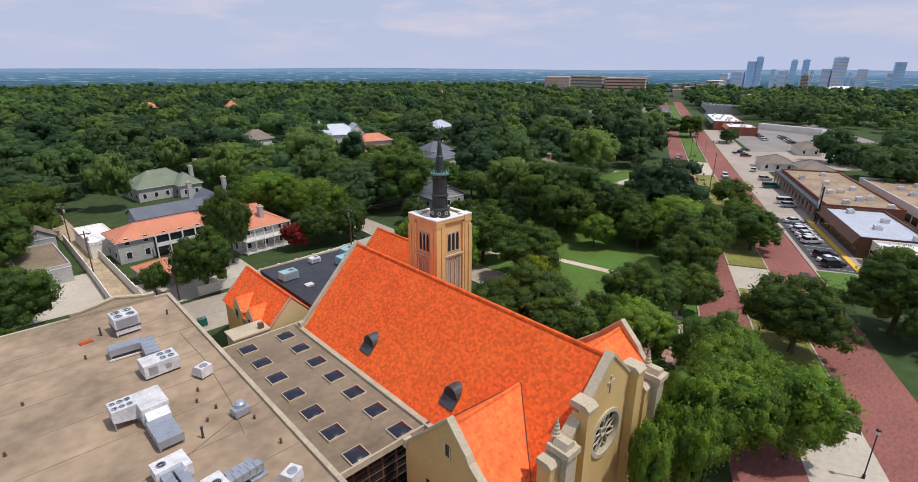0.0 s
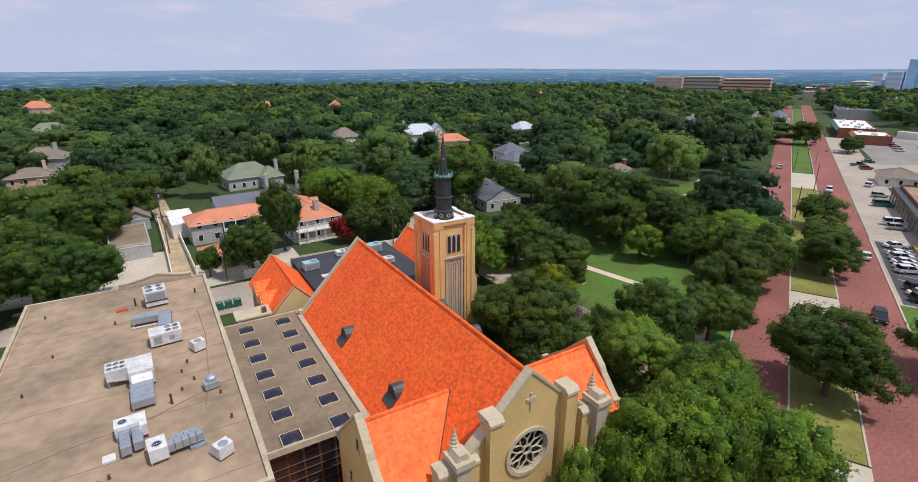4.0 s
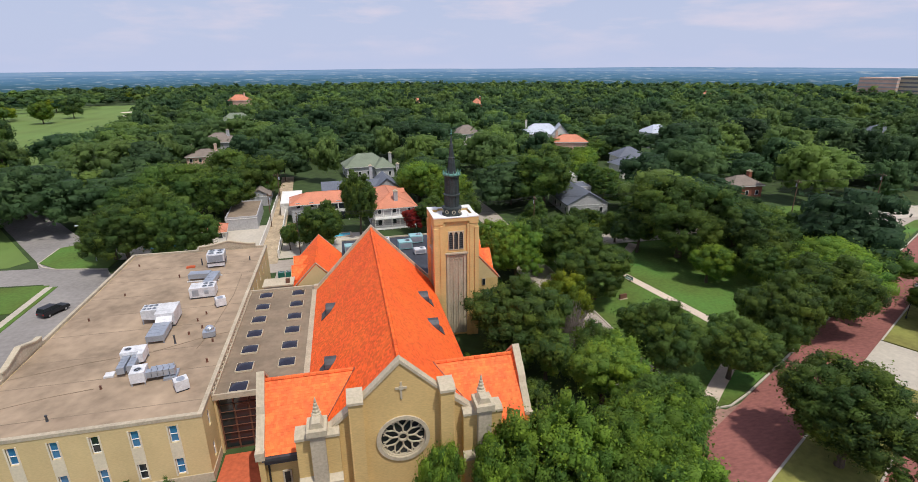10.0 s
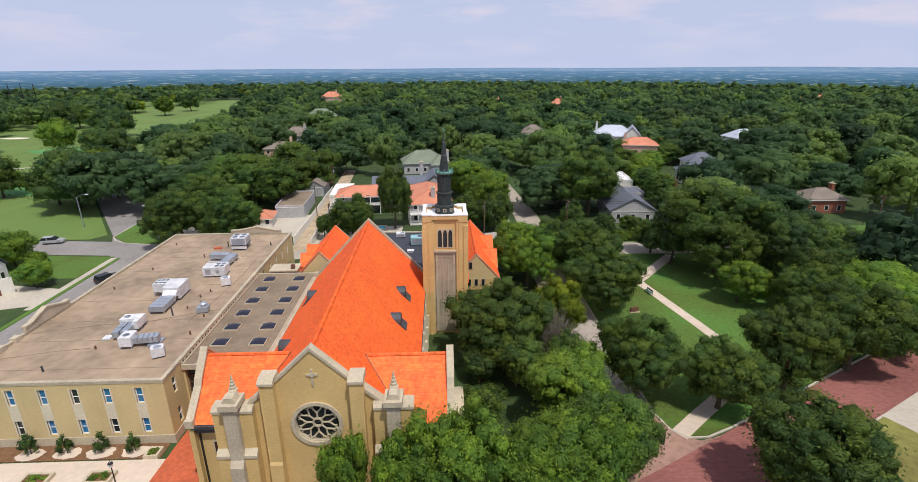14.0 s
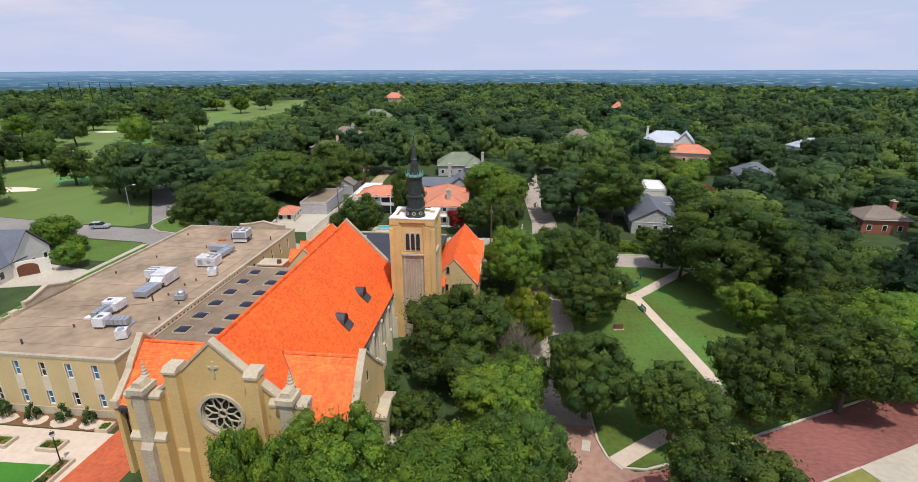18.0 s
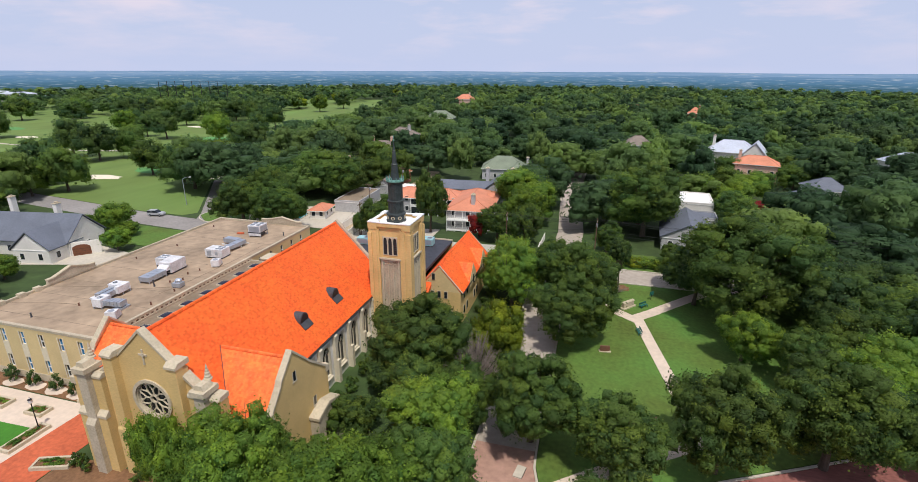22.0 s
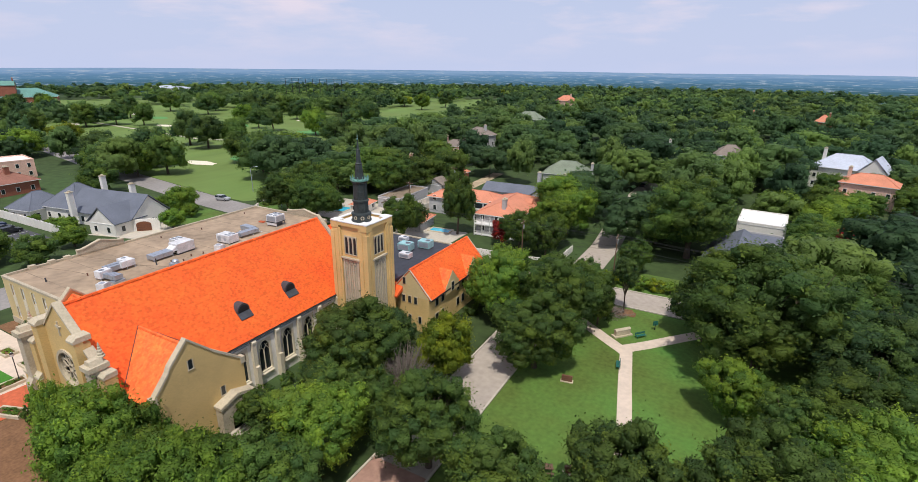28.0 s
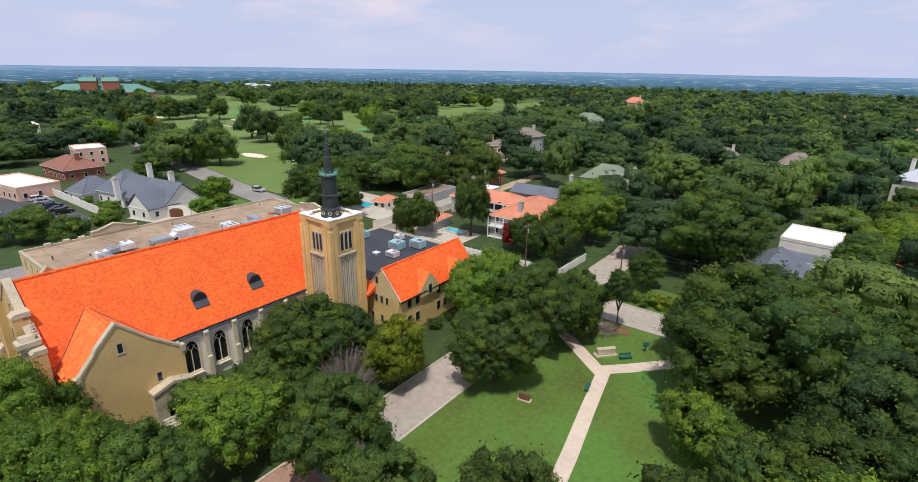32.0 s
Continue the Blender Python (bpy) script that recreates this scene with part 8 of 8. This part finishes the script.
car("black", "suv", *bl(55.6, -5.3), BANG + 180, "on the brick boulevard")
for s, col, shp in ((68.6, "black", "suv"), (71.6, "white", "saloon"), (74.6, "black", "suv"), (85.0, "white", "suv"), (88.0, "white", "saloon"), (91.0, "white", "saloon"), (94.0, "white", "suv"), (97.2, "white", "saloon"), (103.4, "white", "saloon")):
    car(col, shp, *bl(s, -13.4), BANG - 68, "parked nose-in before the shops", 0.05)
for s, n, col, shp, turn, wh in ((121.5, -16.2, "silver", "suv", -80, "parked before the shops"), (126, -16.2, "white", "van", -80, "parked before the shops"), (149, -16.2, "green", "van", -80, "parked before the shops"), (163, -17, "silver", "suv", -80, "parked before the shops"), (181, -16, "white", "suv", -20, "turning off the boulevard"),
                                 (219, -18.5, "red", "suv", -70, "at the far lot"), (227, -16.5, "blue", "pickup", -70, "at the far lot"), (239, -21, "green", "saloon", -70, "at the far lot"), (91.3, -6.6, "white", "saloon", 0, "on the brick boulevard"), (155, -2.2, "black", "suv", 180, "on the brick boulevard"), (164, -3.2, "white", "suv", 180, "on the brick boulevard"), (204, 12, "white", "saloon", 0, "on the brick boulevard"), (300, -3, "red", "saloon", 180, "far along the boulevard"),
                                 (51, -22.5, "white", "saloon", 10, "in the side lot"), (48.5, -25.5, "white", "saloon", 10, "in the side lot")):
    car(col, shp, *bl(s, n), BANG + turn, wh, 0.05)
for i in range(4):
    car(("silver", "black", "white", "blue")[i], "saloon", *bl(46 + i * 3.2, -31), BANG + 80, "in the side lot", 0.05)
for i in range(9):
    car(("black", "blue", "silver", "white", "black")[i % 5], "saloon", *bl(276 + i * 3.6, -50), BANG - 70, "in the far car park")
for i in range(5):
    car(("white", "silver", "red")[i % 3], "suv", *bl(285 + i * 8, -38), BANG - 70, "in the far car park")
car("silver", "suv", -49.0, 101.5, 12, "on the street by the golf course")
car("black", "suv", -20.9, 77.0, 62, "on the street beside the hall")
car("black", "saloon", 67.7, 196, 82, "on the residential street")
car("blue", "suv", 63.6, 167, 84, "parked beside the residential street")
for i, x in enumerate((-66.5, -71.2, -75.8, -84.5, -89.0, -97.5)):
    car(("black", "black", "blue", "silver", "white", "black")[i], ("suv", "saloon")[i % 2], x, 50.8, 92, "in the dark car park")
for i, x in enumerate((-62, -70, -79, -88)):
    car(("white", "black", "silver", "blue")[i], "saloon", x, 37, 88, "in the dark car park")
for k in range(14):
    strip("bay_line", [(-55 - 4.6 * k, 48.2), (-55 - 4.6 * k, 53.4)], 0.12, 0.0, 0.055, "paint_white", "white parking bay line", category="marking")
for k in range(16):
    strip("bay_line", [bl(66.8 + 3.0 * k, -16.9), bl(67.6 + 3.0 * k, -11)], 0.12, 0.0, 0.056, "paint_white", "white parking bay line", category="marking")


# ---- lamps, poles, wires ----
def street_lamp(x, y, h=5.2):
    p = thing("street_lamp", (x, y, 0.05), 0, "black post lamp with a lantern head", "street lamp", "post lamps")
    part("post", lathe(0, 0, [(0.16, 0), (0.14, 0.5), (0.07, 0.6), (0.055, h)], 8), "black", p)
    part("lantern", lathe(0, 0, [(0.06, h), (0.2, h + 0.1), (0.24, h + 0.5), (0.1, h + 0.6), (0.03, h + 0.8)], 6), "lamp_clear", p)
    part("cap", lathe(0, 0, [(0.28, h + 0.5), (0.2, h + 0.62), (0.05, h + 0.7), (0.02, h + 0.9)], 6), "black", p)


street_lamp(60.3, 1.9, 5.6)
street_lamp(14.2, 20.2, 3.9)
street_lamp(*bl(31, 7.0), 6.4)
street_lamp(*bl(74, 7.0), 6.0)
fb = thing("pole_banner", (*bl(31, 7.0), 4.0), BANG, "pale banner on a lamp post", "banner")
part("cloth", boxes((0.1, 1.0, -0.015, 0.015, 0, 1.9)), "paint_white", fb)
part("arm", boxes((0, 1.05, -0.02, 0.02, 1.88, 1.93), (0, 1.05, -0.02, 0.02, -0.03, 0.02)), "black", fb)


def cobra_lamp(x, y, rz, h=8.5):
    p = thing("street_lamp", (x, y, 0), rz, "tall grey street lamp with a curved arm", "street lamp", "arm lamps")
    part("post", lathe(0, 0, [(0.14, 0), (0.08, h)], 8), "galv", p)
    bm = bmesh.new()
    tube(bm, (0, 0, h - 0.1), (1.0, 0, h + 0.5), 0.05)
    tube(bm, (1.0, 0, h + 0.5), (2.2, 0, h + 0.6), 0.05)
    part("arm", bm, "galv", p)
    part("head", boxes((2.0, 2.8, -0.16, 0.16, h + 0.5, h + 0.68)), "hvac", p)


cobra_lamp(-50.0, 114.5, 20)
cobra_lamp(-24.5, 104, 170, 8)


def power_pole(x, y, rz, h=10.5):
    p = thing("power_pole", (x, y, 0), rz, "weathered timber power pole with a crossarm", "power pole", "power poles")
    part("post", lathe(0, 0, [(0.14, 0), (0.10, h)], 8), "wood", p)
    part("crossarm", boxes((-1.2, 1.2, -0.06, 0.06, h - 0.75, h - 0.6)), "wood", p)
    for k in (-1.05, -0.45, 0.45, 1.05):
        part("insulator", lathe(k, 0, [(0.05, h - 0.6), (0.06, h - 0.5), (0.03, h - 0.42)], 6), "stone_pale", p)
    part("transformer", lathe(0.32, 0.0, [(0.2, h - 2.2), (0.22, h - 2.1), (0.22, h - 1.4), (0.15, h - 1.3)], 10), "galv", p)


LINE = [(-46, 96.6), (-4, 97.2), (20.6, 97.0), (58, 98.3), (78.6, 98.6), (118, 97.4), (158, 98), (190, 99.5)]
for x, y in LINE[2:]:
    power_pole(x, y, 90)
SIDE = [(11.6, 97.5), (11.4, 122), (11.0, 150), (9.8, 182)]
for x, y in SIDE[1:]:
    power_pole(x, y, 0, 9.5)
for i in range(5):
    power_pole(*bl(120 + 42 * i, 1.2 if i % 2 else 6.8), BANG, 9.5)
wires = thing("power_lines", (60, 97, 0), 0, "sagging black power cables between poles", "power line")


def wire(p, q, sag):
    cu = bpy.data.curves.new("cable", "CURVE")
    cu.dimensions, cu.bevel_depth, cu.bevel_resolution = "3D", 0.022, 0
    sp_ = cu.splines.new("POLY")
    sp_.points.add(12)
    for i in range(13):
        f = i / 12
        v = Vector(p).lerp(Vector(q), f) - Vector((60, 97, 0))
        sp_.points[i].co = (v.x, v.y, v.z - 4 * sag * f * (1 - f), 1)
    cu.materials.append(M["black"])
    o = new("cable", cu)
    o.parent = wires


for (ax, ay), (bx, by) in zip(LINE[2:], LINE[3:]):
    for k, z in ((-1.05, 10.1), (0.45, 10.1), (1.05, 10.1), (0, 8.0), (0.1, 7.2)):
        wire((ax, ay + k, z), (bx, by + k, z), 0.7 if z > 9 else 0.9)
for (ax, ay), (bx, by) in zip(SIDE[1:], SIDE[2:]):
    for k, z in ((-1.05, 9.1), (1.05, 9.1), (0, 7.2)):
        wire((ax + k, ay, z), (bx + k, by, z), 0.6)
wire((20.6, 97, 10.1), (11.4, 122, 9.1), 0.6)
wire((20.6, 97, 9.9), (23.0, 76.0, 8.2), 0.5)
tl = thing("traffic_light", (*bl(222, -1), 0), BANG, "traffic signal on a mast arm", "traffic light")
part("post", lathe(0, 0, [(0.14, 0), (0.1, 6.4)], 8), "galv", tl)
bm = bmesh.new()
tube(bm, (0, 0, 6.2), (0, -6, 6.6), 0.07)
part("arm", bm, "galv", tl)
for k in (-3, -5.6):
    part("signal_head", boxes((-0.14, 0.14, k - 0.16, k + 0.16, 5.6, 6.5)), "black", tl)

# ---- park furniture ----
mon = thing("stone_monument", (85.4, 75.9, 0.1), 49, "long pink granite monument on a pale base", "monument")
part("base", boxes((-1.75, 1.75, -0.6, 0.6, 0, 0.22)), "stone_pale", mon)
part("slab", prisms(([(-0.35, 0.22), (0.35, 0.22), (0.28, 1.15), (0.1, 1.25), (-0.28, 1.15)], "x", -1.4, 1.4)), "stone", mon)
part("top", prisms(([(-0.36, 1.12), (0.36, 1.12), (0.2, 1.32), (-0.2, 1.32)], "x", -1.5, 1.5)), "stone_pale", mon)
M["bench_green"] = material("green_painted_steel", (0.02, 0.13, 0.10), rough=0.5, var=0.1)


def bench(x, y, rz):
    b = thing("park_bench", (x, y, 0.1), rz, "green painted slatted park bench", "bench", "park benches")
    for k in range(4):
        part("seat_slat", boxes((-0.95, 0.95, -0.25 + 0.14 * k, -0.14 + 0.14 * k, 0.43, 0.47)), "bench_green", b)
    for k in range(3):
        part("back_slat", boxes((-0.95, 0.95, 0.3, 0.34, 0.56 + 0.13 * k, 0.66 + 0.13 * k)), "bench_green", b)
    for s in (-1, 1):
        part("leg", boxes((s * 0.85 - 0.04, s * 0.85 + 0.04, -0.26, -0.2, 0, 0.43), (s * 0.85 - 0.04, s * 0.85 + 0.04, 0.28, 0.34, 0, 0.95), (s * 0.85 - 0.03, s * 0.85 + 0.03, -0.26, 0.34, 0.38, 0.43)), "bench_green", b)


bench(88.3, 76.7, 48)
bench(86.9, 66.0, 282)
pl = thing("park_sign", (89.9, 80.6, 0.1), 40, "small dark park sign on a post", "sign")
part("post", boxes((-0.05, 0.05, -0.05, 0.05, 0, 1.2)), "black", pl)
part("board", boxes((-0.45, 0.45, -0.04, 0.04, 0.9, 1.7)), "bench_green", pl)
for x, y, rz in ((87.2, 41.8, 30), (81.4, 58.5, 10)):
    st = thing("stone_marker", (x, y, 0.1), rz, "low brown stone marker in the grass", "marker")
    part("base", boxes((-0.9, 0.9, -0.4, 0.4, 0, 0.12)), "stone_pale", st)
    part("stone", prisms(([(-0.22, 0.12), (0.22, 0.12), (0.15, 0.95), (-0.15, 0.95)], "x", -0.75, 0.75)), "brown_metal", st)


# ---- plaza planters and shrubs ----
def planter(x0, x1, y0, y1, rz=0):
    c = ((x0 + x1) / 2, (y0 + y1) / 2)
    w, d = (x1 - x0) / 2, (y1 - y0) / 2
    p = thing("planter", (*c, 0.05), rz, "low pale stone planter with grasses", "planter", "plaza planters")
    part("curb", boxes((-w, w, -d, -d + 0.28, 0, 0.42), (-w, w, d - 0.28, d, 0, 0.42), (-w, -w + 0.28, -d + 0.28, d - 0.28, 0, 0.42), (w - 0.28, w, -d + 0.28, d - 0.28, 0, 0.42)), "stone_pale", p)
    part("soil", boxes((-w + 0.28, w - 0.28, -d + 0.28, d - 0.28, 0, 0.3)), "soil", p)
    v, q, tn, vn = crown_arrays(int(x0 * 10 + 500), 16, 260, 0.09, flat=0.5)
    o = new("planting", quads_mesh("plants", v * np.array([w * 0.85, d * 0.85, 0.4]) + np.array([0, 0, 0.4]), q, "leaf_bright", tn))
    o.parent = p


planter(9.2, 12.0, 21.9, 23.7)
planter(2.5, 5.4, 21.9, 23.7)
planter(-4.0, -1.2, 21.9, 23.7)
planter(13.4, 15.2, 16.0, 21.0)
planter(19.6, 23.8, 15.4, 17.2, 20)
planter(13.6, 15.2, 25.6, 27.2)
for x in (0.4, 4.4, 8.2, 12.0):
    tree(x, 27.0, 0.85, 2.6, "leaf_dark", size="small", where="in a gravel ring by the hall", base=0.05)
    slab("gravel_ring", blob(x, 26.9, 1.5, 1.0, seed=int(x * 10 + 9)), 0.0, 0.09, "plaza", "pale gravel ring round a shrub", category="gravel")
for x, y in ((24.4, 17.0), (26.0, 16.6), (33.0, 16.8)):
    tree(x, y, 0.8, 1.7, "leaf", size="small", where="before the church front")
for x, y, r in ((47.4, 34.5, 1.2), (47.6, 38.2, 1.2), (47.5, 42.5, 1.3), (59.5, 66, 1.4), (59.8, 70, 1.4), (59.7, 74, 1.3), (53.5, 50.5, 1.4)):
    tree(x, y, r, 2.2, "leaf", size="small", where="along the church wall")
# condensers beside the wing
for k in range(3):
    cu_ = thing("condenser", (17.6 + 1.5 * k, 84.2, 0.05), 0, "green cased ground condenser", "air conditioner", "ground condensers")
    part("case", boxes((-0.6, 0.6, -0.6, 0.6, 0.1, 1.3)), "bench_green", cu_)
    fan_set(cu_, [(0, 0, 1.3, 0.45)])


# driving-range net on tall poles
net = thing("golf_net", (-350, 455, 0), 2.5, "tall dark driving-range net on slim poles", "net")
for i in range(9):
    part("post", lathe(-42 + i * 10.5, 0, [(0.4, -1), (0.25, 27)], 8), "black", net)
for k in range(5):
    part("cable", boxes((-42, 42, -0.06, 0.06, 6.8 + 5 * k, 6.95 + 5 * k)), "black", net)


# litter bin and a timber bench frame near the corner walk
lb_ = thing("litter_bin", (92.9, 37.0, 0.1), 0, "brown drum litter bin with a pale rim", "bin")
part("drum", lathe(0, 0, [(0.3, 0), (0.36, 0.1), (0.36, 0.85), (0.3, 0.9)], 14), "wood", lb_)
part("rim", lathe(0, 0, [(0.38, 0.86), (0.38, 0.98), (0.16, 1.0)], 14), "stone_pale", lb_)
pt = thing("picnic_table", (84.6, 40.5, 0.1), 25, "brown timber picnic table under the trees", "table")
part("tabletop", boxes((-0.9, 0.9, -0.38, 0.38, 0.71, 0.76)), "wood", pt)
for s in (-1, 1):
    part("seat", boxes((-0.9, 0.9, s * 0.72 - 0.14, s * 0.72 + 0.14, 0.42, 0.46)), "wood", pt)
    part("leg", prisms(([(-0.75, 0.0), (-0.65, 0.0), (0.25, 0.71), (0.15, 0.71)], "x", s * 0.7 - 0.04, s * 0.7 + 0.04), ([(0.75, 0.0), (0.65, 0.0), (-0.25, 0.71), (-0.15, 0.71)], "x", s * 0.7 + 0.05, s * 0.7 + 0.13)), "wood", pt)
dr = thing("storm_drain", (72.9, 29.4, 0.03), 80, "concrete storm drain inlet in the kerb", "drain")
part("lid", boxes((-0.9, 0.9, -0.1, 0.9, 0, 0.2)), "concrete", dr)
part("slot", boxes((-0.8, 0.8, -0.13, -0.1, 0.04, 0.15)), "black", dr)
